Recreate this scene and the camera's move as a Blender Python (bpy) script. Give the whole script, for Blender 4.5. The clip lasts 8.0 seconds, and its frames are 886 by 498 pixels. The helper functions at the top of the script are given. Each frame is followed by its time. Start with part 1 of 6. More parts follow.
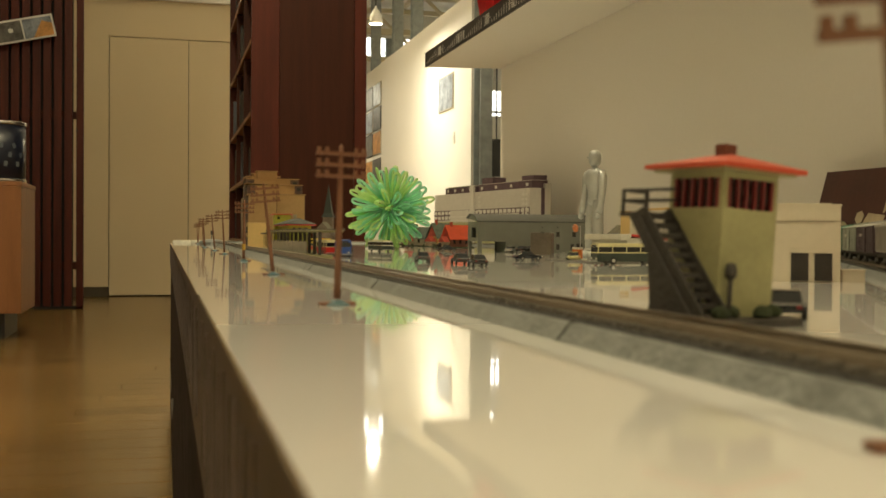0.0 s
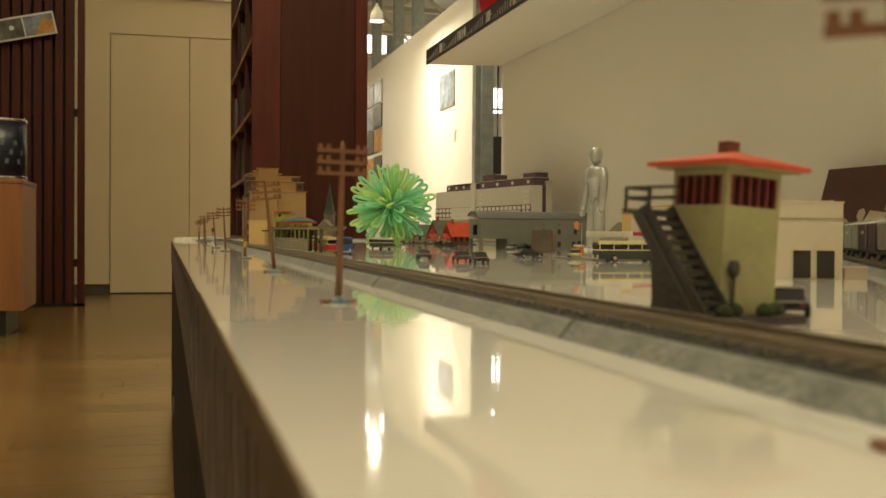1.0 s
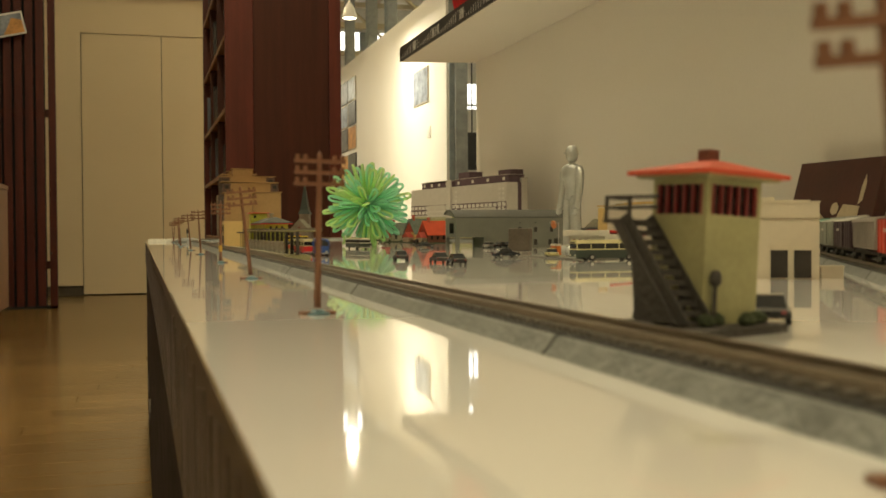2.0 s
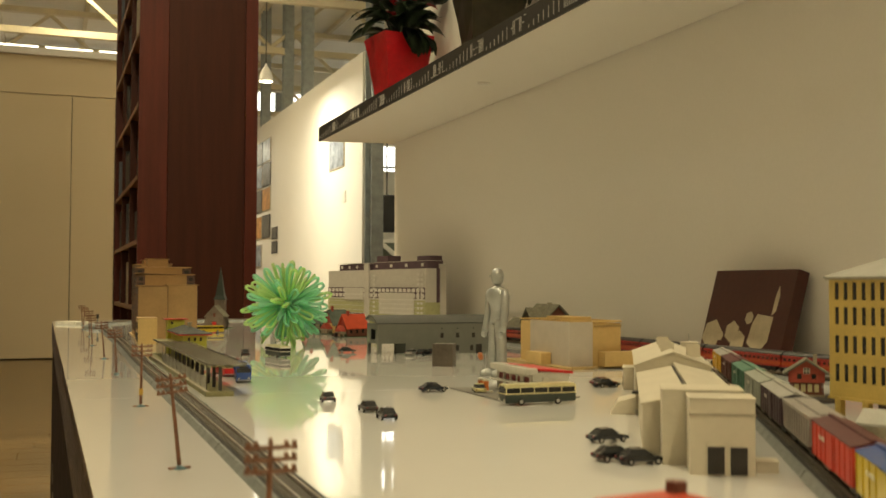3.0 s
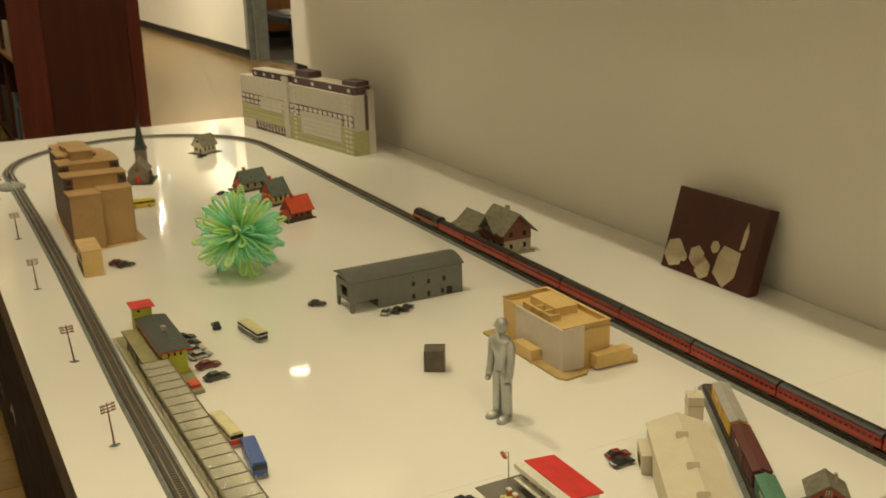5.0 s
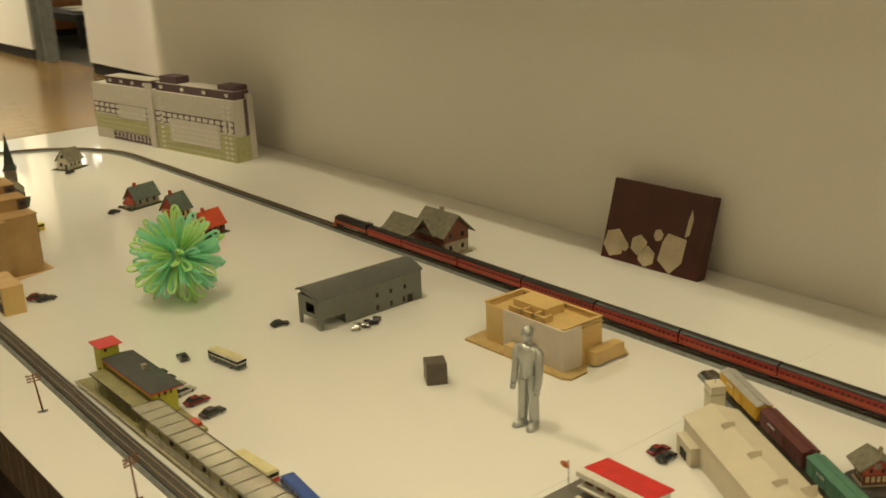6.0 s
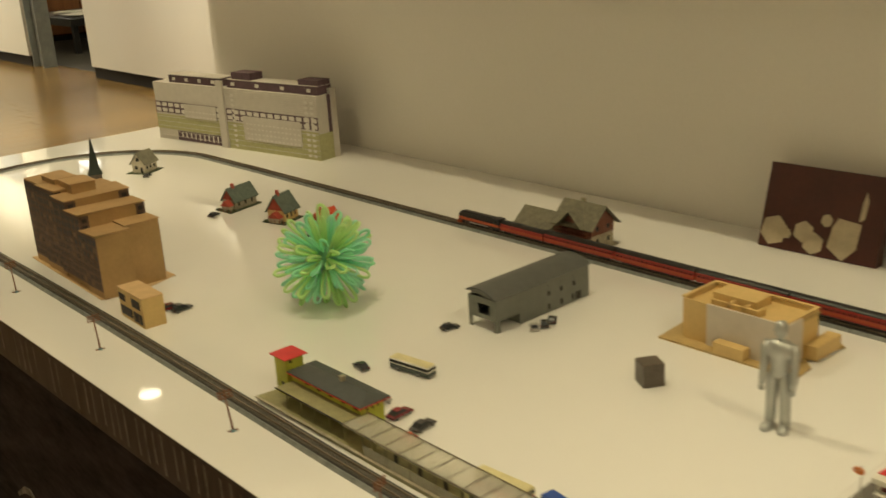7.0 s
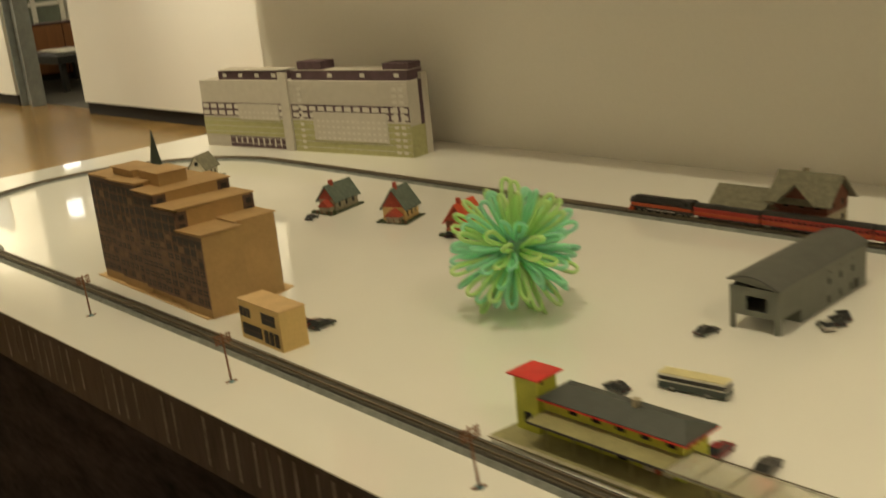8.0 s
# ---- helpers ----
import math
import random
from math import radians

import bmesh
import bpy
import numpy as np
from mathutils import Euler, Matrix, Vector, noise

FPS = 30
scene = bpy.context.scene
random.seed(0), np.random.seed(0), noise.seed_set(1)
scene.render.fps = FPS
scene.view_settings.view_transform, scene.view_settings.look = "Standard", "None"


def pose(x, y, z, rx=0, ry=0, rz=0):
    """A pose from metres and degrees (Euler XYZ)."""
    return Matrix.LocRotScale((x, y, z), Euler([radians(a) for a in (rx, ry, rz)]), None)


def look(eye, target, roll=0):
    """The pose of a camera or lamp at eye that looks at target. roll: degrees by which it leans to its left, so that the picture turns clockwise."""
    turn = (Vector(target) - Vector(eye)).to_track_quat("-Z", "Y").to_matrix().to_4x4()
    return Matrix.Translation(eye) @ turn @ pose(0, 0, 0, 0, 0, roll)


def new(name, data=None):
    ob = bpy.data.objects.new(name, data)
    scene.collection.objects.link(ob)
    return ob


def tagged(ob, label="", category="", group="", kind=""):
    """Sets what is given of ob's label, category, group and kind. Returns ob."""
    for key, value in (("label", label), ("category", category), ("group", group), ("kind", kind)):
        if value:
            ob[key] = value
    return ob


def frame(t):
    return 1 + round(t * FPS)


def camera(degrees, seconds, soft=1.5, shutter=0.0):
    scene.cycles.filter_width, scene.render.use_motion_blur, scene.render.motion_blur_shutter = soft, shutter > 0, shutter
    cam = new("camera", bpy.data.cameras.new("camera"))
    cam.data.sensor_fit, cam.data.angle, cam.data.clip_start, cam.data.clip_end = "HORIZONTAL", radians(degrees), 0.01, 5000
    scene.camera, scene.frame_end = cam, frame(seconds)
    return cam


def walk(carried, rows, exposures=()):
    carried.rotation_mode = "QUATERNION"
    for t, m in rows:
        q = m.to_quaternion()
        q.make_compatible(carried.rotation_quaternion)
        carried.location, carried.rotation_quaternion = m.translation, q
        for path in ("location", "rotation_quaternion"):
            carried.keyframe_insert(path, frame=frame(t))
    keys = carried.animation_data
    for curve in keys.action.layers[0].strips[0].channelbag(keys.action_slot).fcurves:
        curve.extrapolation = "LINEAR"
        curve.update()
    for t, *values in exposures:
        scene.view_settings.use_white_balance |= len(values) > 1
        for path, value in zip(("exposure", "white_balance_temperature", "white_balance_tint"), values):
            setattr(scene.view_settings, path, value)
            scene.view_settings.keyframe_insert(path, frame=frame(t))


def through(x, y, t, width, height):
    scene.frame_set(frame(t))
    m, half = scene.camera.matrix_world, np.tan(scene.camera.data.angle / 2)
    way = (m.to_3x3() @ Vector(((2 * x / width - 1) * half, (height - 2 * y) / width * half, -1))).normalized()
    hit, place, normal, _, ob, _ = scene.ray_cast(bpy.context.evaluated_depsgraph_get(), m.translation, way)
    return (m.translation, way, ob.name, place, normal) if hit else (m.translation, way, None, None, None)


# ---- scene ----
cam = camera(45.5, 8.0, 1.6, 0.4)
cam.data.dof.use_dof, cam.data.dof.focus_distance, cam.data.dof.aperture_fstop = True, 1.7, 30.0
PATH = [
    (0, (-0.013, -0.129, 0.574), (0.495, 1.805, 0.550), 0.4),
    (0.5, (-0.013, -0.128, 0.574), (0.493, 1.806, 0.545), 0.4),
    (1, (-0.013, -0.128, 0.574), (0.493, 1.806, 0.545), 0.4),
    (1.2, (-0.013, -0.129, 0.574), (0.490, 1.806, 0.547), 0.4),
    (2.3, (-0.014, -0.124, 0.586), (0.563, 1.791, 0.550), -0.2),
    (2.5, (-0.017, -0.129, 0.602), (0.591, 1.775, 0.662), -0.1),
    (2.7, (-0.019, -0.128, 0.619), (0.635, 1.759, 0.721), -0.6),
    (3, (-0.025, -0.113, 0.655), (0.681, 1.757, 0.728), 0.2),
    (3.2, (-0.032, -0.110, 0.675), (0.689, 1.754, 0.738), 0.4),
    (3.5, (-0.038, -0.079, 0.718), (0.746, 1.761, 0.668), -0.6),
    (3.7, (-0.041, -0.058, 0.746), (0.742, 1.780, 0.656), -0.1),
    (4, (-0.054, -0.021, 0.838), (0.713, 1.804, 0.550), -0.3),
    (4.2, (-0.068, -0.003, 0.892), (0.665, 1.829, 0.566), -0.3),
    (4.5, (-0.091, 0.017, 1.004), (0.682, 1.816, 0.595), -0.8),
    (4.7, (-0.095, 0.024, 1.055), (0.718, 1.787, 0.574), -1.5),
    (5, (-0.102, 0.046, 1.113), (0.768, 1.750, 0.534), -1.6),
    (5.2, (-0.111, 0.074, 1.129), (0.794, 1.747, 0.510), -1.0),
    (6.3, (-0.384, 0.268, 1.149), (0.867, 1.702, 0.535), -3.1),
    (6.5, (-0.416, 0.307, 1.152), (0.817, 1.751, 0.521), -3.9),
    (6.7, (-0.447, 0.372, 1.146), (0.769, 1.826, 0.505), -3.6),
    (7, (-0.466, 0.477, 1.124), (0.762, 1.929, 0.503), -3.6),
    (7.2, (-0.479, 0.545, 1.118), (0.729, 2.008, 0.486), -5.0),
    (7.5, (-0.507, 0.623, 1.074), (0.661, 2.113, 0.429), -5.3),
    (7.7, (-0.477, 0.773, 1.028), (0.739, 2.228, 0.392), -5.5),
    (8, (-0.449, 0.943, 0.967), (0.826, 2.381, 0.412), -5.5),
]
walk(cam, [(t, look(eye, target, roll)) for t, eye, target, roll in PATH], [(0.0, -0.40), (3.0, -0.42), (4.0, -0.45), (5.0, -0.48), (6.5, -0.50), (7.0, -0.52), (7.5, -0.57), (8.0, -0.57)])

# ---- world and large lights ----
T = 0.55          # height of the table top
TY = 3.361        # far end of the table
WX = 1.092        # face of the wall behind the table
HX0, HX1, HY0, HY1, HZ = -3.6, 7.2, -3.2, 19.0, 4.7   # the hall

world = bpy.data.worlds.new("world")
scene.world = world
world.use_nodes = True
world.node_tree.nodes["Background"].inputs[0].default_value = (0.95, 0.87, 0.68, 1)
world.node_tree.nodes["Background"].inputs[1].default_value = 0.075

GALLERY = (0.95, 0.86, 0.62)
WARM = (0.96, 0.82, 0.505)
# the narrow one at y 5.0 is an added lamp that lifts the floor
PENDANTS = [(2.05, 6.44, 2.98, 50), (1.75, 5.0, 3.0, 11), (2.16, 11.05, 2.98, 58), (1.0, 10.6, 3.0, 92), (2.1, 16.2, 3.0, 70), (-0.1, -2.0, 4.3, 74), (-0.15, 1.6, 4.3, 60), (0.05, 3.7, 4.3, 88), (-1.9, 7.2, 4.3, 5)]


def area_lamp(name, x, y, z, sx, sy, watts, color=WARM, m=None, shape="RECTANGLE", spread=180):
    lamp = bpy.data.lights.new(name, "AREA")
    lamp.shape, lamp.size, lamp.energy, lamp.color = shape, sx, watts, color
    lamp.spread = radians(spread)
    if shape == "RECTANGLE":
        lamp.size_y = sy
    ob = new(name, lamp)
    ob.matrix_world = m or pose(x, y, z)
    return ob


# (1.0, 10.6) is an invented pendant, fill for the gallery end
for px, py, pz, watts in PENDANTS:
    area_lamp("pendant_light", px, py, pz - 0.16, 0.07, 0.07, watts, GALLERY if pz < 4 else WARM, shape="DISK", spread=105 if py == 6.44 else 48 if py == 5.0 else 180)
# unseen strip lamps, added only to balance the brightness of the hall
FILL_STRIPS = [(-2.6, 1.2), (1.6, 5.2), (1.4, 9.0), (4.9, 8.0), (0.4, 12.2), (6.2, 14.0)]
for px, py in FILL_STRIPS:
    area_lamp("fill_strip_light", px, py, HZ - 0.42, 0.22, 2.4, 8 if px < -2 else 38 if py < 6 else 10 if px == 1.4 else 85)

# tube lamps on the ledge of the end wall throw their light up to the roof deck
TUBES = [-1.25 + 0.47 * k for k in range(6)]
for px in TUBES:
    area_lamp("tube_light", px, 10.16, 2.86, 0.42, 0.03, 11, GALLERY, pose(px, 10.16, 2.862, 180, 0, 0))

# ---- materials ----


def mat(name, color, rough=0.5, metal=0.0, var=0.12, scale=6.0, bump=0.1, bscale=None, coat=0.0, spec=None, stretch=None, each=0.0):
    m = bpy.data.materials.new(name)
    m.use_nodes = True
    nt = m.node_tree
    b = nt.nodes["Principled BSDF"]
    b.inputs["Roughness"].default_value = rough
    b.inputs["Metallic"].default_value = metal
    b.inputs["Coat Weight"].default_value = coat
    b.inputs["Coat Roughness"].default_value = 0.06
    if spec is not None:
        b.inputs["Specular IOR Level"].default_value = spec
    tc = nt.nodes.new("ShaderNodeTexCoord")
    mp = nt.nodes.new("ShaderNodeMapping")
    mp.inputs["Scale"].default_value = stretch or (1, 1, 1)
    nt.links.new(tc.outputs["Object"], mp.inputs["Vector"])
    n1 = nt.nodes.new("ShaderNodeTexNoise")
    n1.inputs["Scale"].default_value, n1.inputs["Detail"].default_value = scale, 4
    n2 = nt.nodes.new("ShaderNodeTexNoise")
    n2.inputs["Scale"].default_value, n2.inputs["Detail"].default_value = bscale or scale * 9, 3
    for n in (n1, n2):
        nt.links.new(mp.outputs["Vector"], n.inputs["Vector"])
    add = nt.nodes.new("ShaderNodeMath")
    add.operation = "MULTIPLY_ADD"
    add.inputs[1].default_value = 0.45
    nt.links.new(n2.outputs["Fac"], add.inputs[0])
    nt.links.new(n1.outputs["Fac"], add.inputs[2])
    src = add.outputs[0]
    if each:
        info = nt.nodes.new("ShaderNodeObjectInfo")
        shift = nt.nodes.new("ShaderNodeMath")
        shift.operation = "MULTIPLY_ADD"
        shift.inputs[1].default_value = each
        nt.links.new(info.outputs["Random"], shift.inputs[0])
        nt.links.new(src, shift.inputs[2])
        src = shift.outputs[0]
    ramp = nt.nodes.new("ShaderNodeMapRange")
    ramp.inputs["From Min"].default_value = 0.45
    ramp.inputs["From Max"].default_value = 1.0 + each
    nt.links.new(src, ramp.inputs["Value"])
    mix = nt.nodes.new("ShaderNodeMix")
    mix.data_type = "RGBA"
    mix.inputs["A"].default_value = (*[c * (1 - var) for c in color], 1)
    mix.inputs["B"].default_value = (*[min(1, c * (1 + var)) for c in color], 1)
    nt.links.new(ramp.outputs["Result"], mix.inputs["Factor"])
    nt.links.new(mix.outputs["Result"], b.inputs["Base Color"])
    if bump:
        bp = nt.nodes.new("ShaderNodeBump")
        bp.inputs["Strength"].default_value = bump
        bp.inputs["Distance"].default_value = 0.002
        nt.links.new(n2.outputs["Fac"], bp.inputs["Height"])
        nt.links.new(bp.outputs["Normal"], b.inputs["Normal"])
    return m


def glow(name, color, strength):
    m = bpy.data.materials.new(name)
    m.use_nodes = True
    b = m.node_tree.nodes["Principled BSDF"]
    b.inputs["Base Color"].default_value = (*color, 1)
    b.inputs["Emission Color"].default_value = (*color, 1)
    b.inputs["Emission Strength"].default_value = strength
    return m


def plank_material():
    m = mat("floor_oak", (0.172, 0.103, 0.032), 0.22, var=0.42, scale=6, bump=0.02, bscale=60, stretch=(0.15, 1, 1), each=0.7)
    return m


M = dict(
    laminate=mat("white_laminate", (0.80, 0.79, 0.76), 0.028, var=0.015, scale=2, bump=0.0, coat=0.3),
    skirt=mat("dark_brown_print", (0.026, 0.0195, 0.0215), 0.72, var=0.97, scale=9, bump=0.05, bscale=40, stretch=(1, 1.0, 3.2), spec=0.10),
    wallpaint=mat("white_wall_paint", (0.81, 0.775, 0.715), 0.75, var=0.03, scale=1.2, bump=0.06, bscale=160),
    wallwhite=mat("gallery_white_paint", (0.80, 0.78, 0.72), 0.7, var=0.03, scale=1.2, bump=0.05, bscale=120),
    panel=mat("cream_wall_panel", (0.71, 0.59, 0.385), 0.6, var=0.03, scale=1.0, bump=0.04, bscale=120),
    seam=mat("dark_joint", (0.10, 0.085, 0.06), 0.8),
    oak=plank_material(),
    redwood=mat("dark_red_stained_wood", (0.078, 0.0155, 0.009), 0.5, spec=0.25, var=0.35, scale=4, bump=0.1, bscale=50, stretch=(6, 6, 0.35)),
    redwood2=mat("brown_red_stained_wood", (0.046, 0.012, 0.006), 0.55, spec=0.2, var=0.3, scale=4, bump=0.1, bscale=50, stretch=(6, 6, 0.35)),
    counterwood=mat("orange_birch_veneer", (0.25, 0.10, 0.034), 0.4, var=0.2, scale=4, bump=0.05, bscale=50, stretch=(6, 6, 0.4)),
    black=mat("black_plastic", (0.014, 0.013, 0.013), 0.4, var=0.2, scale=40),
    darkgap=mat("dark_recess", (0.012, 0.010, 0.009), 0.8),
    steel=mat("galvanised_steel", (0.33, 0.36, 0.36), 0.5, 0.5, var=0.2, scale=14, bump=0.1),
    ceilingwhite=mat("white_ceiling_deck", (0.80, 0.77, 0.67), 0.8, var=0.05, scale=2),
    beam=mat("cream_steel_beam", (0.62, 0.55, 0.38), 0.6, var=0.1, scale=4),
    window=glow("bright_window", (1.0, 0.97, 0.88), 3.6),
    lampglow=glow("lamp_diffuser", (1.0, 0.86, 0.60), 15.0),
    stripglow=glow("strip_diffuser", (1.0, 0.88, 0.66), 5.0),
    shadewhite=mat("white_enamel_shade", (0.75, 0.73, 0.68), 0.35, var=0.04),
)

# ---- mesh helpers ----


def box(bm, x0, x1, y0, y1, z0, z1, m=None):
    vs = [bm.verts.new((x, y, z)) for x in (x0, x1) for y in (y0, y1) for z in (z0, z1)]
    for f in ((0, 1, 3, 2), (4, 6, 7, 5), (0, 4, 5, 1), (2, 3, 7, 6), (0, 2, 6, 4), (1, 5, 7, 3)):
        bm.faces.new([vs[i] for i in f])
    if m is not None:
        for v in vs:
            v.co = m @ v.co
    return vs


def boxes(*many, bevel=0.0, m=None):
    bm = bmesh.new()
    for b in many:
        box(bm, *b)
    if bevel:
        bmesh.ops.bevel(bm, geom=bm.edges[:], offset=bevel, segments=2, affect="EDGES", profile=0.6)
    if m is not None:
        bm.transform(m)
    return bm


def prism(pts, a, b, axis="y", bm=None):
    """A flat outline pulled from a to b along an axis. Outline in (x, z) for y, (y, z) for x, (x, y) for z."""
    bm = bm or bmesh.new()
    put = {"y": lambda p, s: (p[0], s, p[1]), "x": lambda p, s: (s, p[0], p[1]), "z": lambda p, s: (p[0], p[1], s)}[axis]
    lo, hi = [bm.verts.new(put(p, a)) for p in pts], [bm.verts.new(put(p, b)) for p in pts]
    n = len(pts)
    bm.faces.new(lo[::-1])
    bm.faces.new(hi)
    for i in range(n):
        bm.faces.new((lo[i], lo[(i + 1) % n], hi[(i + 1) % n], hi[i]))
    bmesh.ops.recalc_face_normals(bm, faces=bm.faces[:])
    return bm


def lathe(profile, n=24, bm=None, m=None):
    """A turned shape from (radius, z) pairs."""
    whole, bm = bm, bmesh.new()
    rings = []
    for r, z in profile:
        if r < 1e-6:
            rings.append([bm.verts.new((0, 0, z))])
        else:
            rings.append([bm.verts.new((r * math.cos(2 * math.pi * i / n), r * math.sin(2 * math.pi * i / n), z)) for i in range(n)])
    for a, b in zip(rings, rings[1:]):
        for i in range(n):
            j = (i + 1) % n
            if len(a) == 1 and len(b) > 1:
                bm.faces.new((a[0], b[i], b[j]))
            elif len(b) == 1 and len(a) > 1:
                bm.faces.new((a[i], a[j], b[0]))
            elif len(a) > 1:
                bm.faces.new((a[i], a[j], b[j], b[i]))
    for ring, flip in ((rings[0], True), (rings[-1], False)):
        if len(ring) > 1:
            bm.faces.new(ring[::-1] if flip else ring)
    bmesh.ops.recalc_face_normals(bm, faces=bm.faces[:])
    if m is not None:
        bm.transform(m)
    if whole is not None:
        spare = bpy.data.meshes.new("spare")
        bm.to_mesh(spare)
        bm.free()
        whole.from_mesh(spare)
        bpy.data.meshes.remove(spare)
        return whole
    return bm


def tube(points, radius, n=8, closed=False, bm=None):
    """A round bar along a line of points; radius may be one number or one a point."""
    bm = bm or bmesh.new()
    pts = [Vector(p) for p in points]
    k = len(pts)
    rad = radius if hasattr(radius, "__len__") else [radius] * k
    rings, side = [], None
    for i, p in enumerate(pts):
        a = pts[(i - 1) % k] if (closed or i) else p
        b = pts[(i + 1) % k] if (closed or i < k - 1) else p
        d = (b - a).normalized()
        if side is None:
            side = d.orthogonal().normalized()
        side = (side - d * side.dot(d)).normalized()
        up = d.cross(side)
        rings.append([bm.verts.new(p + rad[i] * (math.cos(2 * math.pi * j / n) * side + math.sin(2 * math.pi * j / n) * up)) for j in range(n)])
    for i in range(k if closed else k - 1):
        a, b = rings[i], rings[(i + 1) % k]
        for j in range(n):
            bm.faces.new((a[j], a[(j + 1) % n], b[(j + 1) % n], b[j]))
    if not closed:
        bm.faces.new(rings[0][::-1])
        bm.faces.new(rings[-1])
    bmesh.ops.recalc_face_normals(bm, faces=bm.faces[:])
    return bm


def mesh(name, bm, material, smooth=False):
    me = bpy.data.meshes.new(name)
    bm.to_mesh(me)
    bm.free()
    me.materials.append(material)
    if smooth:
        me.shade_smooth()
    return me


def part(name, bm, material, parent, label="", smooth=False, m=None):
    """One mesh as a part of a thing; bm may be a mesh that is shared."""
    me = mesh(name, bm, material, smooth) if isinstance(bm, bmesh.types.BMesh) else bm
    ob = new(name, me)
    ob.parent = parent
    if m is not None:
        ob.matrix_basis = m
    if label:
        tagged(ob, label)
    return ob


def thing(name, label, category, m, group="", kind=""):
    """An empty at the base of a thing."""
    ob = new(name)
    ob.empty_display_size = 0.02
    ob.matrix_basis = m
    return tagged(ob, label, category, group, kind)


def single(name, bm, material, label, category="", m=None, group="", kind="", smooth=False):
    ob = new(name, mesh(name, bm, material, smooth))
    if m is not None:
        ob.matrix_basis = m
    return tagged(ob, label, category, group, kind)


def on_table(x, y, rz=0):
    return pose(x, y, T, 0, 0, rz)


# ---- the hall ----
single("floor", boxes((HX0, HX1, HY0, HY1, -0.12, -0.012)), M["seam"], "dark sub-floor under the oak boards", kind="structure")
single("wall_south", boxes((HX0 - 0.2, HX1 + 0.2, HY0 - 0.2, HY0, 0, HZ)), M["wallwhite"], "plain white hall wall behind the table", kind="structure")
single("wall_west", boxes((HX0 - 0.2, HX0, HY0, HY1, 0, HZ)), M["wallwhite"], "plain white hall wall", kind="structure")
single("wall_east", boxes((HX1, HX1 + 0.2, HY0, HY1, 0, HZ)), M["wallwhite"], "plain white hall wall of the far room", kind="structure")
single("ceiling", boxes((HX0 - 0.2, HX1 + 0.2, HY0 - 0.2, HY1 + 0.2, HZ, HZ + 0.2)), M["ceilingwhite"], "high white ceiling deck", kind="structure")

# north wall with a row of windows under the roof
north = thing("wall_north", "white end wall with a band of bright windows", "wall", pose(0, HY1, 0), kind="structure")
for z0, z1 in ((0.0, 2.86), (3.34, 3.84), (4.22, HZ)):
    part("wall", boxes((HX0 - 0.2, HX1 + 0.2, 0, 0.2, z0, z1)), M["wallwhite"], north)
part("wall", boxes((HX0 - 0.2, 4.50, 0, 0.2, 2.86, 3.34)), M["wallwhite"], north)
for k in range(20):
    for z0, z1, shift in ((2.86, 3.34, 0.18), (3.84, 4.22, 0.0)):
        x0 = HX0 + 0.06 + shift + 0.54 * k
        if z0 < 3 and x0 < 4.49:
            continue
        part("mullion", boxes((x0 + 0.42, x0 + 0.54, 0.02, 0.18, z0, z1)), M["steel"], north)
        part("pane", boxes((x0, x0 + 0.42, 0.1, 0.12, z0, z1)), M["window"], north)
        if z0 < 3:
            part("glazing_bar", boxes((x0, x0 + 0.42, 0.06, 0.0995, 2.925, 2.965)), M["steel"], north)

# the wall behind the table, and the deep shelf on it
single("wall_back", boxes((WX, WX + 0.14, HY0, 3.315, 0, 3.2)), M["wallpaint"], "matt off-white partition wall behind the model table", kind="structure")
# gallery wall, in two stretches beside a steel post and an opening
single("wall_gallery", boxes((2.86, 3.0, 9.76, HY1, 0.09, 2.96)), M["wallwhite"], "brightly lit white gallery wall with small prints", kind="structure")
single("baseboard_gallery", boxes((2.875, 2.99, 9.77, HY1, 0, 0.09)), M["darkgap"], "dark recessed base of the gallery wall", kind="structure")
single("wall_gallery_2", boxes((2.86, 3.0, 3.0, 8.46, 0.09, 2.93)), M["wallwhite"], "white gallery wall panel", kind="structure")
single("baseboard_gallery_2", boxes((2.875, 2.99, 3.01, 8.45, 0, 0.09)), M["darkgap"], "dark recessed base of the gallery wall panel", kind="structure")
# cream end wall with flush door panels
wend = thing("wall_end", "cream wall with flush hidden door panels", "wall", pose(0, 10.0, 0), kind="structure")
part("wall", boxes((HX0, -0.52, 0, 0.15, 0.09, 2.73)), M["panel"], wend)
part("wall", boxes((-0.52, 1.30, 0, 0.15, 2.385, 2.73)), M["panel"], wend)
part("wall", boxes((0.57, 1.30, 0, 0.15, 0.0, 2.38)), M["panel"], wend)
part("door_panel", boxes((-0.513, 0.187, 0.004, 0.05, 0.012, 2.378), bevel=0.002), M["panel"], wend)
part("door_panel", boxes((0.193, 0.565, 0.004, 0.05, 0.012, 2.378), bevel=0.002), M["panel"], wend)
part("joint", boxes((-0.52, 0.57, 0.06, 0.14, 0.0, 2.385)), M["seam"], wend)
part("joint", boxes((HX0, -0.521, 0.03, 0.14, 0.0, 0.09)), M["seam"], wend)
part("ledge", boxes((HX0, 1.30, -0.05, 0.2, 2.73, 2.79)), M["wallwhite"], wend)

# ---- materials of the models ----
def small(name, color, rough=0.5, metal=0.0, var=0.15, scale=60.0, bump=0.12, **more):
    return mat(name, color, rough, metal, var, scale, bump, bscale=scale * 8, **more)


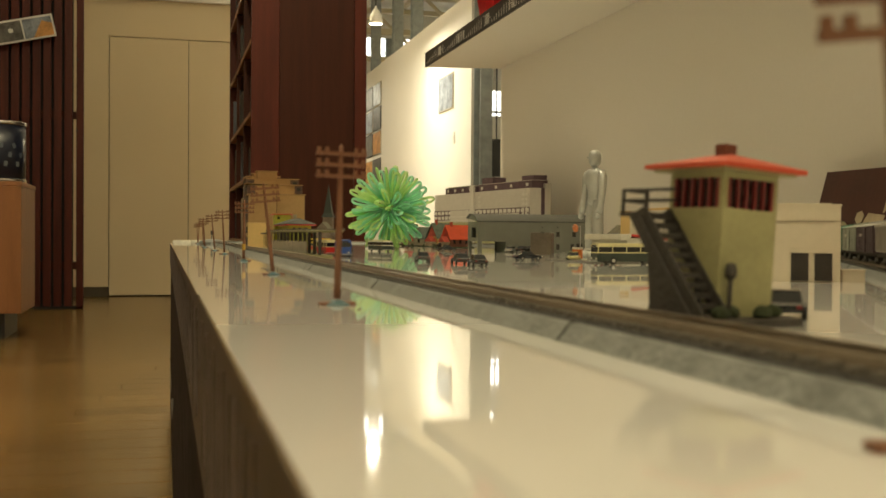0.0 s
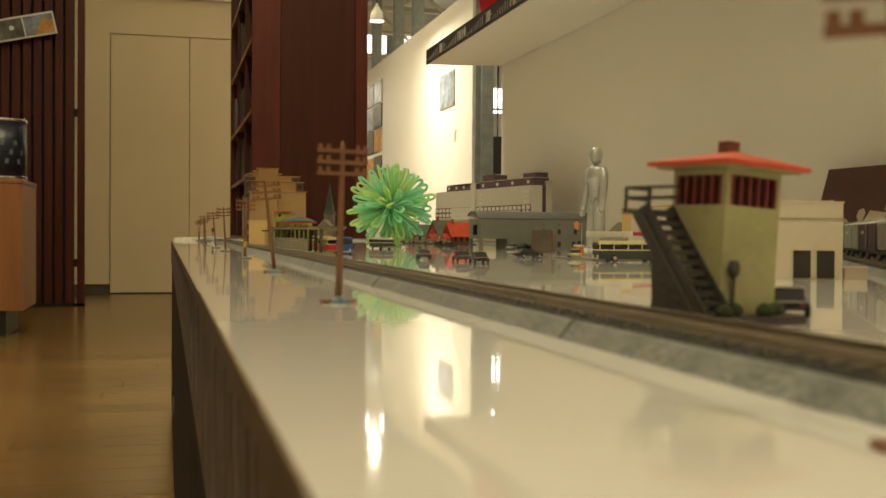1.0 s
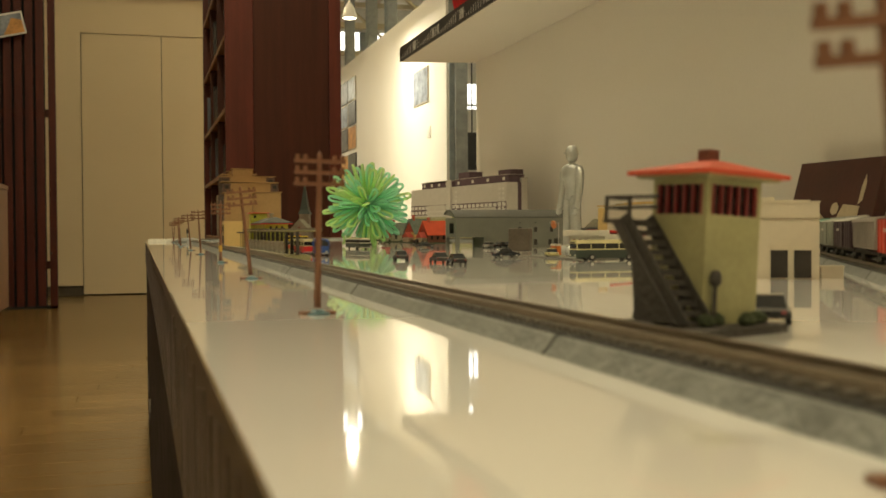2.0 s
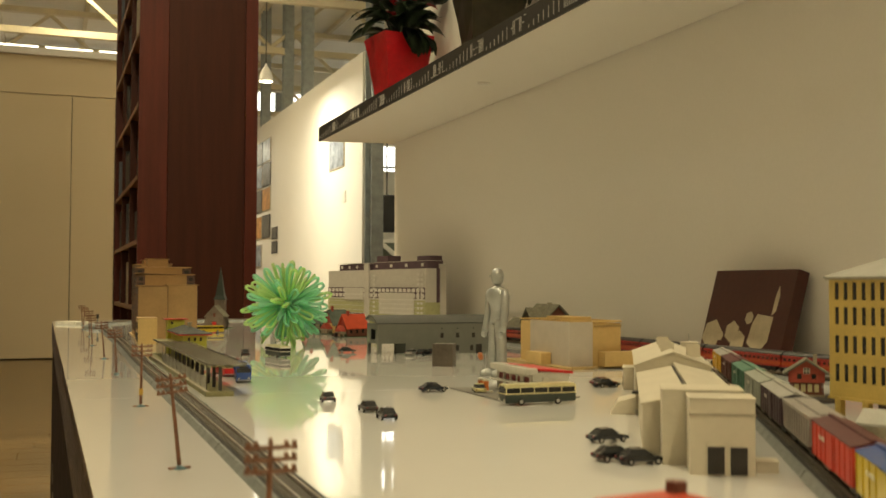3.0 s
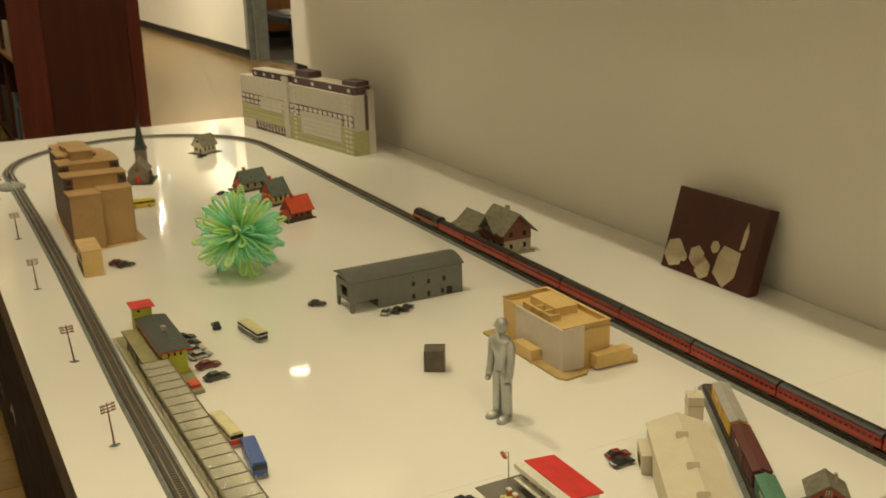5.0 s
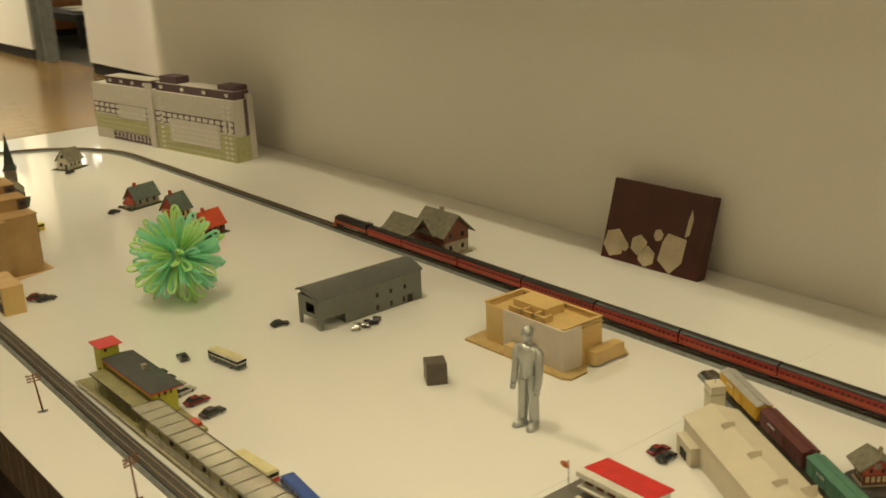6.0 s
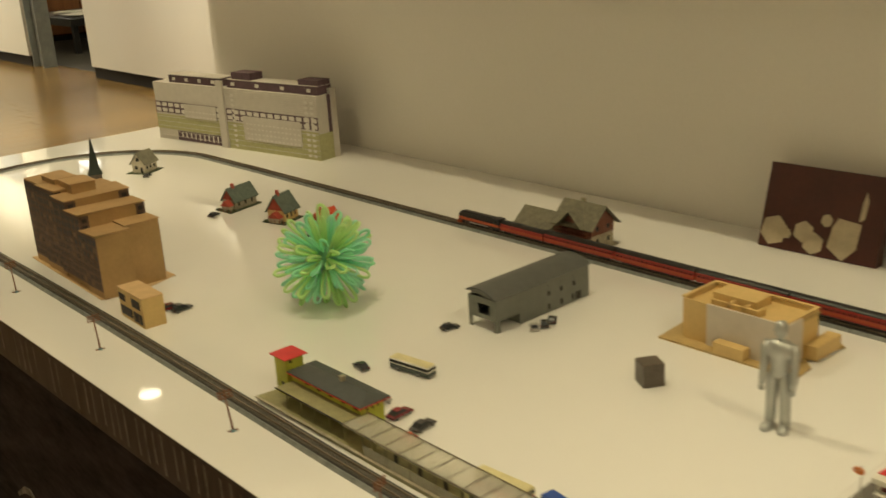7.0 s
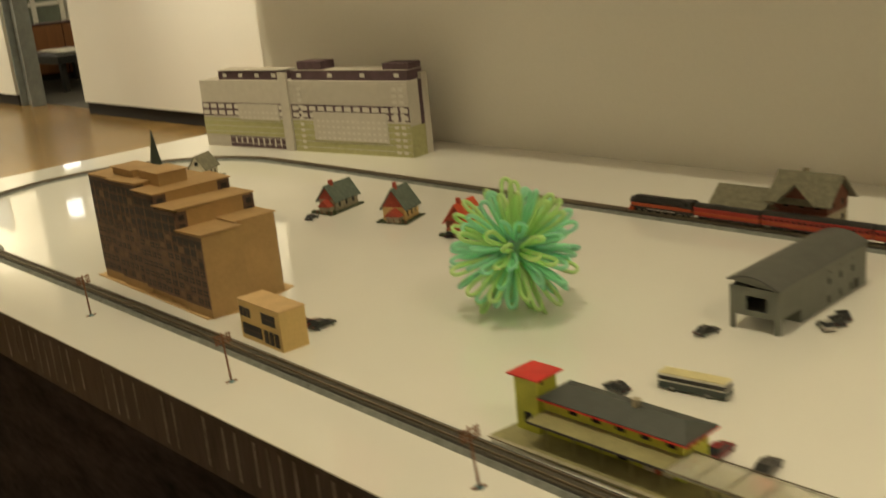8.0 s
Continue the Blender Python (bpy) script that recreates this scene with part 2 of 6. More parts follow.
M.update(
    roadbed=small("grey_roadbed_plastic", (0.19, 0.20, 0.19), 0.55, var=0.3, scale=90, bump=0.5),
    ballast=small("dark_ballast", (0.034, 0.031, 0.027), 0.7, var=0.55, scale=300, bump=0.8),
    sleeper=small("worn_sleeper_plastic", (0.135, 0.118, 0.092), 0.6),
    rail=small("nickel_silver_rail", (0.30, 0.25, 0.19), 0.35, 0.8),
    pole=small("brown_pole_plastic", (0.20, 0.085, 0.040), 0.55),
    polebase=small("blue_grey_pole_foot", (0.085, 0.17, 0.20), 0.5),
    poleband=small("yellow_pole_band", (0.55, 0.33, 0.05), 0.5),
    khaki=small("khaki_tower_plastic", (0.36, 0.34, 0.17), 0.5),
    signalred=small("orange_red_roof", (0.56, 0.075, 0.030), 0.45),
    darkred=small("dark_red_frames", (0.19, 0.020, 0.020), 0.45),
    soot=small("soot_grey_stairs", (0.055, 0.048, 0.042), 0.7, bump=0.4),
    moss=small("moss_base", (0.05, 0.065, 0.028), 0.85, var=0.4, scale=160, bump=0.8),
    glassdark=small("dark_model_glazing", (0.020, 0.019, 0.020), 0.2, var=0.3),
    stationgreen=small("yellow_green_plaster", (0.46, 0.48, 0.055), 0.55),
    slate=small("dark_slate_roof", (0.055, 0.062, 0.058), 0.6, bump=0.3),
    olive=small("olive_platform", (0.27, 0.25, 0.12), 0.6, var=0.25),
    brightred=small("bright_red_plastic", (0.62, 0.030, 0.028), 0.35),
    grey=small("grey_resin", (0.165, 0.172, 0.150), 0.55, var=0.1),
    greydark=small("dark_grey_resin_roof", (0.090, 0.093, 0.085), 0.55, var=0.12),
    card=small("brown_card", (0.39, 0.245, 0.105), 0.7, var=0.12, scale=25),
    cardedge=small("light_cut_card", (0.56, 0.38, 0.19), 0.75, var=0.1),
    printmid=small("brown_printed_pane", (0.19, 0.115, 0.072), 0.6, var=0.3),
    printbrown=small("mid_brown_printed_facade", (0.150, 0.090, 0.066), 0.6, var=0.35, scale=70),
    printdark=small("dark_printed_facade", (0.098, 0.058, 0.045), 0.6, var=0.4, scale=80),
    printwindow=small("printed_window", (0.020, 0.016, 0.018), 0.45, var=0.3),
    tan=small("tan_styrene", (0.62, 0.435, 0.175), 0.5, var=0.1, scale=25),
    glazebar=small("dark_glazing_bar", (0.11, 0.09, 0.055), 0.6),
    tanbase=small("tan_base_board", (0.45, 0.32, 0.13), 0.6, var=0.15, scale=40),
    paperwhite=small("cream_paper", (0.60, 0.545, 0.425), 0.8, var=0.05, scale=30),
    paperdark=small("paper_slot", (0.035, 0.030, 0.026), 0.8),
    hospwhite=small("white_printed_card", (0.49, 0.455, 0.405), 0.65, var=0.07, scale=60),
    hospgreen=small("pale_green_printed_card", (0.37, 0.36, 0.18), 0.65, var=0.16, scale=120),
    hosppurple=small("purple_brown_card", (0.085, 0.048, 0.062), 0.6, var=0.25),
    hosppane=small("pale_printed_pane", (0.58, 0.55, 0.50), 0.5, var=0.06),
    stone=small("pale_stone_plastic", (0.36, 0.32, 0.23), 0.7, var=0.25, scale=120, bump=0.4),
    timber=small("red_brown_timber", (0.155, 0.050, 0.028), 0.6, var=0.25, bump=0.4),
    roofgrey=small("weathered_grey_shingles", (0.185, 0.172, 0.122), 0.75, var=0.3, scale=120, bump=0.6),
    roofgreen=small("grey_green_shingles", (0.11, 0.14, 0.115), 0.7, var=0.25, scale=120, bump=0.5),
    brickred=small("brick_red_plastic", (0.36, 0.058, 0.035), 0.55, var=0.25, scale=120),
    housewhite=small("cream_white_plaster", (0.60, 0.55, 0.43), 0.6),
    spire=small("dark_green_copper", (0.018, 0.028, 0.020), 0.55),
    churchwall=small("grey_brown_stone", (0.185, 0.145, 0.11), 0.75, var=0.25, bump=0.5),
    silver=small("silver_painted_metal", (0.46, 0.475, 0.46), 0.42, 0.75, var=0.1),
    cube=small("brown_grey_stone", (0.105, 0.085, 0.065), 0.35, var=0.3, scale=40),
    yellowwall=small("ochre_yellow_plaster", (0.58, 0.42, 0.11), 0.6, var=0.12),
    roofpale=small("pale_grey_zinc", (0.42, 0.41, 0.36), 0.5, var=0.1),
    plaque=small("dark_maroon_panel", (0.072, 0.019, 0.014), 0.4, var=0.2, scale=14),
    hexcream=small("cream_hexagon_inlay", (0.53, 0.45, 0.31), 0.6, var=0.12, scale=50),
    tyre=small("black_tyre", (0.012, 0.012, 0.012), 0.7),
    hub=small("silver_hub", (0.45, 0.45, 0.44), 0.35, 0.8),
    cream=small("cream_bus_paint", (0.66, 0.60, 0.33), 0.3, coat=0.4),
    busgreen=small("dark_green_bus_paint", (0.020, 0.035, 0.030), 0.3, coat=0.4),
    busblue=small("blue_bus_paint", (0.020, 0.075, 0.34), 0.3, coat=0.4),
    busyellow=small("yellow_bus_paint", (0.66, 0.49, 0.03), 0.3, coat=0.4),
    buswhite=small("white_bus_paint", (0.68, 0.66, 0.58), 0.3, coat=0.4),
    carblack=small("black_car_paint", (0.012, 0.013, 0.016), 0.25, coat=0.6),
    carnavy=small("navy_car_paint", (0.014, 0.020, 0.032), 0.25, coat=0.6),
    cargrey=small("dark_grey_car_paint", (0.040, 0.036, 0.036), 0.3, coat=0.6),
    carred=small("dark_red_car_paint", (0.20, 0.012, 0.018), 0.25, coat=0.6),
    carsilver=small("silver_car_paint", (0.48, 0.47, 0.44), 0.3, 0.5, coat=0.5),
    caryellow=small("pale_yellow_car_paint", (0.66, 0.62, 0.30), 0.3, coat=0.5),
    carglass=small("car_glazing", (0.035, 0.037, 0.040), 0.12),
    lamp=small("pale_lamp", (0.65, 0.62, 0.52), 0.3),
    locoblack=small("black_engine_paint", (0.014, 0.013, 0.013), 0.4),
    locoorange=small("orange_engine_stripe", (0.38, 0.060, 0.015), 0.38),
    locored=small("red_coach_paint", (0.30, 0.018, 0.014), 0.38),
    boxyellow=small("yellow_boxcar", (0.60, 0.36, 0.025), 0.5),
    boxmaroon=small("maroon_boxcar", (0.105, 0.026, 0.024), 0.55),
    boxgreen=small("green_boxcar", (0.075, 0.20, 0.135), 0.5),
    boxgrey=small("pale_grey_green_boxcar", (0.34, 0.36, 0.31), 0.5),
    boxviolet=small("dark_violet_boxcar", (0.075, 0.045, 0.060), 0.5),
    boxsilver=small("silver_grey_hopper", (0.37, 0.34, 0.31), 0.45, 0.2),
    boxred=small("red_orange_boxcar", (0.56, 0.055, 0.030), 0.5),
    boxroof=small("galvanised_boxcar_roof", (0.44, 0.43, 0.40), 0.45, 0.3),
    asphalt=small("grey_forecourt_card", (0.155, 0.145, 0.125), 0.8, var=0.12),
    orangepump=small("orange_fuel_pump", (0.60, 0.17, 0.03), 0.5),
)


def clear_plastic(name, color, rough, through):
    m = small(name, color, rough, var=0.05)
    m.node_tree.nodes["Principled BSDF"].inputs["Transmission Weight"].default_value = through
    m.node_tree.nodes["Principled BSDF"].inputs["IOR"].default_value = 1.3
    return m


M["clearroof"] = clear_plastic("clear_canopy_plastic", (0.90, 0.88, 0.78), 0.10, 0.72)
M["milky"] = clear_plastic("milky_styrene", (0.64, 0.575, 0.49), 0.35, 0.15)
M["lime"] = clear_plastic("lime_green_rubber", (0.74, 0.95, 0.52), 0.24, 0.35)
M["teal"] = clear_plastic("teal_green_rubber", (0.56, 0.95, 0.76), 0.24, 0.35)
for k in ("lime", "teal"):
    nt = M[k].node_tree
    b = nt.nodes["Principled BSDF"]
    b.inputs["Subsurface Weight"].default_value = 0.6
    b.inputs["Subsurface Radius"].default_value = (0.6, 1.0, 0.5)
    b.inputs["Subsurface Scale"].default_value = 0.014
    thin = nt.nodes.new("ShaderNodeBsdfTranslucent")
    nt.links.new(b.inputs["Base Color"].links[0].from_socket, thin.inputs["Color"])
    both = nt.nodes.new("ShaderNodeMixShader")
    both.inputs[0].default_value = 0.54
    nt.links.new(b.outputs[0], both.inputs[1])
    nt.links.new(thin.outputs[0], both.inputs[2])
    nt.links.new(both.outputs[0], nt.nodes["Material Output"].inputs["Surface"])

# ---- the table ----
M["edgeprint"] = mat("brown_edge_print", (0.048, 0.037, 0.040), 0.40, var=0.6, scale=14, bump=0.02, bscale=60, stretch=(1, 3, 0.6), spec=0.3)
table = thing("display_table", "long glossy white laminate display table with dark printed skirt", "table", pose(0, 0, 0))
part("table_top", boxes((0, WX - 0.003, -1.3, 0.9249, T - 0.0016, T)), M["laminate"], table)
part("table_top", boxes((0, WX - 0.003, 0.9253, TY, T - 0.0016, T)), M["laminate"], table)
part("edge_band", boxes((0.0008, 0.02, -1.299, TY - 0.001, T - 0.070, T - 0.0016)), M["edgeprint"], table, "brown edge band printed with faded strokes")
part("edge_band", boxes((0.02, WX - 0.01, TY - 0.02, TY - 0.001, T - 0.070, T - 0.0016)), M["edgeprint"], table)
part("skirt", boxes((0.0035, 0.02, -1.297, TY - 0.003, 0.03, T - 0.070)), M["skirt"], table, "dark brown streaked front skirt")
part("skirt", boxes((0.02, WX - 0.01, TY - 0.02, TY - 0.004, 0.03, T - 0.070)), M["skirt"], table, "dark brown streaked end skirt")
part("plinth", boxes((0.06, WX - 0.02, -1.25, TY - 0.05, 0, 0.03)), M["darkgap"], table)
# thin pale ribbons low on the skirt front
M["palestroke"] = mat("pale_skirt_stroke", (0.13, 0.115, 0.10), 0.5, var=0.95, scale=45, bump=0)
for stroke, width in (([(2.80, 0.196), (2.76, 0.181), (2.70, 0.168)], 0.010), ([(2.62, 0.155), (2.55, 0.156), (2.50, 0.150), (2.40, 0.148)], 0.008), ([(2.21, 0.196), (2.17, 0.220), (2.14, 0.226), (2.11, 0.208)], 0.011)):
    bm = bmesh.new()
    strip = [[bm.verts.new((x, y, z + d * width * (0.35 if i in (0, len(stroke) - 1) else 0.6))) for x, d in ((0.0022, -1), (0.0022, 1), (0.0034, 1), (0.0034, -1))] for i, (y, z) in enumerate(stroke)]
    for a, b in zip(strip, strip[1:]):
        for i in range(4):
            bm.faces.new((a[i], a[(i + 1) % 4], b[(i + 1) % 4], b[i]))
    bmesh.ops.recalc_face_normals(bm, faces=bm.faces[:])
    part("print_stroke", bm, M["palestroke"], table, "thin pale stroke low on the dark skirt")
M["skirtprint"] = mat("faded_print", (0.150, 0.125, 0.122), 0.40, var=0.7, scale=30, bump=0, spec=0.3)
rnd = random.Random(5)
yy = 3.05
while yy > -0.2:
    w = rnd.uniform(0.020, 0.036)
    z1, hgt = T - 0.009, rnd.uniform(0.050, 0.056)
    strokes = [(yy - 0.0055, yy, z1 - hgt, z1), (yy - w - 0.0045, yy - w, z1 - hgt * rnd.uniform(0.8, 1.0), z1 - hgt * rnd.uniform(0.0, 0.12))]
    for y0, y1, z0, z2 in strokes:
        part("print_bar", boxes((0.0004, 0.0011, y0, y1, z0, z2)), M["skirtprint"], table)
    yy -= w + 0.022 + (0.040 if rnd.random() < 0.16 else 0)

# ---- deep shelf with a printed front strip ----
shelf = thing("wall_shelf", "deep off-white wall shelf with a black printed front strip", "shelf", pose(0.060, 0.098, 1.146))
part("board", prism([(0.779, -1.3), (WX - 0.062, -1.3), (WX - 0.062, 3.210), (0.779, 3.254)], 0, 0.046, "z"), M["wallpaint"], shelf)
part("front_strip", boxes((0.774, 0.7785, -1.3, 3.254, -0.001, 0.047)), M["black"], shelf, "black strip printed with pale marks")
M["striplight"] = mat("pale_strip_print", (0.46, 0.44, 0.41), 0.5, var=0.4, scale=60, bump=0)
rnd = random.Random(8)
yy = 3.23
while yy > 0.9:
    for k in range(rnd.randint(6, 9)):       # ruler ticks
        part("print_bar", boxes((0.7728, 0.7745, yy - 0.0016, yy, 0.006, 0.013 + 0.0032 * k + rnd.uniform(0, 0.002))), M["striplight"], shelf)
        yy -= 0.021
    for k in range(rnd.randint(9, 14)):       # a run of unreadable strokes
        w = rnd.choice((0.0016, 0.0018, 0.009))
        z0 = rnd.choice((0.008, 0.021, 0.0338))
        part("print_bar", boxes((0.7728, 0.7745, yy - w, yy, 0.008, 0.036) if w < 0.005 else (0.7728, 0.7745, yy - w, yy, z0, z0 + 0.0022)), M["striplight"], shelf)
        yy -= w + (0.005 if w < 0.005 else -0.0005)
    yy -= 0.012
puck = thing("shelf_light", "small frosted downlight disc under the shelf", "lamp", pose(0.955, 2.21, 1.146))
part("housing", lathe([(0.015, 0), (0.016, -0.002), (0.013, -0.003)], 20), M["wallpaint"], puck, smooth=True)
part("lens", lathe([(0.011, -0.003), (0.007, -0.0045), (0, -0.005)], 20), M["shadewhite"], puck, smooth=True)

# ---- potted plants in red foil on the shelf ----
M["foil"] = mat("red_pot_foil", (0.74, 0.018, 0.03), 0.35, var=0.2, scale=12, bump=0.3, bscale=60)
M["leaf"] = mat("dark_green_leaf", (0.022, 0.045, 0.018), 0.5, var=0.4, scale=20, bump=0.2)
M["bract"] = mat("red_bract_leaf", (0.40, 0.010, 0.018), 0.5, var=0.3, scale=20, bump=0.2)


M["darkpot"] = mat("dark_olive_pot", (0.055, 0.048, 0.026), 0.3, var=0.4, scale=14, bump=0.2, bscale=60)


def leaf_mesh(name, material, length, width):
    bm = bmesh.new()
    rows = []
    for i in range(6):
        s = i / 5
        w = width * math.sin(math.pi * (0.08 + 0.9 * s)) ** 0.8
        z = 0.18 * length * math.sin(2.6 * s) - 0.16 * length * s * s
        rows.append([bm.verts.new((length * s, -w, z)), bm.verts.new((length * s, 0, z - 0.12 * w)), bm.verts.new((length * s, w, z))])
    for a, b in zip(rows, rows[1:]):
        bm.faces.new((a[0], b[0], b[1], a[1]))
        bm.faces.new((a[1], b[1], b[2], a[2]))
    bmesh.ops.solidify(bm, geom=bm.faces[:], thickness=0.0012)
    return mesh(name, bm, material, True)


LEAF = leaf_mesh("leaf", M["leaf"], 0.11, 0.026)
BRACT = leaf_mesh("bract", M["bract"], 0.09, 0.022)


def potted_plant(x, y, seed, foil="foil", words="red-leaved potted plant in bright red wrapped square pot"):
    rnd = random.Random(seed)
    p = thing("potted_plant", words, "plant", pose(x, y, 1.193, 0, 0, rnd.uniform(-8, 8)), "potted plants on the shelf")
    bm = bmesh.new()
    rings = []
    for s in range(5):
        hw = 0.051 + 0.0066 * s
        z = 0.051 * s
        rings.append([bm.verts.new((hw * a + rnd.uniform(-0.003, 0.003), hw * b + rnd.uniform(-0.003, 0.003), z)) for a, b in
                      ((-1, -1), (0, -1.04), (1, -1), (1.04, 0), (1, 1), (0, 1.04), (-1, 1), (-1.04, 0))])
    for a, b in zip(rings, rings[1:]):
        for i in range(8):
            bm.faces.new((a[i], a[(i + 1) % 8], b[(i + 1) % 8], b[i]))
    bm.faces.new(rings[0][::-1])
    bmesh.ops.solidify(bm, geom=bm.faces[:], thickness=0.002)
    part("pot", bm, M[foil], p, "bright red foil pot cover" if foil == "foil" else "dark olive pot cover")
    part("soil", boxes((-0.070, 0.070, -0.070, 0.070, 0.176, 0.184)), M["moss"], p)
    for k in range(7):
        a = k * 2.4
        part("stem", tube([(0.01 * math.cos(a), 0.01 * math.sin(a), 0.18), (0.04 * math.cos(a), 0.04 * math.sin(a), 0.26), (0.08 * math.cos(a), 0.08 * math.sin(a), 0.32)], 0.003, 6), M["leaf"], p)
    for k in range(7):
        a = rnd.uniform(262, 325)
        part("leaf", LEAF, None, p, m=pose(0.058 * math.cos(radians(a)), 0.058 * math.sin(radians(a)), 0.225, 0, 0, a) @ pose(0, 0, 0, rnd.uniform(-25, 25), rnd.uniform(45, 68), 0))
    for k in range(46):
        a, z = rnd.uniform(0, 360), rnd.uniform(0.22, 0.36)
        r = rnd.uniform(0.01, 0.06)
        red = z > 0.28 and rnd.random() < 0.5
        part("bract" if red else "leaf", BRACT if red else LEAF, None, p,
             m=pose(r * math.cos(radians(a)), r * math.sin(radians(a)), z, 0, 0, a) @ pose(0, 0, 0, rnd.uniform(-25, 25), rnd.uniform(-35, 40), 0))
    return p


for k, (px, py) in enumerate([(0.955, 2.86), (0.955, 2.17), (0.955, 1.36)]):
    if k == 1:
        potted_plant(px, py, 20 + k, "darkpot", "leafy potted plant in a dark olive square pot")
    else:
        potted_plant(px, py, 20 + k)

# ---- model railway track ----


def offset_path(pts, off):
    out = []
    for i, p in enumerate(pts):
        a, b = pts[max(i - 1, 0)], pts[min(i + 1, len(pts) - 1)]
        d = Vector((b[0] - a[0], b[1] - a[1])).normalized()
        out.append((p[0] + d.y * off, p[1] - d.x * off))
    return out


def sweep(pts, profile, bm=None):
    bm = bm or bmesh.new()
    rings = []
    for off, z in profile:
        rings.append([bm.verts.new((x, y, z)) for x, y in offset_path(pts, off)])
    n = len(profile)
    for i in range(n):
        a, b = rings[i], rings[(i + 1) % n]
        for j in range(len(pts) - 1):
            bm.faces.new((a[j], a[j + 1], b[j + 1], b[j]))
    bm.faces.new([r[0] for r in rings][::-1])
    bm.faces.new([r[-1] for r in rings])
    bmesh.ops.recalc_face_normals(bm, faces=bm.faces[:])
    return bm


def resample(pts, step):
    out, left = [pts[0]], step
    for a, b in zip(pts, pts[1:]):
        d = math.dist(a, b)
        s = left
        while s <= d:
            out.append((a[0] + (b[0] - a[0]) * s / d, a[1] + (b[1] - a[1]) * s / d))
            s += step
        left = s - d
    return out


BX = 0.786     # line of the rear straight
OVAL = [(0.089, -1.1), (0.089, 0.0), (0.090, 0.2), (0.0945, 0.6), (0.0975, 1.0), (0.100, 1.35), (0.106, 1.66), (0.111, 1.95), (0.114, 2.3), (0.114, 2.7)]
CX, CY, CR = 0.448, 2.835, 0.335
OVAL += [(CX - CR * math.cos(a), CY + (CR + 0.010) * math.sin(a)) for a in np.linspace(0.08, math.pi - 0.04, 36)]
OVAL += [(BX, 2.6), (BX, 1.8), (BX + 0.002, 1.0), (BX + 0.002, 0.2), (BX, -1.1)]
SD = Vector((0.507, 0.862))      # the way of the siding
SIDING = [(0.7485 - 0.507 * s, 0.984 - 0.862 * s) for s in (0.0, 0.3, 0.6, 0.86)] + [(0.265, 0.14), (0.236, -0.02), (0.216, -0.3), (0.214, -1.1)]


def railway(name, label, line):
    tr = thing(name, label, "model track", pose(0, 0, T), "model tracks")
    pts = resample(line, 0.012)
    run = 20
    for k in range(0, len(pts) - 1, run):
        piece = pts[k:k + run + 1]
        if len(piece) < 2:
            break
        part("roadbed", sweep(piece, [(-0.0150, 0), (-0.0116, 0.0042), (0.0116, 0.0042), (0.0150, 0)]), M["roadbed"], tr)
        part("ballast", sweep(piece, [(-0.0104, 0.0040), (-0.0100, 0.0048), (0.0100, 0.0048), (0.0104, 0.0040)]), M["ballast"], tr)
    ties = bmesh.new()
    tie = mesh("sleeper", boxes((-0.0013, 0.0013, -0.0082, 0.0082, 0, 0.0012)), M["sleeper"])
    fine = resample(line, 0.0058)
    for a, b in zip(fine, fine[1:]):
        ang = math.degrees(math.atan2(b[1] - a[1], b[0] - a[0]))
        if a[0] < 0.12 and -0.1 < a[1] < 1.2:
            part("sleeper", tie, None, tr, m=pose(a[0], a[1], 0.0045, 0, 0, ang))
        else:
            box(ties, -0.0013, 0.0013, -0.0082, 0.0082, 0, 0.0012, pose(a[0], a[1], 0.0045, 0, 0, ang))
    tagged(part("far_sleeper_run", ties, M["sleeper"], tr), kind="stuff")
    for off in (-0.0045, 0.0045):
        part("rail", sweep(pts, [(off - 0.0006, 0.0052), (off - 0.0006, 0.0075), (off + 0.0006, 0.0075), (off + 0.0006, 0.0052)]), M["rail"], tr)
    for k in range(run, len(pts) - 2, run):
        ang = math.degrees(math.atan2(pts[k + 1][1] - pts[k][1], pts[k + 1][0] - pts[k][0]))
        part("joiner", sweep([(-0.0004, 0), (0.0004, 0)], [(-0.0152, 0), (-0.01175, 0.0044), (0.01175, 0.0044), (0.0152, 0)]), M["ballast"], tr, m=pose(pts[k][0], pts[k][1], 0, 0, 0, ang))
    return tr


railway("model_track", "oval model railway track on grey moulded roadbed", OVAL)
railway("model_track", "straight siding of model track under the freight cars", SIDING)

# ---- telegraph poles ----
POLE_ROD = mesh("pole", lathe([(0.0013, 0.0015), (0.0011, 0.03), (0.0008, 0.058), (0, 0.0595)], 8), M["pole"], True)


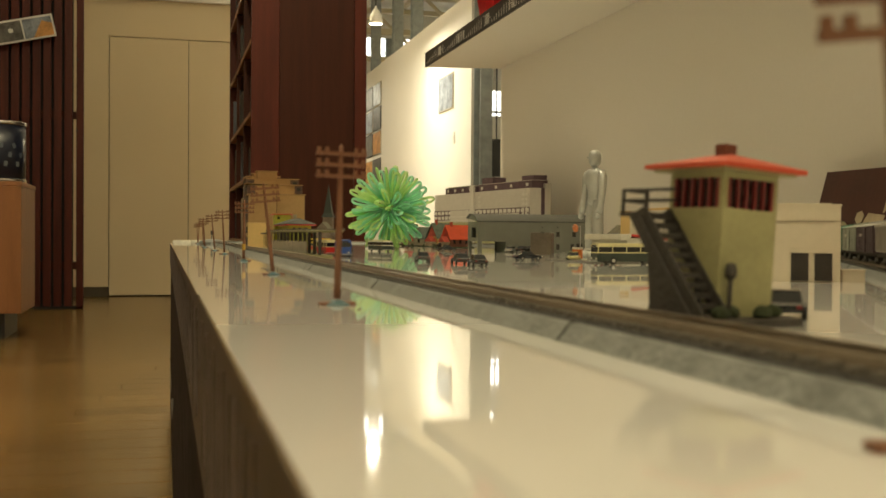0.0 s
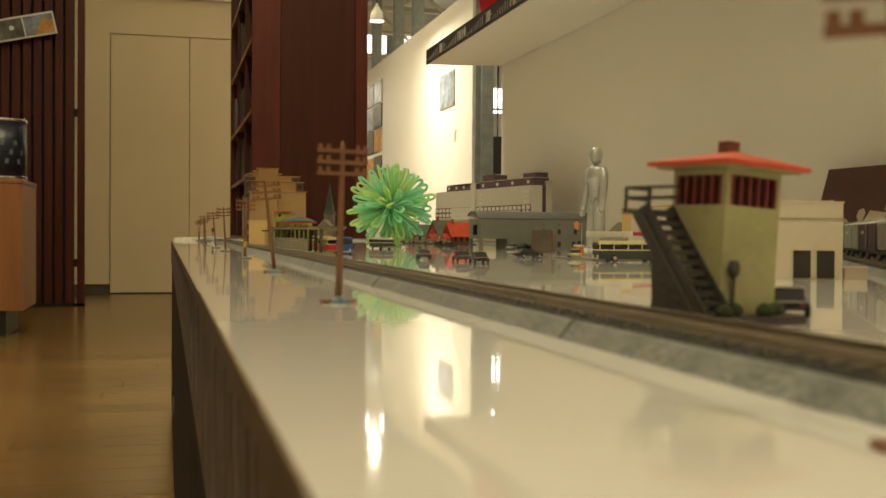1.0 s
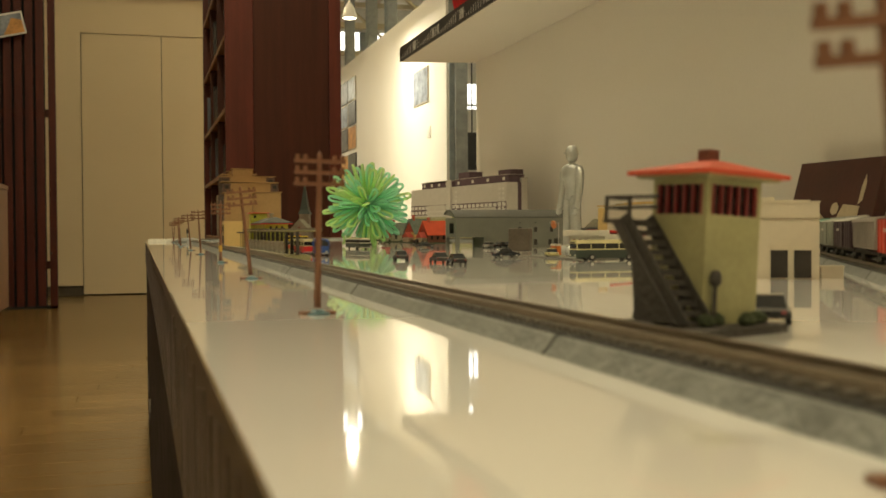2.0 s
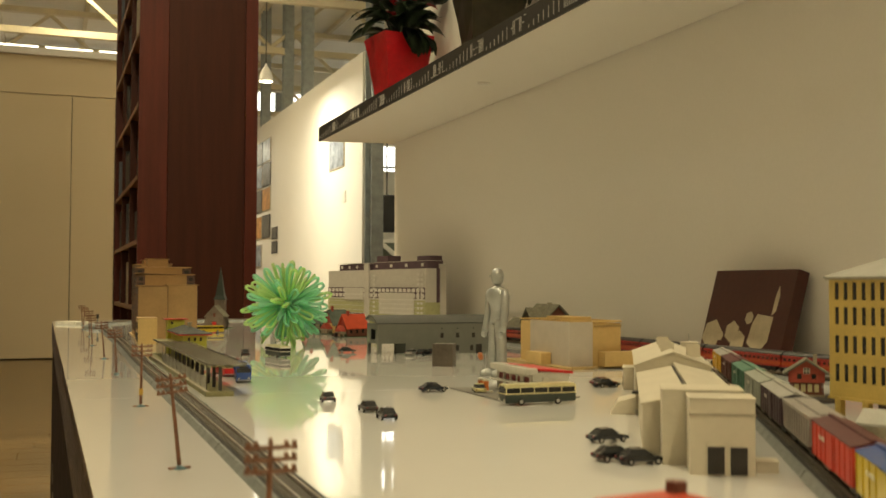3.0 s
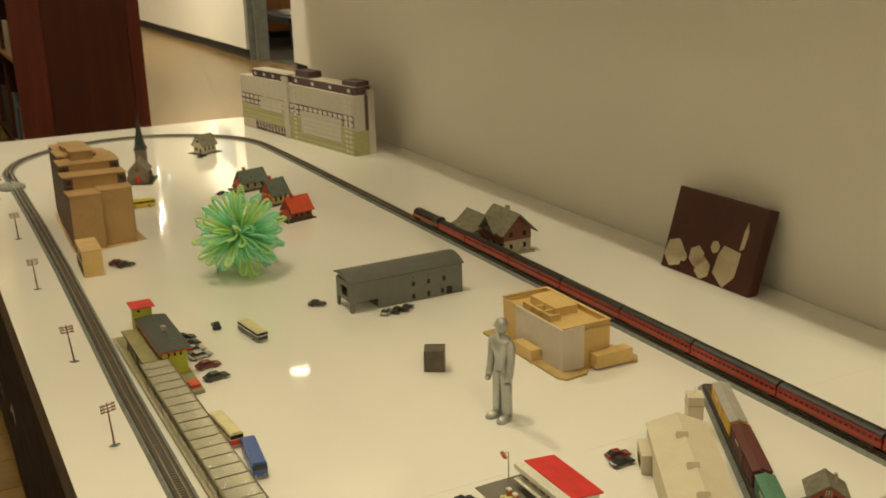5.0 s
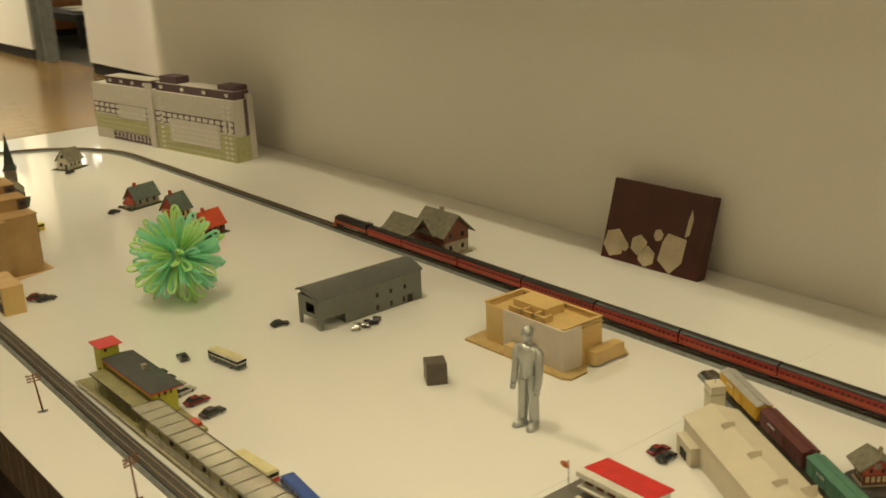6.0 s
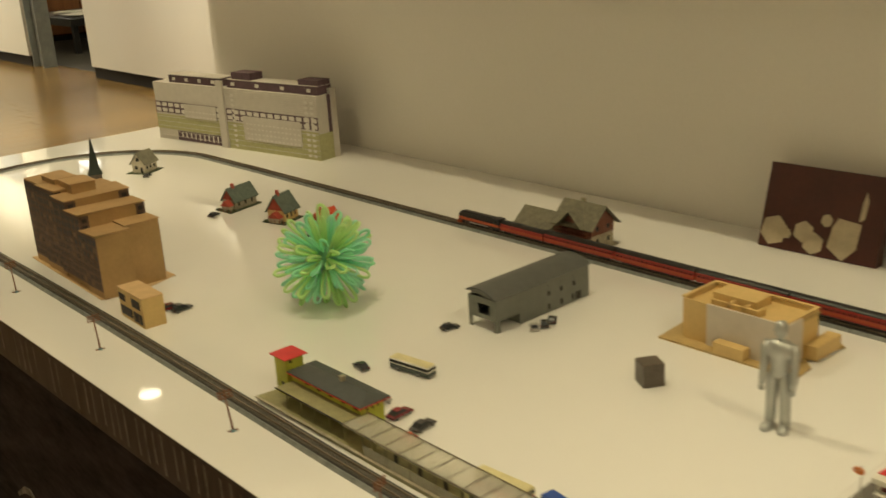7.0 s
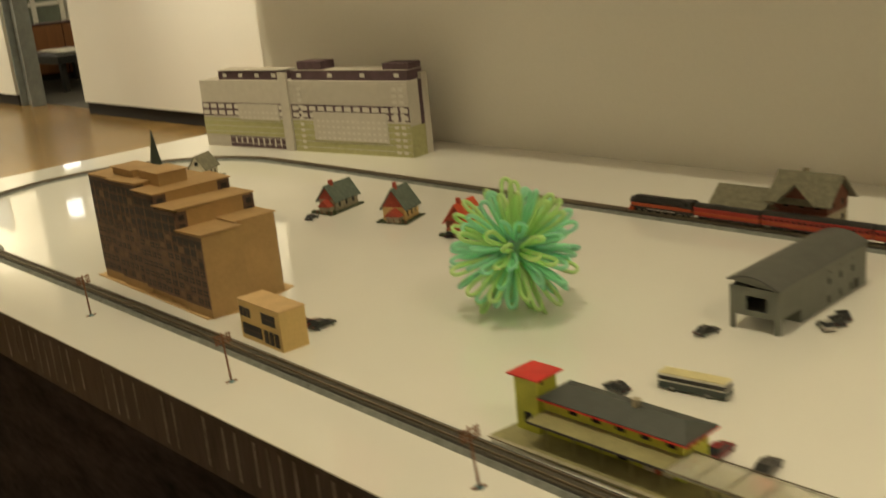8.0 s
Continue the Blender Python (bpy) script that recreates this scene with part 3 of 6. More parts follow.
def telegraph_pole(x, y, lean, turn, band=False, arms=3, tall=0.925):
    p = thing("telegraph_pole", "thin brown plastic telegraph pole with crossarms" + (" and yellow band" if band else ""), "model pole", on_table(x, y, turn) @ Matrix.Diagonal((1, 1, tall, 1)), "telegraph poles along the track")
    part("foot", lathe([(0.0043, 0), (0.0043, 0.0006), (0.0030, 0.0009), (0.0018, 0.0018), (0, 0.0020)], 16), M["polebase"], p, "round blue-grey foot", True)
    tilt = pose(0, 0, 0.001, 0, lean, 0)
    part("foot_bar", boxes((-0.0064, 0.0064, -0.0016, 0.0016, 0, 0.0012), bevel=0.0003), M["pole"], p)
    part("pole", POLE_ROD, None, p, m=tilt)
    if band:
        part("band", lathe([(0.0017, 0.010), (0.0017, 0.016)], 8), M["poleband"], p, "yellow painted band", m=tilt)
    for k in range(arms):
        arm = boxes((-0.0090, 0.0090, -0.0013, -0.0003, 0.0548 - 0.0042 * k, 0.0562 - 0.0042 * k))
        for q in (-0.0080, -0.0052, 0.0052, 0.0080):
            box(arm, q - 0.0006, q + 0.0006, -0.0014, -0.0002, 0.0562 - 0.0042 * k, 0.0578 - 0.0042 * k)
        part("crossarm", arm, M["pole"], p, m=tilt)
    return p


for px, py, lean, turn, band in [(0.0702, -0.0270, -5.5, -6, False), (0.0445, 0.234, 1.2, 8, False), (0.050, 0.515, -6, 10, False), (0.056, 0.850, 0.5, 4, True), (0.058, 1.211, -3, 12, False),
                                 (0.059, 1.50, -5, -14, False), (0.057, 1.864, -3, -8, False), (0.066, 2.215, -2, 0, False), (0.066, 2.593, 3, 10, False), (0.073, 2.88, -2, 4, False)]:
    telegraph_pole(px, py, lean, turn, band, tall=0.985 if py < 0 else 0.925)

# ---- parts shared by the model buildings ----


def pierced(w, h, t, holes):
    """A wall w wide, h high and t thick in the x-z plane, with square openings."""
    xs = sorted({0, w, *[v for o in holes for v in o[:2]]})
    zs = sorted({0, h, *[v for o in holes for v in o[2:]]})
    bm = bmesh.new()
    grid = {}
    solid = [[not any(o[0] - 1e-7 <= (xs[i] + xs[i + 1]) / 2 <= o[1] and o[2] - 1e-7 <= (zs[j] + zs[j + 1]) / 2 <= o[3] for o in holes)
              for j in range(len(zs) - 1)] for i in range(len(xs) - 1)]

    def v(i, j, d):
        if (i, j, d) not in grid:
            grid[i, j, d] = bm.verts.new((xs[i], d * t, zs[j]))
        return grid[i, j, d]

    for i in range(len(xs) - 1):
        for j in range(len(zs) - 1):
            if not solid[i][j]:
                continue
            for d in (0, 1):
                bm.faces.new((v(i, j, d), v(i + 1, j, d), v(i + 1, j + 1, d), v(i, j + 1, d)))
            for di, dj, a, b in ((-1, 0, (i, j), (i, j + 1)), (1, 0, (i + 1, j), (i + 1, j + 1)), (0, -1, (i, j), (i + 1, j)), (0, 1, (i, j + 1), (i + 1, j + 1))):
                ii, jj = i + di, j + dj
                if not (0 <= ii < len(xs) - 1 and 0 <= jj < len(zs) - 1 and solid[ii][jj]):
                    bm.faces.new((v(*a, 0), v(*b, 0), v(*b, 1), v(*a, 1)))
    bmesh.ops.recalc_face_normals(bm, faces=bm.faces[:])
    return bm


def side(face, x0, x1, y0, y1, z=0.0):
    """The frame of one face of a box: along it, into it, up."""
    cols = {"-y": ((1, 0, 0), (0, 1, 0), (x0, y0)), "+y": ((1, 0, 0), (0, -1, 0), (x0, y1)), "-x": ((0, 1, 0), (1, 0, 0), (x0, y0)), "+x": ((0, 1, 0), (-1, 0, 0), (x1, y0))}[face]
    a, b, o = cols
    return Matrix(((a[0], b[0], 0, o[0]), (a[1], b[1], 0, o[1]), (0, 0, 1, z), (0, 0, 0, 1)))


def shell(parent, x0, x1, y0, y1, h, material, fronts=None, z=0.0, t=0.0014, glass=None, pane_name="window", bare=None):
    """Four walls with openings and a pane in each opening."""
    fronts = fronts or {}
    glass = glass or M["glassdark"]
    for face in ("-x", "-y", "+x", "+y"):
        inset = t if face[1] == "x" else 0.0
        w = (x1 - x0) if face[1] == "y" else (y1 - y0 - 2 * t)
        holes = [(max(o[0] - inset, 0), o[1] - inset, o[2], o[3]) for o in fronts.get(face, ())]
        bm = pierced(w, h, t, holes + [(max(o[0] - inset, 0), o[1] - inset, o[2], o[3]) for o in (bare or {}).get(face, ())])
        bm.transform(side(face, x0, x1, y0 + inset, y1 - inset, z))
        bmesh.ops.recalc_face_normals(bm, faces=bm.faces[:])
        part("wall", bm, material, parent)
        for o in holes:
            pane = boxes((o[0], o[1], t * 0.55, t * 0.9, o[2], o[3]))
            pane.transform(side(face, x0, x1, y0 + inset, y1 - inset, z))
            bmesh.ops.recalc_face_normals(pane, faces=pane.faces[:])
            part(pane_name, pane, glass, parent)


def rows(u0, u1, n, w, zs, hh):
    """Openings: n along from u0 to u1 (centres), w wide, one row for each z in zs, hh high."""
    us = [u0 + (u1 - u0) * k / max(n - 1, 1) for k in range(n)]
    return [(u - w / 2, u + w / 2, z, z + hh) for z in zs for u in us]


def gable(x0, x1, y0, y1, z0, z1, axis="y", over=0.003, t=0.0018):
    """A pitched roof of two slopes with thickness; the ridge runs along the axis."""
    if axis == "y":
        c = (x0 + x1) / 2
        k = (z1 - z0) / (c - x0)
        pts = [(x0 - over, z0 - over * k), (c, z1), (x1 + over, z0 - over * k), (x1 + over, z0 - over * k + t), (c, z1 + t * 1.2), (x0 - over, z0 - over * k + t)]
        return prism(pts, y0 - over, y1 + over, "y")
    c = (y0 + y1) / 2
    k = (z1 - z0) / (c - y0)
    pts = [(y0 - over, z0 - over * k), (c, z1), (y1 + over, z0 - over * k), (y1 + over, z0 - over * k + t), (c, z1 + t * 1.2), (y0 - over, z0 - over * k + t)]
    return prism(pts, x0 - over, x1 + over, "x")


def gable_ends(name, material, parent, x0, x1, y0, y1, z0, z1, axis="y", t=0.0014):
    """The two triangles under a pitched roof."""
    for e in (0, 1):
        if axis == "y":
            pts, s0 = [(x0, z0), (x1, z0), ((x0 + x1) / 2, z1)], (y1 - t if e else y0)
        else:
            pts, s0 = [(y0, z0), (y1, z0), ((y0 + y1) / 2, z1)], (x1 - t if e else x0)
        part(name, prism(pts, s0, s0 + t, axis), material, parent)


def hipped(x0, x1, y0, y1, z0, z1, ridge=0.35, t=0.0012, along="y"):
    """A hipped roof with a short ridge and a thin eave edge."""
    bm = bmesh.new()
    lo = [bm.verts.new(p) for p in ((x0, y0, z0), (x1, y0, z0), (x1, y1, z0), (x0, y1, z0))]
    up = [bm.verts.new((v.co.x, v.co.y, z0 + t)) for v in lo]
    cx, cy = (x0 + x1) / 2, (y0 + y1) / 2
    if along == "y":
        e = (y1 - y0) / 2 * ridge
        r0, r1 = bm.verts.new((cx, cy - e, z1)), bm.verts.new((cx, cy + e, z1))
        tops = [(up[0], up[1], r0), (up[1], up[2], r1, r0), (up[2], up[3], r1), (up[3], up[0], r0, r1)]
    else:
        e = (x1 - x0) / 2 * ridge
        r0, r1 = bm.verts.new((cx - e, cy, z1)), bm.verts.new((cx + e, cy, z1))
        tops = [(up[0], up[1], r1, r0), (up[1], up[2], r1), (up[2], up[3], r0, r1), (up[3], up[0], r0)]
    for f in tops:
        bm.faces.new(f)
    bm.faces.new(lo[::-1])
    for i in range(4):
        bm.faces.new((lo[i], lo[(i + 1) % 4], up[(i + 1) % 4], up[i]))
    bmesh.ops.recalc_face_normals(bm, faces=bm.faces[:])
    return bm

# ---- switch tower with a red roof ----
def switch_tower(x, y, turn):
    s = thing("switch_tower", "khaki model railway switch tower with orange-red hipped roof", "model building", on_table(x, y, turn))
    part("base", prism([(-0.033, -0.012), (-0.024, -0.024), (0.012, -0.021), (0.0145, -0.012), (0.014, 0.015), (-0.018, 0.018), (-0.030, 0.010)], 0, 0.0022, "z"), M["soot"], s)
    a = 0.0105
    shell(s, -a, a, -a, a, 0.0285, M["khaki"], {"-x": [(0.006, 0.010, 0.002, 0.013)]}, z=0.0022)
    band = [(0.0022, 0.0188, 0.0015, 0.0098)]
    shell(s, -a, a, -a, a, 0.0115, M["khaki"], {"-x": band, "-y": band, "+x": band, "+y": band}, z=0.0307, pane_name="window")
    for face in ("-x", "-y", "+x", "+y"):
        for k in range(6):
            u = 0.0022 + 0.0166 * k / 5
            bar = boxes((u - 0.0005, u + 0.0005, -0.0002, 0.0008, 0.0015, 0.0098))
            bar.transform(side(face, -a, a, -a, a, 0.0307))
            bmesh.ops.recalc_face_normals(bar, faces=bar.faces[:])
            part("mullion", bar, M["darkred"], s)
    part("eave_board", boxes((-0.0140, 0.0140, -0.0140, 0.0140, 0.0422, 0.0430)), M["khaki"], s)
    part("roof", hipped(-0.0160, 0.0160, -0.0160, 0.0160, 0.0430, 0.0482, 0.12), M["signalred"], s)
    part("chimney", boxes((-0.0022, 0.0022, -0.0022, 0.0022, 0.0465, 0.0510), bevel=0.0004), M["timber"], s)
    # outside stairs, landing and rail
    for k in range(11):
        f = k / 10
        part("step", boxes((-a - 0.0095, -a - 0.0005, -0.013 + 0.021 * f, -0.009 + 0.021 * f, 0.003 + 0.027 * f - 0.0016, 0.003 + 0.027 * f)), M["soot"], s)
    for px in (-a - 0.0100, -a - 0.0004):
        part("stringer", prism([(-0.016, 0.0022), (-0.010, 0.0022), (0.014, 0.030), (0.010, 0.032)], px, px + 0.0008, "x"), M["soot"], s)
    part("landing", boxes((-a - 0.0105, -a, 0.0090, 0.0200, 0.0290, 0.0302)), M["soot"], s)
    for qx, qy in ((-a - 0.0098, 0.0096), (-a - 0.0098, 0.0194), (-a - 0.0008, 0.0194)):
        part("post", tube([(qx, qy, 0.0290), (qx, qy, 0.0368)], 0.0006, 6), M["soot"], s)
    for z in (0.0335, 0.0365):
        part("rail", tube([(-a - 0.0098, -0.002, z), (-a - 0.0098, 0.0194, z), (-a - 0.0008, 0.0194, z)], 0.0005, 6), M["soot"], s)
    part("side_board", prism([(-0.012, 0.0022), (0.004, 0.0022), (0.006, 0.0180), (0.015, 0.0290), (0.011, 0.0290)], -a - 0.0112, -a - 0.0104, "x"), M["soot"], s, "dark boarding under the stairs")
    part("signal_post", tube([(-0.0080, -0.0125, 0.002), (-0.0080, -0.0125, 0.016)], 0.0007, 6), M["soot"], s)
    part("signal_head", lathe([(0, 0.0120), (0.0015, 0.0132), (0.0017, 0.0150), (0.0012, 0.0168), (0, 0.0172)], 10, m=pose(-0.0080, -0.0125, 0)), M["soot"], s, smooth=True)
    rnd = random.Random(3)
    for k in range(12):
        ang, r = rnd.uniform(0, 6.28), rnd.uniform(0.013, 0.019)
        part("shrub", lathe([(0.0014, 0), (0.0028, 0.001), (0.0024, 0.0026), (0.001, 0.0036), (0, 0.0038)], 7, m=pose(r * math.cos(ang), r * math.sin(ang), 0.002)), M["moss"], s)
    lean = pose(0, 0, 0, 0, 0, -turn) @ pose(0, 0, 0, 0, 3.2, 0) @ pose(0, 0, 0, 0, 0, turn)
    for ob in s.children:
        if not ob.name.startswith(("base", "shrub")):
            ob.matrix_basis = lean @ ob.matrix_basis


switch_tower(0.1397, 0.144, 16)

# ---- road vehicles ----


def wheels(parent, spots, r, w):
    tyre = bpy.data.meshes.get("tyre_%d" % round(r * 1e5)) or mesh("tyre_%d" % round(r * 1e5), lathe([(r * 0.8, -w / 2), (r, -w / 2 * 0.7), (r, w / 2 * 0.7), (r * 0.8, w / 2)], 14), M["tyre"], True)
    rim = bpy.data.meshes.get("rim_%d" % round(r * 1e5)) or mesh("rim_%d" % round(r * 1e5), lathe([(r * 0.55, -w / 2 * 1.06), (r * 0.55, w / 2 * 1.06)], 10), M["hub"])
    for wx, wy in spots:
        wheel = part("wheel", tyre, None, parent, m=pose(wx, wy, r, 90, 0, 0))
        part("rim", rim, None, wheel)


def car(x, y, turn, paint, words, length=0.0292, tall=0.0092, kind="saloon car"):
    c = thing("model_car", "tiny %s model %s on the white table" % (words, kind), "model car", on_table(x, y, turn), "small model cars")
    L, W, H = length / 2, length * 0.205, tall
    low = [(-L, 0.0022), (-L * 0.99, H * 0.50), (-L * 0.86, H * 0.60), (-L * 0.60, H * 0.62), (L * 0.42, H * 0.58), (L * 0.86, H * 0.50), (L * 0.99, H * 0.40), (L, 0.0022)]
    bm = prism(low, -W, W, "y")
    bmesh.ops.bevel(bm, geom=[e for e in bm.edges if e.calc_length() > 1e-4], offset=0.0007, segments=2, affect="EDGES", clamp_overlap=True)
    part("body", bm, M[paint], c, smooth=False)
    top = [(-L * 0.82, H * 0.58), (-L * 0.52, H * 0.97), (L * 0.10, H), (L * 0.46, H * 0.58)]
    glass = prism(top, -W * 0.86, W * 0.86, "y")
    for v in glass.verts:
        if v.co.z > H * 0.8:
            v.co.y *= 0.84
    part("glazing", glass, M["carglass"], c)
    roof = boxes((-L * 0.50, L * 0.09, -W * 0.72, W * 0.72, H * 0.965, H * 1.03), bevel=0.0004)
    part("roof", roof, M[paint], c)
    wheels(c, [(sx * L * 0.60, sy * W * 0.93) for sx in (-1, 1) for sy in (-1, 1)], 0.0021, 0.0017)
    for sy in (-1, 1):
        part("headlight", boxes((L * 0.95, L * 1.005, sy * W * 0.66 - 0.0008, sy * W * 0.66 + 0.0008, H * 0.36, H * 0.48)), M["lamp"], c)
        part("tail_light", boxes((-L * 1.005, -L * 0.96, sy * W * 0.70 - 0.0007, sy * W * 0.70 + 0.0007, H * 0.42, H * 0.54)), M["darkred"], c)


for v in [(0.434, 1.537, -16, "carblack", "black"), (0.512, 1.446, 48, "carsilver", "silver"), (0.530, 1.443, 42, "carblack", "black"), (0.547, 1.445, 40, "carblack", "black"),
          (0.204, 1.930, -6, "carred", "dark red", 0.0345, 0.0102), (0.213, 1.914, 3, "carblack", "black", 0.0345, 0.0102),
          (0.213, 1.500, 3, "carblack", "black", 0.0345, 0.0102), (0.213, 1.474, 8, "carnavy", "navy", 0.0345, 0.0102), (0.214, 1.447, 6, "carsilver", "silver", 0.0345, 0.0102), (0.216, 1.421, 10, "carsilver", "silver", 0.0345, 0.0102),
          (0.216, 1.382, 5, "carred", "dark red", 0.0345, 0.0102), (0.215, 1.338, 8, "cargrey", "dark grey", 0.0345, 0.0102), (0.268, 1.526, 82, "carblack", "black"),
          (0.541, 0.895, -6, "carred", "dark red"), (0.535, 0.879, 4, "carblack", "black"), (0.345, 0.893, 6, "carnavy", "navy"),
          (0.221, 0.838, 82, "cargrey", "dark grey"), (0.234, 0.752, 87, "cargrey", "dark grey"), (0.233, 0.697, 86, "carblack", "black"),
          (0.338, 0.528, 4, "carnavy", "navy"), (0.303, 0.456, -4, "carblack", "black"), (0.311, 0.441, -6, "carblack", "black"),
          (0.1700, 0.1560, 57, "carblack", "black", 0.0285, 0.0084), (0.517, 2.349, 20, "carblack", "black"), (0.590, 2.792, 40, "carblack", "black"), (0.560, 2.060, 30, "carblack", "black")]:
    car(*v)


def bus(x, y, turn, lower, upper, roof, label, length=0.070, tall=0.0188, posts=None):
    b = thing("model_bus", label, "model bus", on_table(x, y, turn), "model buses")
    L, W, H = length / 2, 0.0080, tall
    z0, zb, zw = 0.0022, H * 0.55, H * 0.83
    part("lower_body", boxes((-L, L, -W, W, z0, zb), bevel=0.0008), M[lower], b)
    part("window_band", boxes((-L + 0.0006, L - 0.0006, -W + 0.0004, W - 0.0004, zb - 0.0004, zw)), M["glassdark"], b)
    part("upper_body", boxes((-L, L, -W, W, zw - 0.0002, H - 0.0012), bevel=0.0006), M[upper], b)
    part("roof", boxes((-L + 0.001, L - 0.001, -W + 0.0008, W - 0.0008, H - 0.0016, H), bevel=0.0007), M[roof], b)
    part("waist_line", boxes((-L - 0.0002, L + 0.0002, -W - 0.0002, W + 0.0002, zb - 0.0005, zb + 0.0005)), M[upper], b)
    n = 5
    for k in range(n + 1):
        u = -L + 0.0008 + (2 * L - 0.0016) * k / n
        for sy in (-1, 1):
            part("window_post", boxes((u - 0.0003, u + 0.0003, sy * W - 0.0005, sy * W + 0.0003, zb, zw)), M[posts or upper], b)
    part("windscreen", boxes((L - 0.0004, L + 0.0003, -W * 0.82, W * 0.82, zb + 0.0006, zw - 0.0004)), M["carglass"], b)
    part("destination_box", boxes((L - 0.001, L + 0.0004, -W * 0.6, W * 0.6, zw, H - 0.0016)), M["black"], b)
    for sy in (-1, 1):
        part("headlight", boxes((L - 0.0002, L + 0.0005, sy * W * 0.66 - 0.001, sy * W * 0.66 + 0.001, 0.0042, 0.0058)), M["lamp"], b)
    part("bumper", boxes((L - 0.0004, L + 0.0010, -W * 0.95, W * 0.95, 0.0026, 0.0036), (-L - 0.0010, -L + 0.0004, -W * 0.95, W * 0.95, 0.0026, 0.0036)), M["hub"], b)
    wheels(b, [(sx, sy * (W - 0.0008)) for sx in (-L * 0.48, L * 0.56) for sy in (-1, 1)], 0.0032, 0.0022)


bus(0.3955, 0.757, 180, "busgreen", "cream", "cream", "cream and dark green model bus beside the filling station")
bus(0.3055, 1.465, 98, "busgreen", "buswhite", "cream", "white and black model bus with cream roof", 0.067, 0.0175, "black")
bus(0.1790, 1.168, 94, "brightred", "cream", "cream", "cream model bus with red front by the platform", 0.070)
bus(0.1855, 1.083, -97, "busblue", "busblue", "busblue", "all blue model coach parked by the platform", 0.070, 0.0195)
bus(0.3310, 2.338, 0, "busyellow", "busyellow", "busyellow", "bright yellow model bus with black windows", 0.062, 0.017)

# ---- filling station with red roof ----
gas = thing("filling_station", "white model filling station with red roof on grey forecourt", "model building", on_table(0.4165, 0.844, 0))
part("forecourt", prism([(-0.045, 0.071), (-0.045, -0.062), (0.041, -0.052), (0.041, 0.071)], 0, 0.0012, "z"), M["asphalt"], gas)
gx0, gx1, gy0, gy1 = 0.000, 0.0385, -0.034, 0.052
shell(gas, gx0, gx1, gy0, gy1, 0.0225, M["buswhite"], {"-x": [(0.005, 0.026, 0.002, 0.017), (0.030, 0.051, 0.002, 0.017), (0.055, 0.066, 0.002, 0.017), (0.070, 0.082, 0.002, 0.017)]}, z=0.0012, glass=M["darkred"], pane_name="window")
part("end_panel", boxes((gx0 + 0.010, gx1 - 0.008, gy0 - 0.0008, gy0 - 0.0002, 0.004, 0.018)), M["lamp"], gas)
for k in range(6):
    part("door_post", boxes((gx0 - 0.0008, gx0 + 0.0004, gy0 + 0.005 + 0.0155 * k, gy0 + 0.0072 + 0.0155 * k, 0.0012, 0.0188)), M["buswhite"], gas)
rf = boxes((gx0 + 0.003, gx1 + 0.002, gy0 - 0.002, gy1 + 0.002, 0.0238, 0.0262), bevel=0.0004)
rf.transform(Matrix.Translation((0, 0, 0.0015)) @ pose(0, 0, 0, 0, 5, 0))
part("roof", rf, M["brightred"], gas, "bright red slanting roof")
part("fascia", boxes((gx0 - 0.0075, gx0 + 0.004, gy0 - 0.002, gy1 + 0.002, 0.0215, 0.0275), bevel=0.0005), M["buswhite"], gas, "white fascia")
part("awning", boxes((gx0 - 0.010, gx0 - 0.0004, gy0 + 0.002, gy1 - 0.002, 0.0112, 0.0124)), M["buswhite"], gas)
for k, (px, py) in enumerate([(-0.0265, 0.032), (-0.0265, 0.020), (-0.012, -0.020), (-0.012, -0.032)]):
    pump = part("fuel_pump", boxes((px - 0.0022, px + 0.0022, py - 0.0028, py + 0.0028, 0.0012, 0.0118), bevel=0.0005), M["orangepump"], gas, "orange fuel pump")
    part("pump_top", boxes((px - 0.0024, px + 0.0024, py - 0.003, py + 0.003, 0.0118, 0.0138), bevel=0.0004), M["lamp"], pump)
part("pump_island", boxes((-0.031, -0.022, 0.012, 0.040, 0.0012, 0.0026)), M["lamp"], gas)
part("pump_island", boxes((-0.016, -0.008, -0.040, -0.013, 0.0012, 0.0026)), M["lamp"], gas)
part("sign_post", tube([(-0.008, 0.064, 0.0012), (-0.008, 0.064, 0.036)], 0.0006, 8), M["hub"], gas)
part("sign", lathe([(0, -0.0007), (0.0058, -0.0007), (0.0058, 0.0007), (0, 0.0007)], 20, m=pose(-0.0135, 0.064, 0.0335, 0, 78, 0) @ Matrix.Diagonal((0.72, 1, 1, 1))), M["lamp"], gas, "oval white hanging sign")
part("sign_ring", lathe([(0.0050, -0.0009), (0.0058, -0.0009), (0.0058, 0.0009), (0.0050, 0.0009)], 20, m=pose(-0.0135, 0.064, 0.0335, 0, 78, 0) @ Matrix.Diagonal((0.72, 1, 1, 1))), M["orangepump"], gas)
part("sign_arm", tube([(-0.008, 0.064, 0.0352), (-0.018, 0.064, 0.0352)], 0.0004, 6), M["hub"], gas)
car(0.3845, 0.868, 74, "caryellow", "pale yellow")

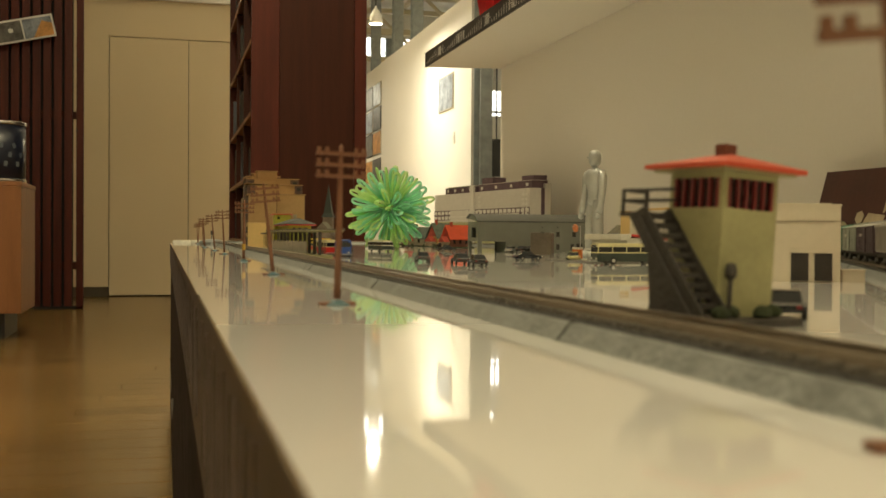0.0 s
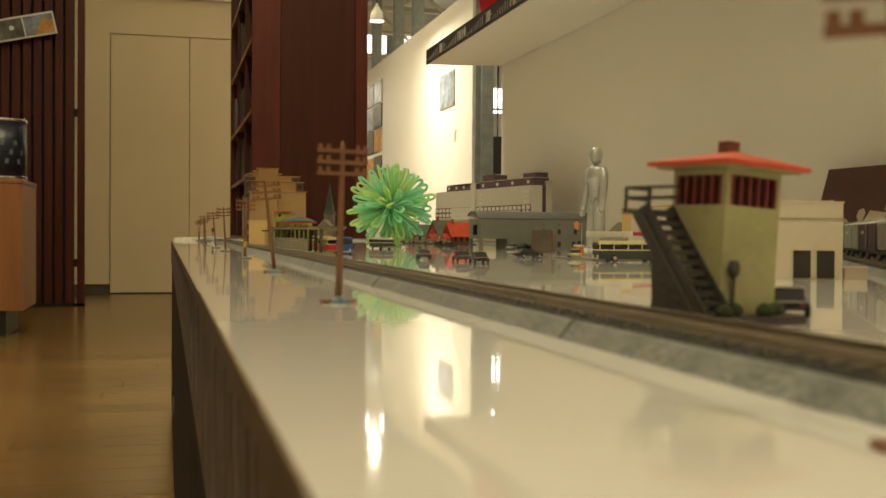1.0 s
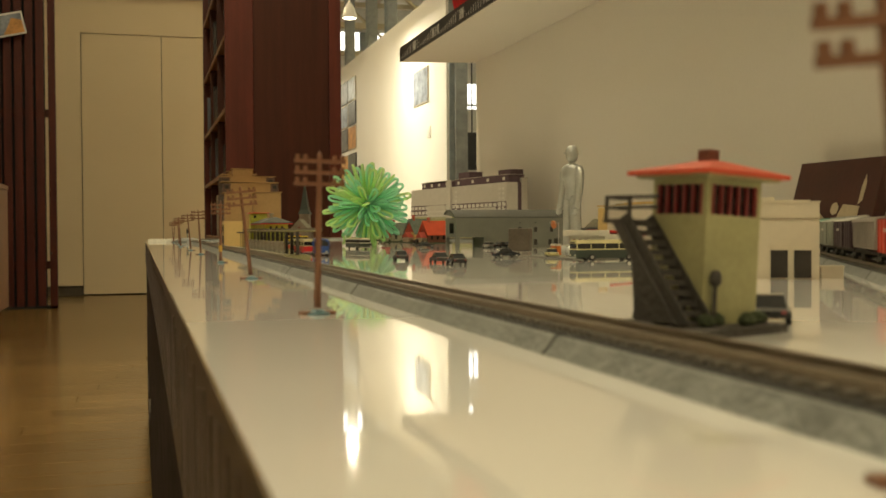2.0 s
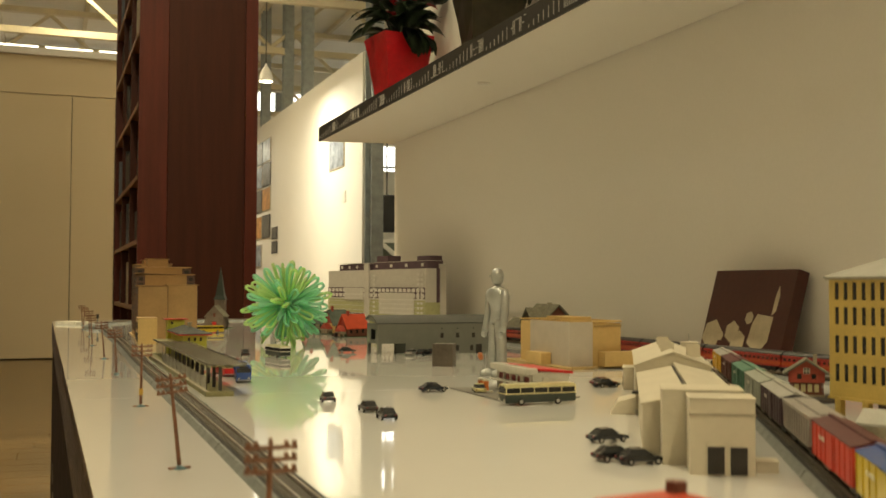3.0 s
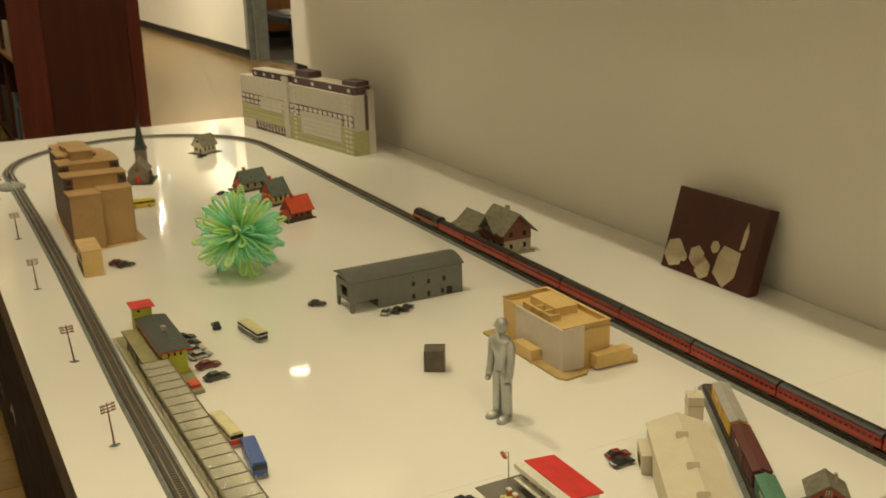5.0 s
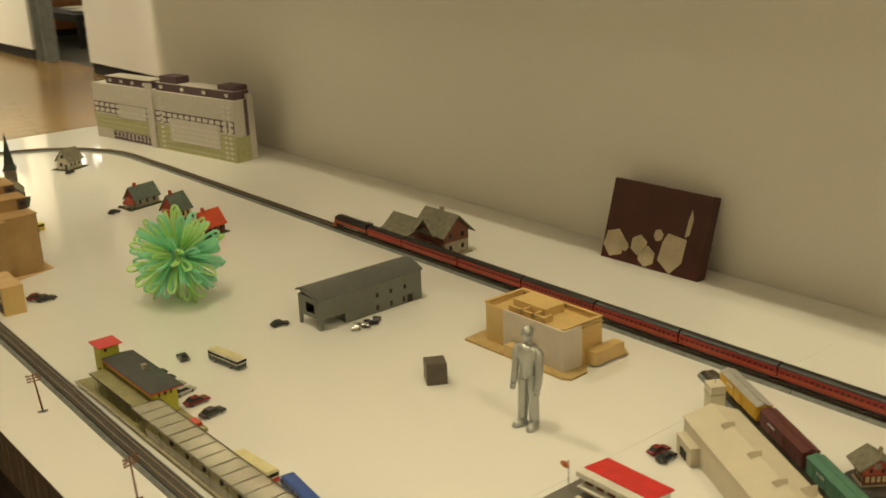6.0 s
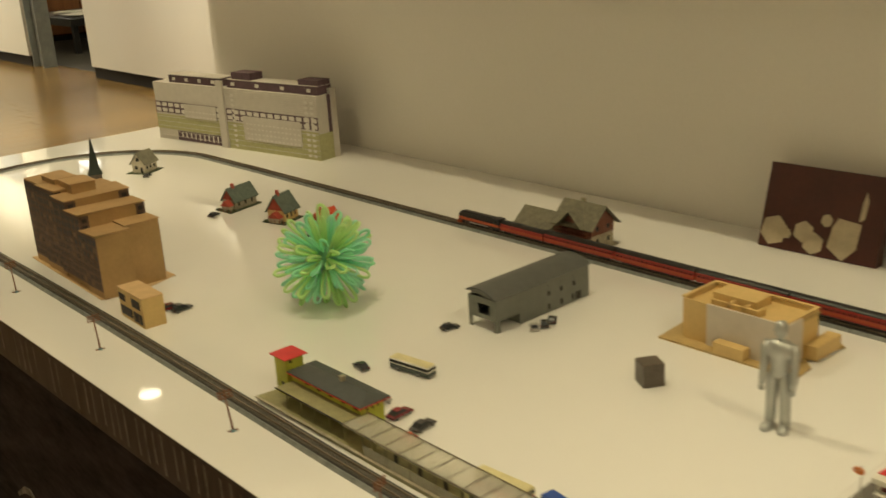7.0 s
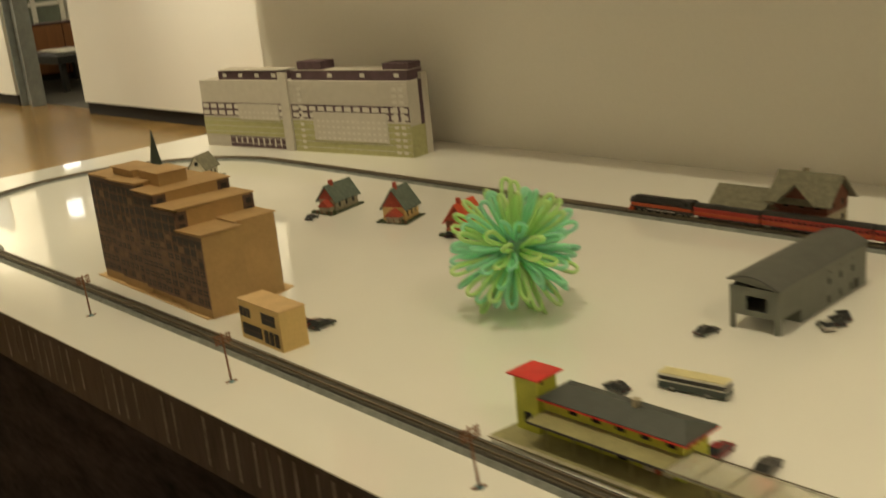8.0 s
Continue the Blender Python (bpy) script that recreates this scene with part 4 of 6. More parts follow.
# ---- grey hall on legs ----
hall = thing("grey_hall", "grey resin model hall with rounded roof and open corner", "model building", on_table(0.4655, 1.4725, 1.2))
HL, HW, HH = 0.1965, 0.056, 0.0475
win = [(u - 0.0030, u + 0.0030, z, z + 0.0078) for u in (0.108, 0.135, 0.163) for z in (0.0245,)] + [(u - 0.0011, u + 0.0011, 0.0385, 0.0405) for u in (0.108, 0.135, 0.163)]
doors = [(u - 0.0030, u + 0.0030, 0.0035, 0.0125) for u in (0.108, 0.135, 0.160)] + [(0.167, 0.178, 0.0, 0.0135)]
shell(hall, 0, HL, 0, HW, HH, M["grey"], {"-y": win + doors}, t=0.0018, glass=M["paperdark"], bare={"-y": [(0.006, 0.046, 0.0, 0.0165)], "-x": [(0.006, 0.050, 0.0, 0.0165), (0.013, 0.037, 0.0225, 0.0385)], "+y": [(0.006, 0.046, 0.0, 0.0165)]})
part("upper_floor", boxes((0.002, HL - 0.002, 0.002, HW - 0.002, 0.0170, 0.0184)), M["grey"], hall)
part("inner_wall", boxes((0.048, 0.050, 0.002, HW - 0.002, 0, HH)), M["grey"], hall)
arc = [(HW * u, HH + 0.0118 * (1 - ((u - 0.60) / (0.60 if u < 0.6 else 0.56)) ** 2)) for u in np.linspace(0.0, 1.0, 13)]
part("gable_end", prism(arc, 0.0, 0.0018, "x"), M["grey"], hall)
part("gable_end", prism(arc, HL - 0.0018, HL, "x"), M["grey"], hall)
outer = [(p[0] + (p[0] - HW / 2) * 0.075, p[1] + 0.0016) for p in arc]
part("roof", prism([*outer, *[(p[0], p[1] - 0.0002) for p in arc[::-1]]], -0.0028, HL + 0.0028, "x"), M["greydark"], hall, "dark grey rounded roof")

# ---- brown card block with stepped tops ----
brew = thing("card_tower_block", "stepped brown card model block with dark printed windows", "model building", on_table(0, 0, 0))
part("base", prism([(0.146, 2.06), (0.200, 2.045), (0.286, 2.075), (0.280, 2.37), (0.158, 2.385)], 0, 0.0015, "z"), M["cardedge"], brew)


def card_block(x0, x1, y0, y1, z1, z0=0.0015, printed=("-x",), nu=4, nz=5, wrap=0.0, wing=0.0):
    """One card box of the block: bare card walls, an overhanging lid, printed sheets with windows on some sides, standing off by wing."""
    blk = part("block", boxes((x0, x1, y0, y1, z0, z1 - 0.0016)), M["card"], brew)
    cut = random.Random(round(x0 * 7000 + y0 * 900))
    lid = prism([(x + sx * cut.uniform(0.0004, 0.0040), y + sy * cut.uniform(0.0004, 0.0034)) for x, y, sx, sy in ((x0 - wing, y0, -1, -1), (x1 + wing, y0, 1, -1), (x1 + wing, y1, 1, 0.2), (x0 - wing, y1, -1, 0.2))], z1 - 0.0014, z1, "z")
    lid.transform(pose((x0 + x1) / 2, (y0 + y1) / 2, z1, cut.uniform(-1.2, 1.8), cut.uniform(-1.2, 1.2), 0) @ pose(-(x0 + x1) / 2, -(y0 + y1) / 2, -z1 + 0.0006))
    part("lid", lid, M["card"], blk, "card lid with pale cut edges")
    if wrap:
        for u0 in (x0 - wing - 0.0004, x1 + wing - wrap + 0.0004):
            part("facade_return", boxes((u0, u0 + wrap, y0 - 0.0008, y0 - 0.0001, max(z0, z1 - 0.045), z1 - 0.003)), M["printdark"], blk, "dark printed edge strip")
            for j in range(3):
                part("window", boxes((u0 + wrap * 0.25, u0 + wrap * 0.75, y0 - 0.0012, y0 - 0.0007, z1 - 0.014 - 0.012 * j, z1 - 0.007 - 0.012 * j)), M["printwindow"], blk)
    rnd = random.Random(round(x0 * 1000 + y0 * 100))
    for face in printed:
        w = (y1 - y0) if face[1] == "x" else (x1 - x0)
        lo = z0 + (0.012 if z0 < 0.01 else 0.002)
        at = side(face, x0 - wing, x1 + wing, y0, y1)

        def put(name, material, *size):
            bm = boxes(*size)
            bm.transform(at)
            bmesh.ops.recalc_face_normals(bm, faces=bm.faces[:])
            part(name, bm, material, blk)

        split = lo + (z1 - lo) * 0.52 if z0 < 0.01 else lo
        put("facade", M["printdark"], (0.0005, w - 0.0005, -0.0007, 0.0004, split, z1 - 0.003))
        if split > lo:
            put("lower_facade", M["printbrown"], (0.0005, w - 0.0005, -0.0007, 0.0004, lo, split - 0.0001))
        hz = (z1 - lo - 0.008) / nz
        for i in range(nu + 1):      # paler printed piers between the windows
            u = min(max(w * i / nu, 0.0011), w - 0.0011)
            if i % 2 == 0 or rnd.random() < 0.4:
                put("pier", M["printmid"], (u - 0.0007, u + 0.0007, -0.0011, -0.0007, lo, z1 - 0.012))
        for i in range(nu):
            for j in range(nz):
                u = w * (i + 0.5) / nu
                z = lo + 0.002 + hz * j
                ww = w / nu * (0.34 if j < nz - 2 else 0.42)
                up = z + hz * (0.72 if j < nz - 2 else 0.86)
                put("window", M["printwindow"] if rnd.random() < 0.86 else M["printmid"], (u - ww, u + ww, -0.0010, -0.0006, z + hz * 0.15, up))
                if j < nz * 0.55:
                    put("window_bar", M["printmid"], (u - 0.0004, u + 0.0004, -0.0013, -0.0009, z + hz * 0.15, up), (u - ww, u + ww, -0.0013, -0.0009, z + hz * 0.42, z + hz * 0.47))


card_block(0.150, 0.206, 2.052, 2.112, 0.107, nu=4, nz=7)
card_block(0.2085, 0.266, 2.068, 2.135, 0.109, printed=("+x",))
card_block(0.156, 0.262, 2.112, 2.165, 0.131, printed=("-x", "+x"), nu=3, nz=9, wrap=0.016, wing=0.004)
card_block(0.160, 0.258, 2.165, 2.220, 0.146, printed=("-x", "+x"), nu=4, nz=9, wrap=0.018, wing=0.007)
card_block(0.158, 0.232, 2.220, 2.300, 0.153, nu=6, nz=10, wrap=0.012)
card_block(0.162, 0.228, 2.300, 2.365, 0.153, nu=5, nz=10)
card_block(0.234, 0.268, 2.232, 2.280, 0.142, printed=("+x", "-y"), nu=3, nz=8)
card_block(0.232, 0.264, 2.292, 2.345, 0.138, printed=("+x", "-y"), nu=3, nz=8)
card_block(0.180, 0.222, 2.195, 2.248, 0.164, z0=0.1462, printed=())
card_block(0.178, 0.214, 2.262, 2.320, 0.163, z0=0.1532, printed=())

office = thing("card_office", "small tan card model office with printed windows", "model building", on_table(0.1365, 1.8830, -2))
part("body", boxes((0, 0.034, 0, 0.087, 0, 0.0466)), M["tan"], office)
part("lid", boxes((-0.0006, 0.0346, -0.0006, 0.0876, 0.0466, 0.0478)), M["cardedge"], office)
for u, w, z, h in [(0.082, 0.006, 0.028, 0.011), (0.074, 0.006, 0.028, 0.011), (0.066, 0.006, 0.028, 0.011), (0.024, 0.028, 0.027, 0.013),
                   (0.062, 0.040, 0.006, 0.014), (0.032, 0.008, 0.004, 0.016), (0.021, 0.008, 0.004, 0.016), (0.010, 0.008, 0.004, 0.016)]:
    part("window", boxes((-0.0008, 0.0002, u - w / 2, u + w / 2, z, z + h)), M["printwindow"], office)
    part("window_frame", boxes((-0.0012, -0.0004, u - w / 2, u + w / 2, z + h / 2 - 0.0004, z + h / 2 + 0.0004)), M["printdark"], office)

# ---- green station with long platform canopy ----
st = thing("green_station", "yellow-green model station with dark roof and platform canopy", "model building", on_table(0, 0, 0))
part("platform", prism([(0.1215, 0.914), (0.148, 0.914), (0.152, 1.298), (0.190, 1.302), (0.193, 1.545), (0.126, 1.552), (0.121, 1.30)], 0, 0.0045, "z"), M["olive"], st, "long olive platform slab")
part("platform_edge", boxes((0.1203, 0.1245, 0.916, 1.55, 0.0045, 0.0054)), M["stone"], st)
sx0, sx1, sy0, sy1 = 0.155, 0.187, 1.372, 1.515
ground = rows(0.015, 0.128, 6, 0.010, (0.0065,), 0.011) + rows(0.060, 0.060, 1, 0.012, (0.0002,), 0.016)
upper = rows(0.012, 0.110, 5, 0.010, (0.0255,), 0.006)
ground = [o for o in ground if not (abs((o[0] + o[1]) / 2 - 0.060) < 0.009 and o[2] > 0.001)]
shell(st, sx0, sx1, sy0, sy1, 0.0335, M["stationgreen"], {"-x": ground + upper, "+x": rows(0.02, 0.12, 5, 0.010, (0.0065,), 0.011) + rows(0.02, 0.12, 5, 0.010, (0.0255,), 0.006), "-y": rows(0.008, 0.024, 3, 0.003, (0.0255,), 0.005)}, z=0.0045)
part("eave", boxes((sx0 - 0.0065, sx1 + 0.0065, sy0 - 0.0065, sy1 + 0.001, 0.0380, 0.0392)), M["brightred"], st, "red eave board")
part("roof", hipped(sx0 - 0.006, sx1 + 0.006, sy0 - 0.006, sy1 + 0.001, 0.0392, 0.0485, 0.80), M["slate"], st, "dark slate hipped roof")
part("chimney", boxes((0.168, 0.173, 1.425, 1.430, 0.046, 0.0535), bevel=0.0004), M["stone"], st)
part("chimney_cap", boxes((0.1672, 0.1738, 1.4242, 1.4308, 0.0535, 0.0545)), M["stone"], st)
shell(st, 0.150, 0.1745, 1.516, 1.5425, 0.0510, M["stationgreen"], {"-x": [(0.008, 0.018, 0.006, 0.018)], "-y": [(0.004, 0.008, 0.044, 0.048)]}, z=0.0045)
part("tower_roof", hipped(0.1455, 0.1790, 1.5115, 1.5470, 0.0555, 0.0572, 0.05), M["brightred"], st, "red nearly flat tower roof")
for k in range(11):
    y = 0.925 + 0.0405 * k
    part("pillar", boxes((0.1350, 0.1380, y - 0.0017, y + 0.0017, 0.0045, 0.0275)), M["soot"] if k < 10 else M["olive"], st)
    part("edge_post", boxes((0.1231, 0.1239, y - 0.0006, y + 0.0006, 0.0045, 0.0272)), M["glazebar"], st)
    if k < 10:
        part("side_pane", boxes((0.1233, 0.1237, y + 0.0008, y + 0.0397, 0.0060, 0.0180)), M["clearroof"], st, "clear plastic side pane")
    part("rafter", boxes((0.1235, 0.1600, y - 0.0007, y + 0.0007, 0.0272, 0.0284)), M["olive"], st)
for px in (0.1235, 0.1360, 0.1480, 0.1600):
    part("purlin", boxes((px - 0.0005, px + 0.0005, 0.918, 1.368, 0.0284, 0.0292)), M["olive"], st)
for k in range(9):
    part("canopy_pane", boxes((0.1228, 0.1607, 0.918 + 0.05 * k, 0.9672 + 0.05 * k, 0.0293, 0.0299)), M["clearroof"], st, "clear plastic canopy pane")
for k in range(19):
    part("glazing_bar", boxes((0.1228, 0.1607, 0.9176 + 0.025 * k, 0.9186 + 0.025 * k, 0.0300, 0.0306)), M["glazebar"], st)
for px in (0.1226, 0.1600):
    part("glazing_bar", boxes((px, px + 0.0010, 0.918, 1.368, 0.0307, 0.0314)), M["glazebar"], st)
part("awning", boxes((0.1290, 0.1546, 1.3685, 1.512, 0.0262, 0.0272)), M["olive"], st)
part("awning_edge", boxes((0.1282, 0.1289, 1.3685, 1.512, 0.0256, 0.0276)), M["soot"], st)
screen = part("entrance_screen", boxes((0.1538, 0.1549, 1.383, 1.4105, 0.0046, 0.0225)), M["housewhite"], st, "white entrance screen")
part("door", boxes((0.1530, 0.1537, 1.393, 1.399, 0.0046, 0.0205)), M["brickred"], screen, "dark red door")
for y in (1.3845, 1.401, 1.4060):
    part("pane", boxes((0.1530, 0.1537, y, y + 0.0036, 0.0085, 0.0205)), M["glassdark"], screen)
for k in range(5):
    part("awning_post", boxes((0.1310, 0.1322, 1.375 + 0.029 * k, 1.3762 + 0.029 * k, 0.0045, 0.0262)), M["olive"], st)
part("kiosk", boxes((0.174, 0.188, 1.312, 1.330, 0.0045, 0.0095), bevel=0.0006), M["signalred"], st, "low red-brown bench")

# ---- green loop ball ----
def loop_mesh(name, material, length, half):
    pts = []
    for k in range(20):
        a = 2 * math.pi * k / 20
        s = 0.5 - 0.5 * math.cos(a)
        w = half * (0.30 + 0.80 * s * s) * math.sin(a) + half * 0.35 * math.sin(a) * s ** 6
        pts.append((w, 0.0016 * math.sin(2 * a), 0.010 + (length - 0.010) * s))
    return mesh(name, tube(pts, [0.0029 - 0.0004 * math.sin(math.pi * k / 20) for k in range(20)], 7, True), material, True)


ball = thing("loop_ball", "translucent lime and teal rubber loop ball toy", "toy ball", pose(0.382, 1.757, T + 0.0735))
LOOPS = [loop_mesh("loop", M["lime"], 0.081, 0.0074), loop_mesh("loop", M["teal"], 0.077, 0.0070), loop_mesh("loop", M["teal"], 0.066, 0.0078)]
rnd = random.Random(12)
N_LOOPS = 104
for k in range(N_LOOPS):
    z = 1 - 2 * (k + 0.5) / N_LOOPS
    a = k * 2.39996
    d = Vector((math.sqrt(1 - z * z) * math.cos(a), math.sqrt(1 - z * z) * math.sin(a), z))
    d = (d + Vector([rnd.uniform(-0.12, 0.12) for _ in range(3)])).normalized()
    q = d.to_track_quat("Z", "Y").to_matrix().to_4x4() @ pose(0, 0, 0, 0, 0, rnd.uniform(0, 180))
    part("loop", LOOPS[0 if rnd.random() < 0.36 else (1 if rnd.random() < 0.72 else 2)], None, ball, m=q @ Matrix.Scale(rnd.uniform(0.93, 1.02) if d.z > -0.9 else 0.92, 4))
part("core", lathe([(0, -0.027), (0.020, -0.018), (0.027, 0), (0.020, 0.018), (0, 0.027)], 16), M["teal"], ball, smooth=True)

# ---- tan museum block with milky front ----
mus = thing("tan_block", "tan plastic model block with milky front on ragged base", "model building", on_table(0, 0, 0))
part("base", prism([(0.597, 1.296), (0.600, 1.105), (0.607, 1.094), (0.640, 1.096), (0.655, 1.112), (0.690, 1.110), (0.724, 1.098), (0.734, 1.112), (0.726, 1.160), (0.704, 1.290), (0.66, 1.302)], 0, 0.003, "z"), M["tanbase"], mus)
mx0, mx1, my0, my1, mh = 0.618, 0.692, 1.118, 1.272, 0.0555
shell(mus, mx0, mx1, my0, my1, mh, M["tan"], {"-x": [(0.006, 0.016, 0.0, 0.010)]}, z=0.003, t=0.003, glass=M["paperdark"], pane_name="doorway")
part("roof_deck", boxes((mx0 + 0.003, mx1 - 0.003, my0 + 0.003, my1 - 0.003, 0.0510, 0.0535)), M["tan"], mus)
part("parapet", boxes((mx0 - 0.001, mx1 + 0.001, my0 - 0.001, my0 + 0.004, 0.0602, 0.0622), (mx0 - 0.001, mx1 + 0.001, my1 - 0.004, my1 + 0.001, 0.0602, 0.0622), (mx1 - 0.004, mx1 + 0.001, my0 + 0.004, my1 - 0.004, 0.0602, 0.0622)), M["tan"], mus)
part("milky_front", boxes((mx0 - 0.004, mx0 - 0.0004, my0 - 0.004, my1 - 0.040, 0.003, 0.0605), (mx0 - 0.0004, mx0 + 0.030, my0 - 0.004, my0 - 0.0004, 0.003, 0.0605)), M["milky"], mus, "milky translucent front sheet")
part("roof_box", boxes((0.646, 0.682, 1.180, 1.245, 0.0535, 0.0655), bevel=0.0006), M["tan"], mus)
part("roof_frame", boxes((0.628, 0.645, 1.165, 1.169, 0.0535, 0.0625), (0.628, 0.645, 1.185, 1.189, 0.0535, 0.0625), (0.628, 0.645, 1.207, 1.211, 0.0535, 0.0625), (0.628, 0.632, 1.169, 1.235, 0.0535, 0.0625)), M["tan"], mus)
part("side_block", boxes((0.598, 0.6135, 1.166, 1.212, 0.003, 0.0185), bevel=0.0006), M["tan"], mus)
part("side_block", boxes((0.658, 0.716, 1.099, 1.1176, 0.003, 0.022), bevel=0.0006), M["tan"], mus)
part("lintel", boxes((0.652, 0.692, 1.1155, 1.1178, 0.0540, 0.0560)), M["tanbase"], mus)

# ---- dark cube ----
cb = thing("stone_cube", "small dark brown-grey stone cube", "cube", on_table(0.4800, 1.2190, -30))
part("cube", boxes((-0.0140, 0.0140, -0.0140, 0.0140, 0, 0.0300), bevel=0.0014), M["cube"], cb)

# ---- silver figure: one plain shape ----
def figure(x, y, turn):
    bm = bmesh.new()

    def limb(pts, rad):
        tube(pts, rad, 12, False, bm)

    for s in (-1, 1):
        limb([(0.0096 * s, 0, 0.006), (0.0092 * s, 0, 0.012), (0.0084 * s, 0, 0.036), (0.0070 * s, 0, 0.058), (0.006 * s, 0, 0.068)], [0.0062, 0.0068, 0.0070, 0.0076, 0.0066])
        lathe([(0.0062, 0), (0.0072, 0.002), (0.0060, 0.006), (0.003, 0.008), (0, 0.0085)], 12, bm, pose(0.0100 * s, -0.0055, 0, 0, 0, 10 * s) @ Matrix.Diagonal((0.98, 1.9, 1.05, 1)))
        limb([(0.0150 * s, 0, 0.1020), (0.0172 * s, 0, 0.095), (0.0184 * s, -0.001, 0.078), (0.0190 * s, -0.004, 0.061), (0.0190 * s, -0.007, 0.053)], [0.0046, 0.0062, 0.0052, 0.0048, 0.0040])
        lathe([(0, -0.0045), (0.0038, -0.002), (0.0042, 0.002), (0, 0.005)], 10, bm, pose(0.0190 * s, -0.0080, 0.0495))
    lathe([(0.0085, 0.062), (0.0120, 0.066), (0.0112, 0.076), (0.0134, 0.086), (0.0168, 0.0885), (0.0164, 0.098), (0.0140, 0.1035), (0.0080, 0.1060), (0.0042, 0.107), (0.0040, 0.110)], 18, bm, Matrix.Diagonal((1.0, 0.66, 1, 1)))
    lathe([(0.0045, 0.1085), (0.0070, 0.112), (0.0080, 0.1175), (0.0078, 0.1225), (0.0055, 0.1270), (0, 0.1288)], 18, bm, Matrix.Diagonal((0.95, 1.05, 1, 1)))
    box(bm, -0.0062, 0.0062, -0.0082, -0.0060, 0.1185, 0.1198)
    me = mesh("silver_figure", bm, M["silver"], True)
    ob = new("silver_figure", me)
    ob.matrix_basis = on_table(x, y, turn) @ Matrix.Diagonal((0.9, 0.95, 1, 1))
    tagged(ob, "standing silver metal toy figure on the white table", "figurine")


figure(0.4815, 1.044, -78)

# ---- white and purple printed card building ----
hosp = thing("printed_block", "long white card model block with purple top storey", "model building", pose(0.936, 2.567, T, 0, 0, 99.1) @ Matrix.Diagonal((1.048, 1.048, 1.045, 1)))
# local x runs along the long front from the near end, local y goes to the front
HXL, HD, HH2 = 0.616, 0.060, 0.150


def hsheet(name, x0, x1, z0, z1, material, proud=0.001, label="", parent=None):
    return part(name, boxes((x0, x1, 0.0002, proud, z0, z1)), material, parent or hosp, label)


part("body", boxes((0, HXL, -HD, 0, 0, HH2)), M["hospwhite"], hosp)
part("end_sheet", boxes((-0.001, -0.0002, -HD, 0, 0, 0.062)), M["hospgreen"], hosp)
part("end_sheet", boxes((-0.001, -0.0002, -HD, -HD * 0.55, 0.062, HH2)), M["hosppurple"], hosp)
near_wing, far_wing = (0.0, 0.325), (0.352, HXL)
for x0, x1 in (near_wing, far_wing):
    hsheet("green_course", x0, x1, 0.0 if x0 == 0 else 0.028, 0.066, M["hospgreen"], 0.001, "pale green printed storeys")
    for k in range(5):
        hsheet("course_line", x0 + 0.001, x1 - 0.001, 0.010 + 0.0125 * k, 0.0112 + 0.0125 * k, M["hospwhite"], 0.0014)
    hsheet("window_band", x0, x1, 0.071, 0.1005, M["hosppurple"], 0.001, "dark band of printed windows")
    n = 13 if x0 == 0 else 10
    w = (x1 - x0) / n
    for k in range(n):
        for z in (0.0735, 0.0880):
            hsheet("pane", x0 + w * k + w * 0.14, x0 + w * (k + 1) - w * 0.14, z, z + 0.0095, M["hosppane"], 0.0015)
for k in range(11):
    hsheet("stair_window", 0.030, 0.040, 0.006 + 0.0125 * k, 0.012 + 0.0125 * k, M["hosppane"], 0.0018)
    hsheet("stair_window", 0.012, 0.022, 0.006 + 0.0125 * k, 0.012 + 0.0125 * k, M["hosppane"], 0.0018)
    hsheet("stair_window", 0.292, 0.302, 0.006 + 0.0125 * k, 0.012 + 0.0125 * k, M["hosppane"], 0.0018)
for x0, x1, z0, z1 in ((0.058, 0.262, 0.027, 0.0862), (0.364, 0.492, 0.064, 0.0995)):
    pnl = hsheet("white_panel", x0, x1, z0, z1, M["hospwhite"], 0.0032, "white projecting panel")
    for k in range(int((x1 - x0) / 0.014)):
        for j in range(int((z1 - z0) / 0.012)):
            part("panel_window", boxes((x0 + 0.004 + 0.014 * k, x0 + 0.011 + 0.014 * k, 0.0030, 0.0035, z0 + 0.003 + 0.012 * j, z0 + 0.0065 + 0.012 * j)), M["hosppane"], pnl)
hsheet("entrance", 0.356, 0.534, 0.002, 0.026, M["hosppurple"], 0.001, "dark printed entrance storey")
rnd = random.Random(4)
for k in range(9):
    hsheet("entrance_post", 0.368 + 0.018 * k, 0.372 + 0.018 * k, 0.006 + rnd.uniform(0, 0.006), 0.024, M["hosppane"], 0.0016)
part("pilaster", boxes((0.326, 0.351, 0.0002, 0.006, 0, 0.168)), M["hospwhite"], hosp, "white central pilaster")
for k in range(9):
    hsheet("upper_line", 0.002, 0.324, 0.104 + 0.005 * k, 0.1046 + 0.005 * k, M["hosppane"], 0.0006)
part("penthouse", boxes((0.006, 0.325, -HD + 0.004, -0.010, HH2, HH2 + 0.0200)), M["hosppurple"], hosp, "purple-brown top storey")
part("penthouse", boxes((0.352, 0.560, -HD + 0.004, -0.012, HH2, HH2 + 0.0180)), M["hosppurple"], hosp, "purple-brown top storey")
for x0, x1 in ((0.006, 0.325), (0.352, 0.560)):
    part("roof_edge", boxes((x0 - 0.001, x1 + 0.001, -HD + 0.003, -0.009, HH2 + 0.0200, HH2 + 0.0212)), M["hospwhite"], hosp)
    for k in range(4):
        xx = x0 + 0.02 + (x1 - x0 - 0.05) * k / 3
        part("penthouse_window", boxes((xx, xx + 0.012, -0.0095, -0.0085, HH2 + 0.006, HH2 + 0.014)), M["hosppane"], hosp)
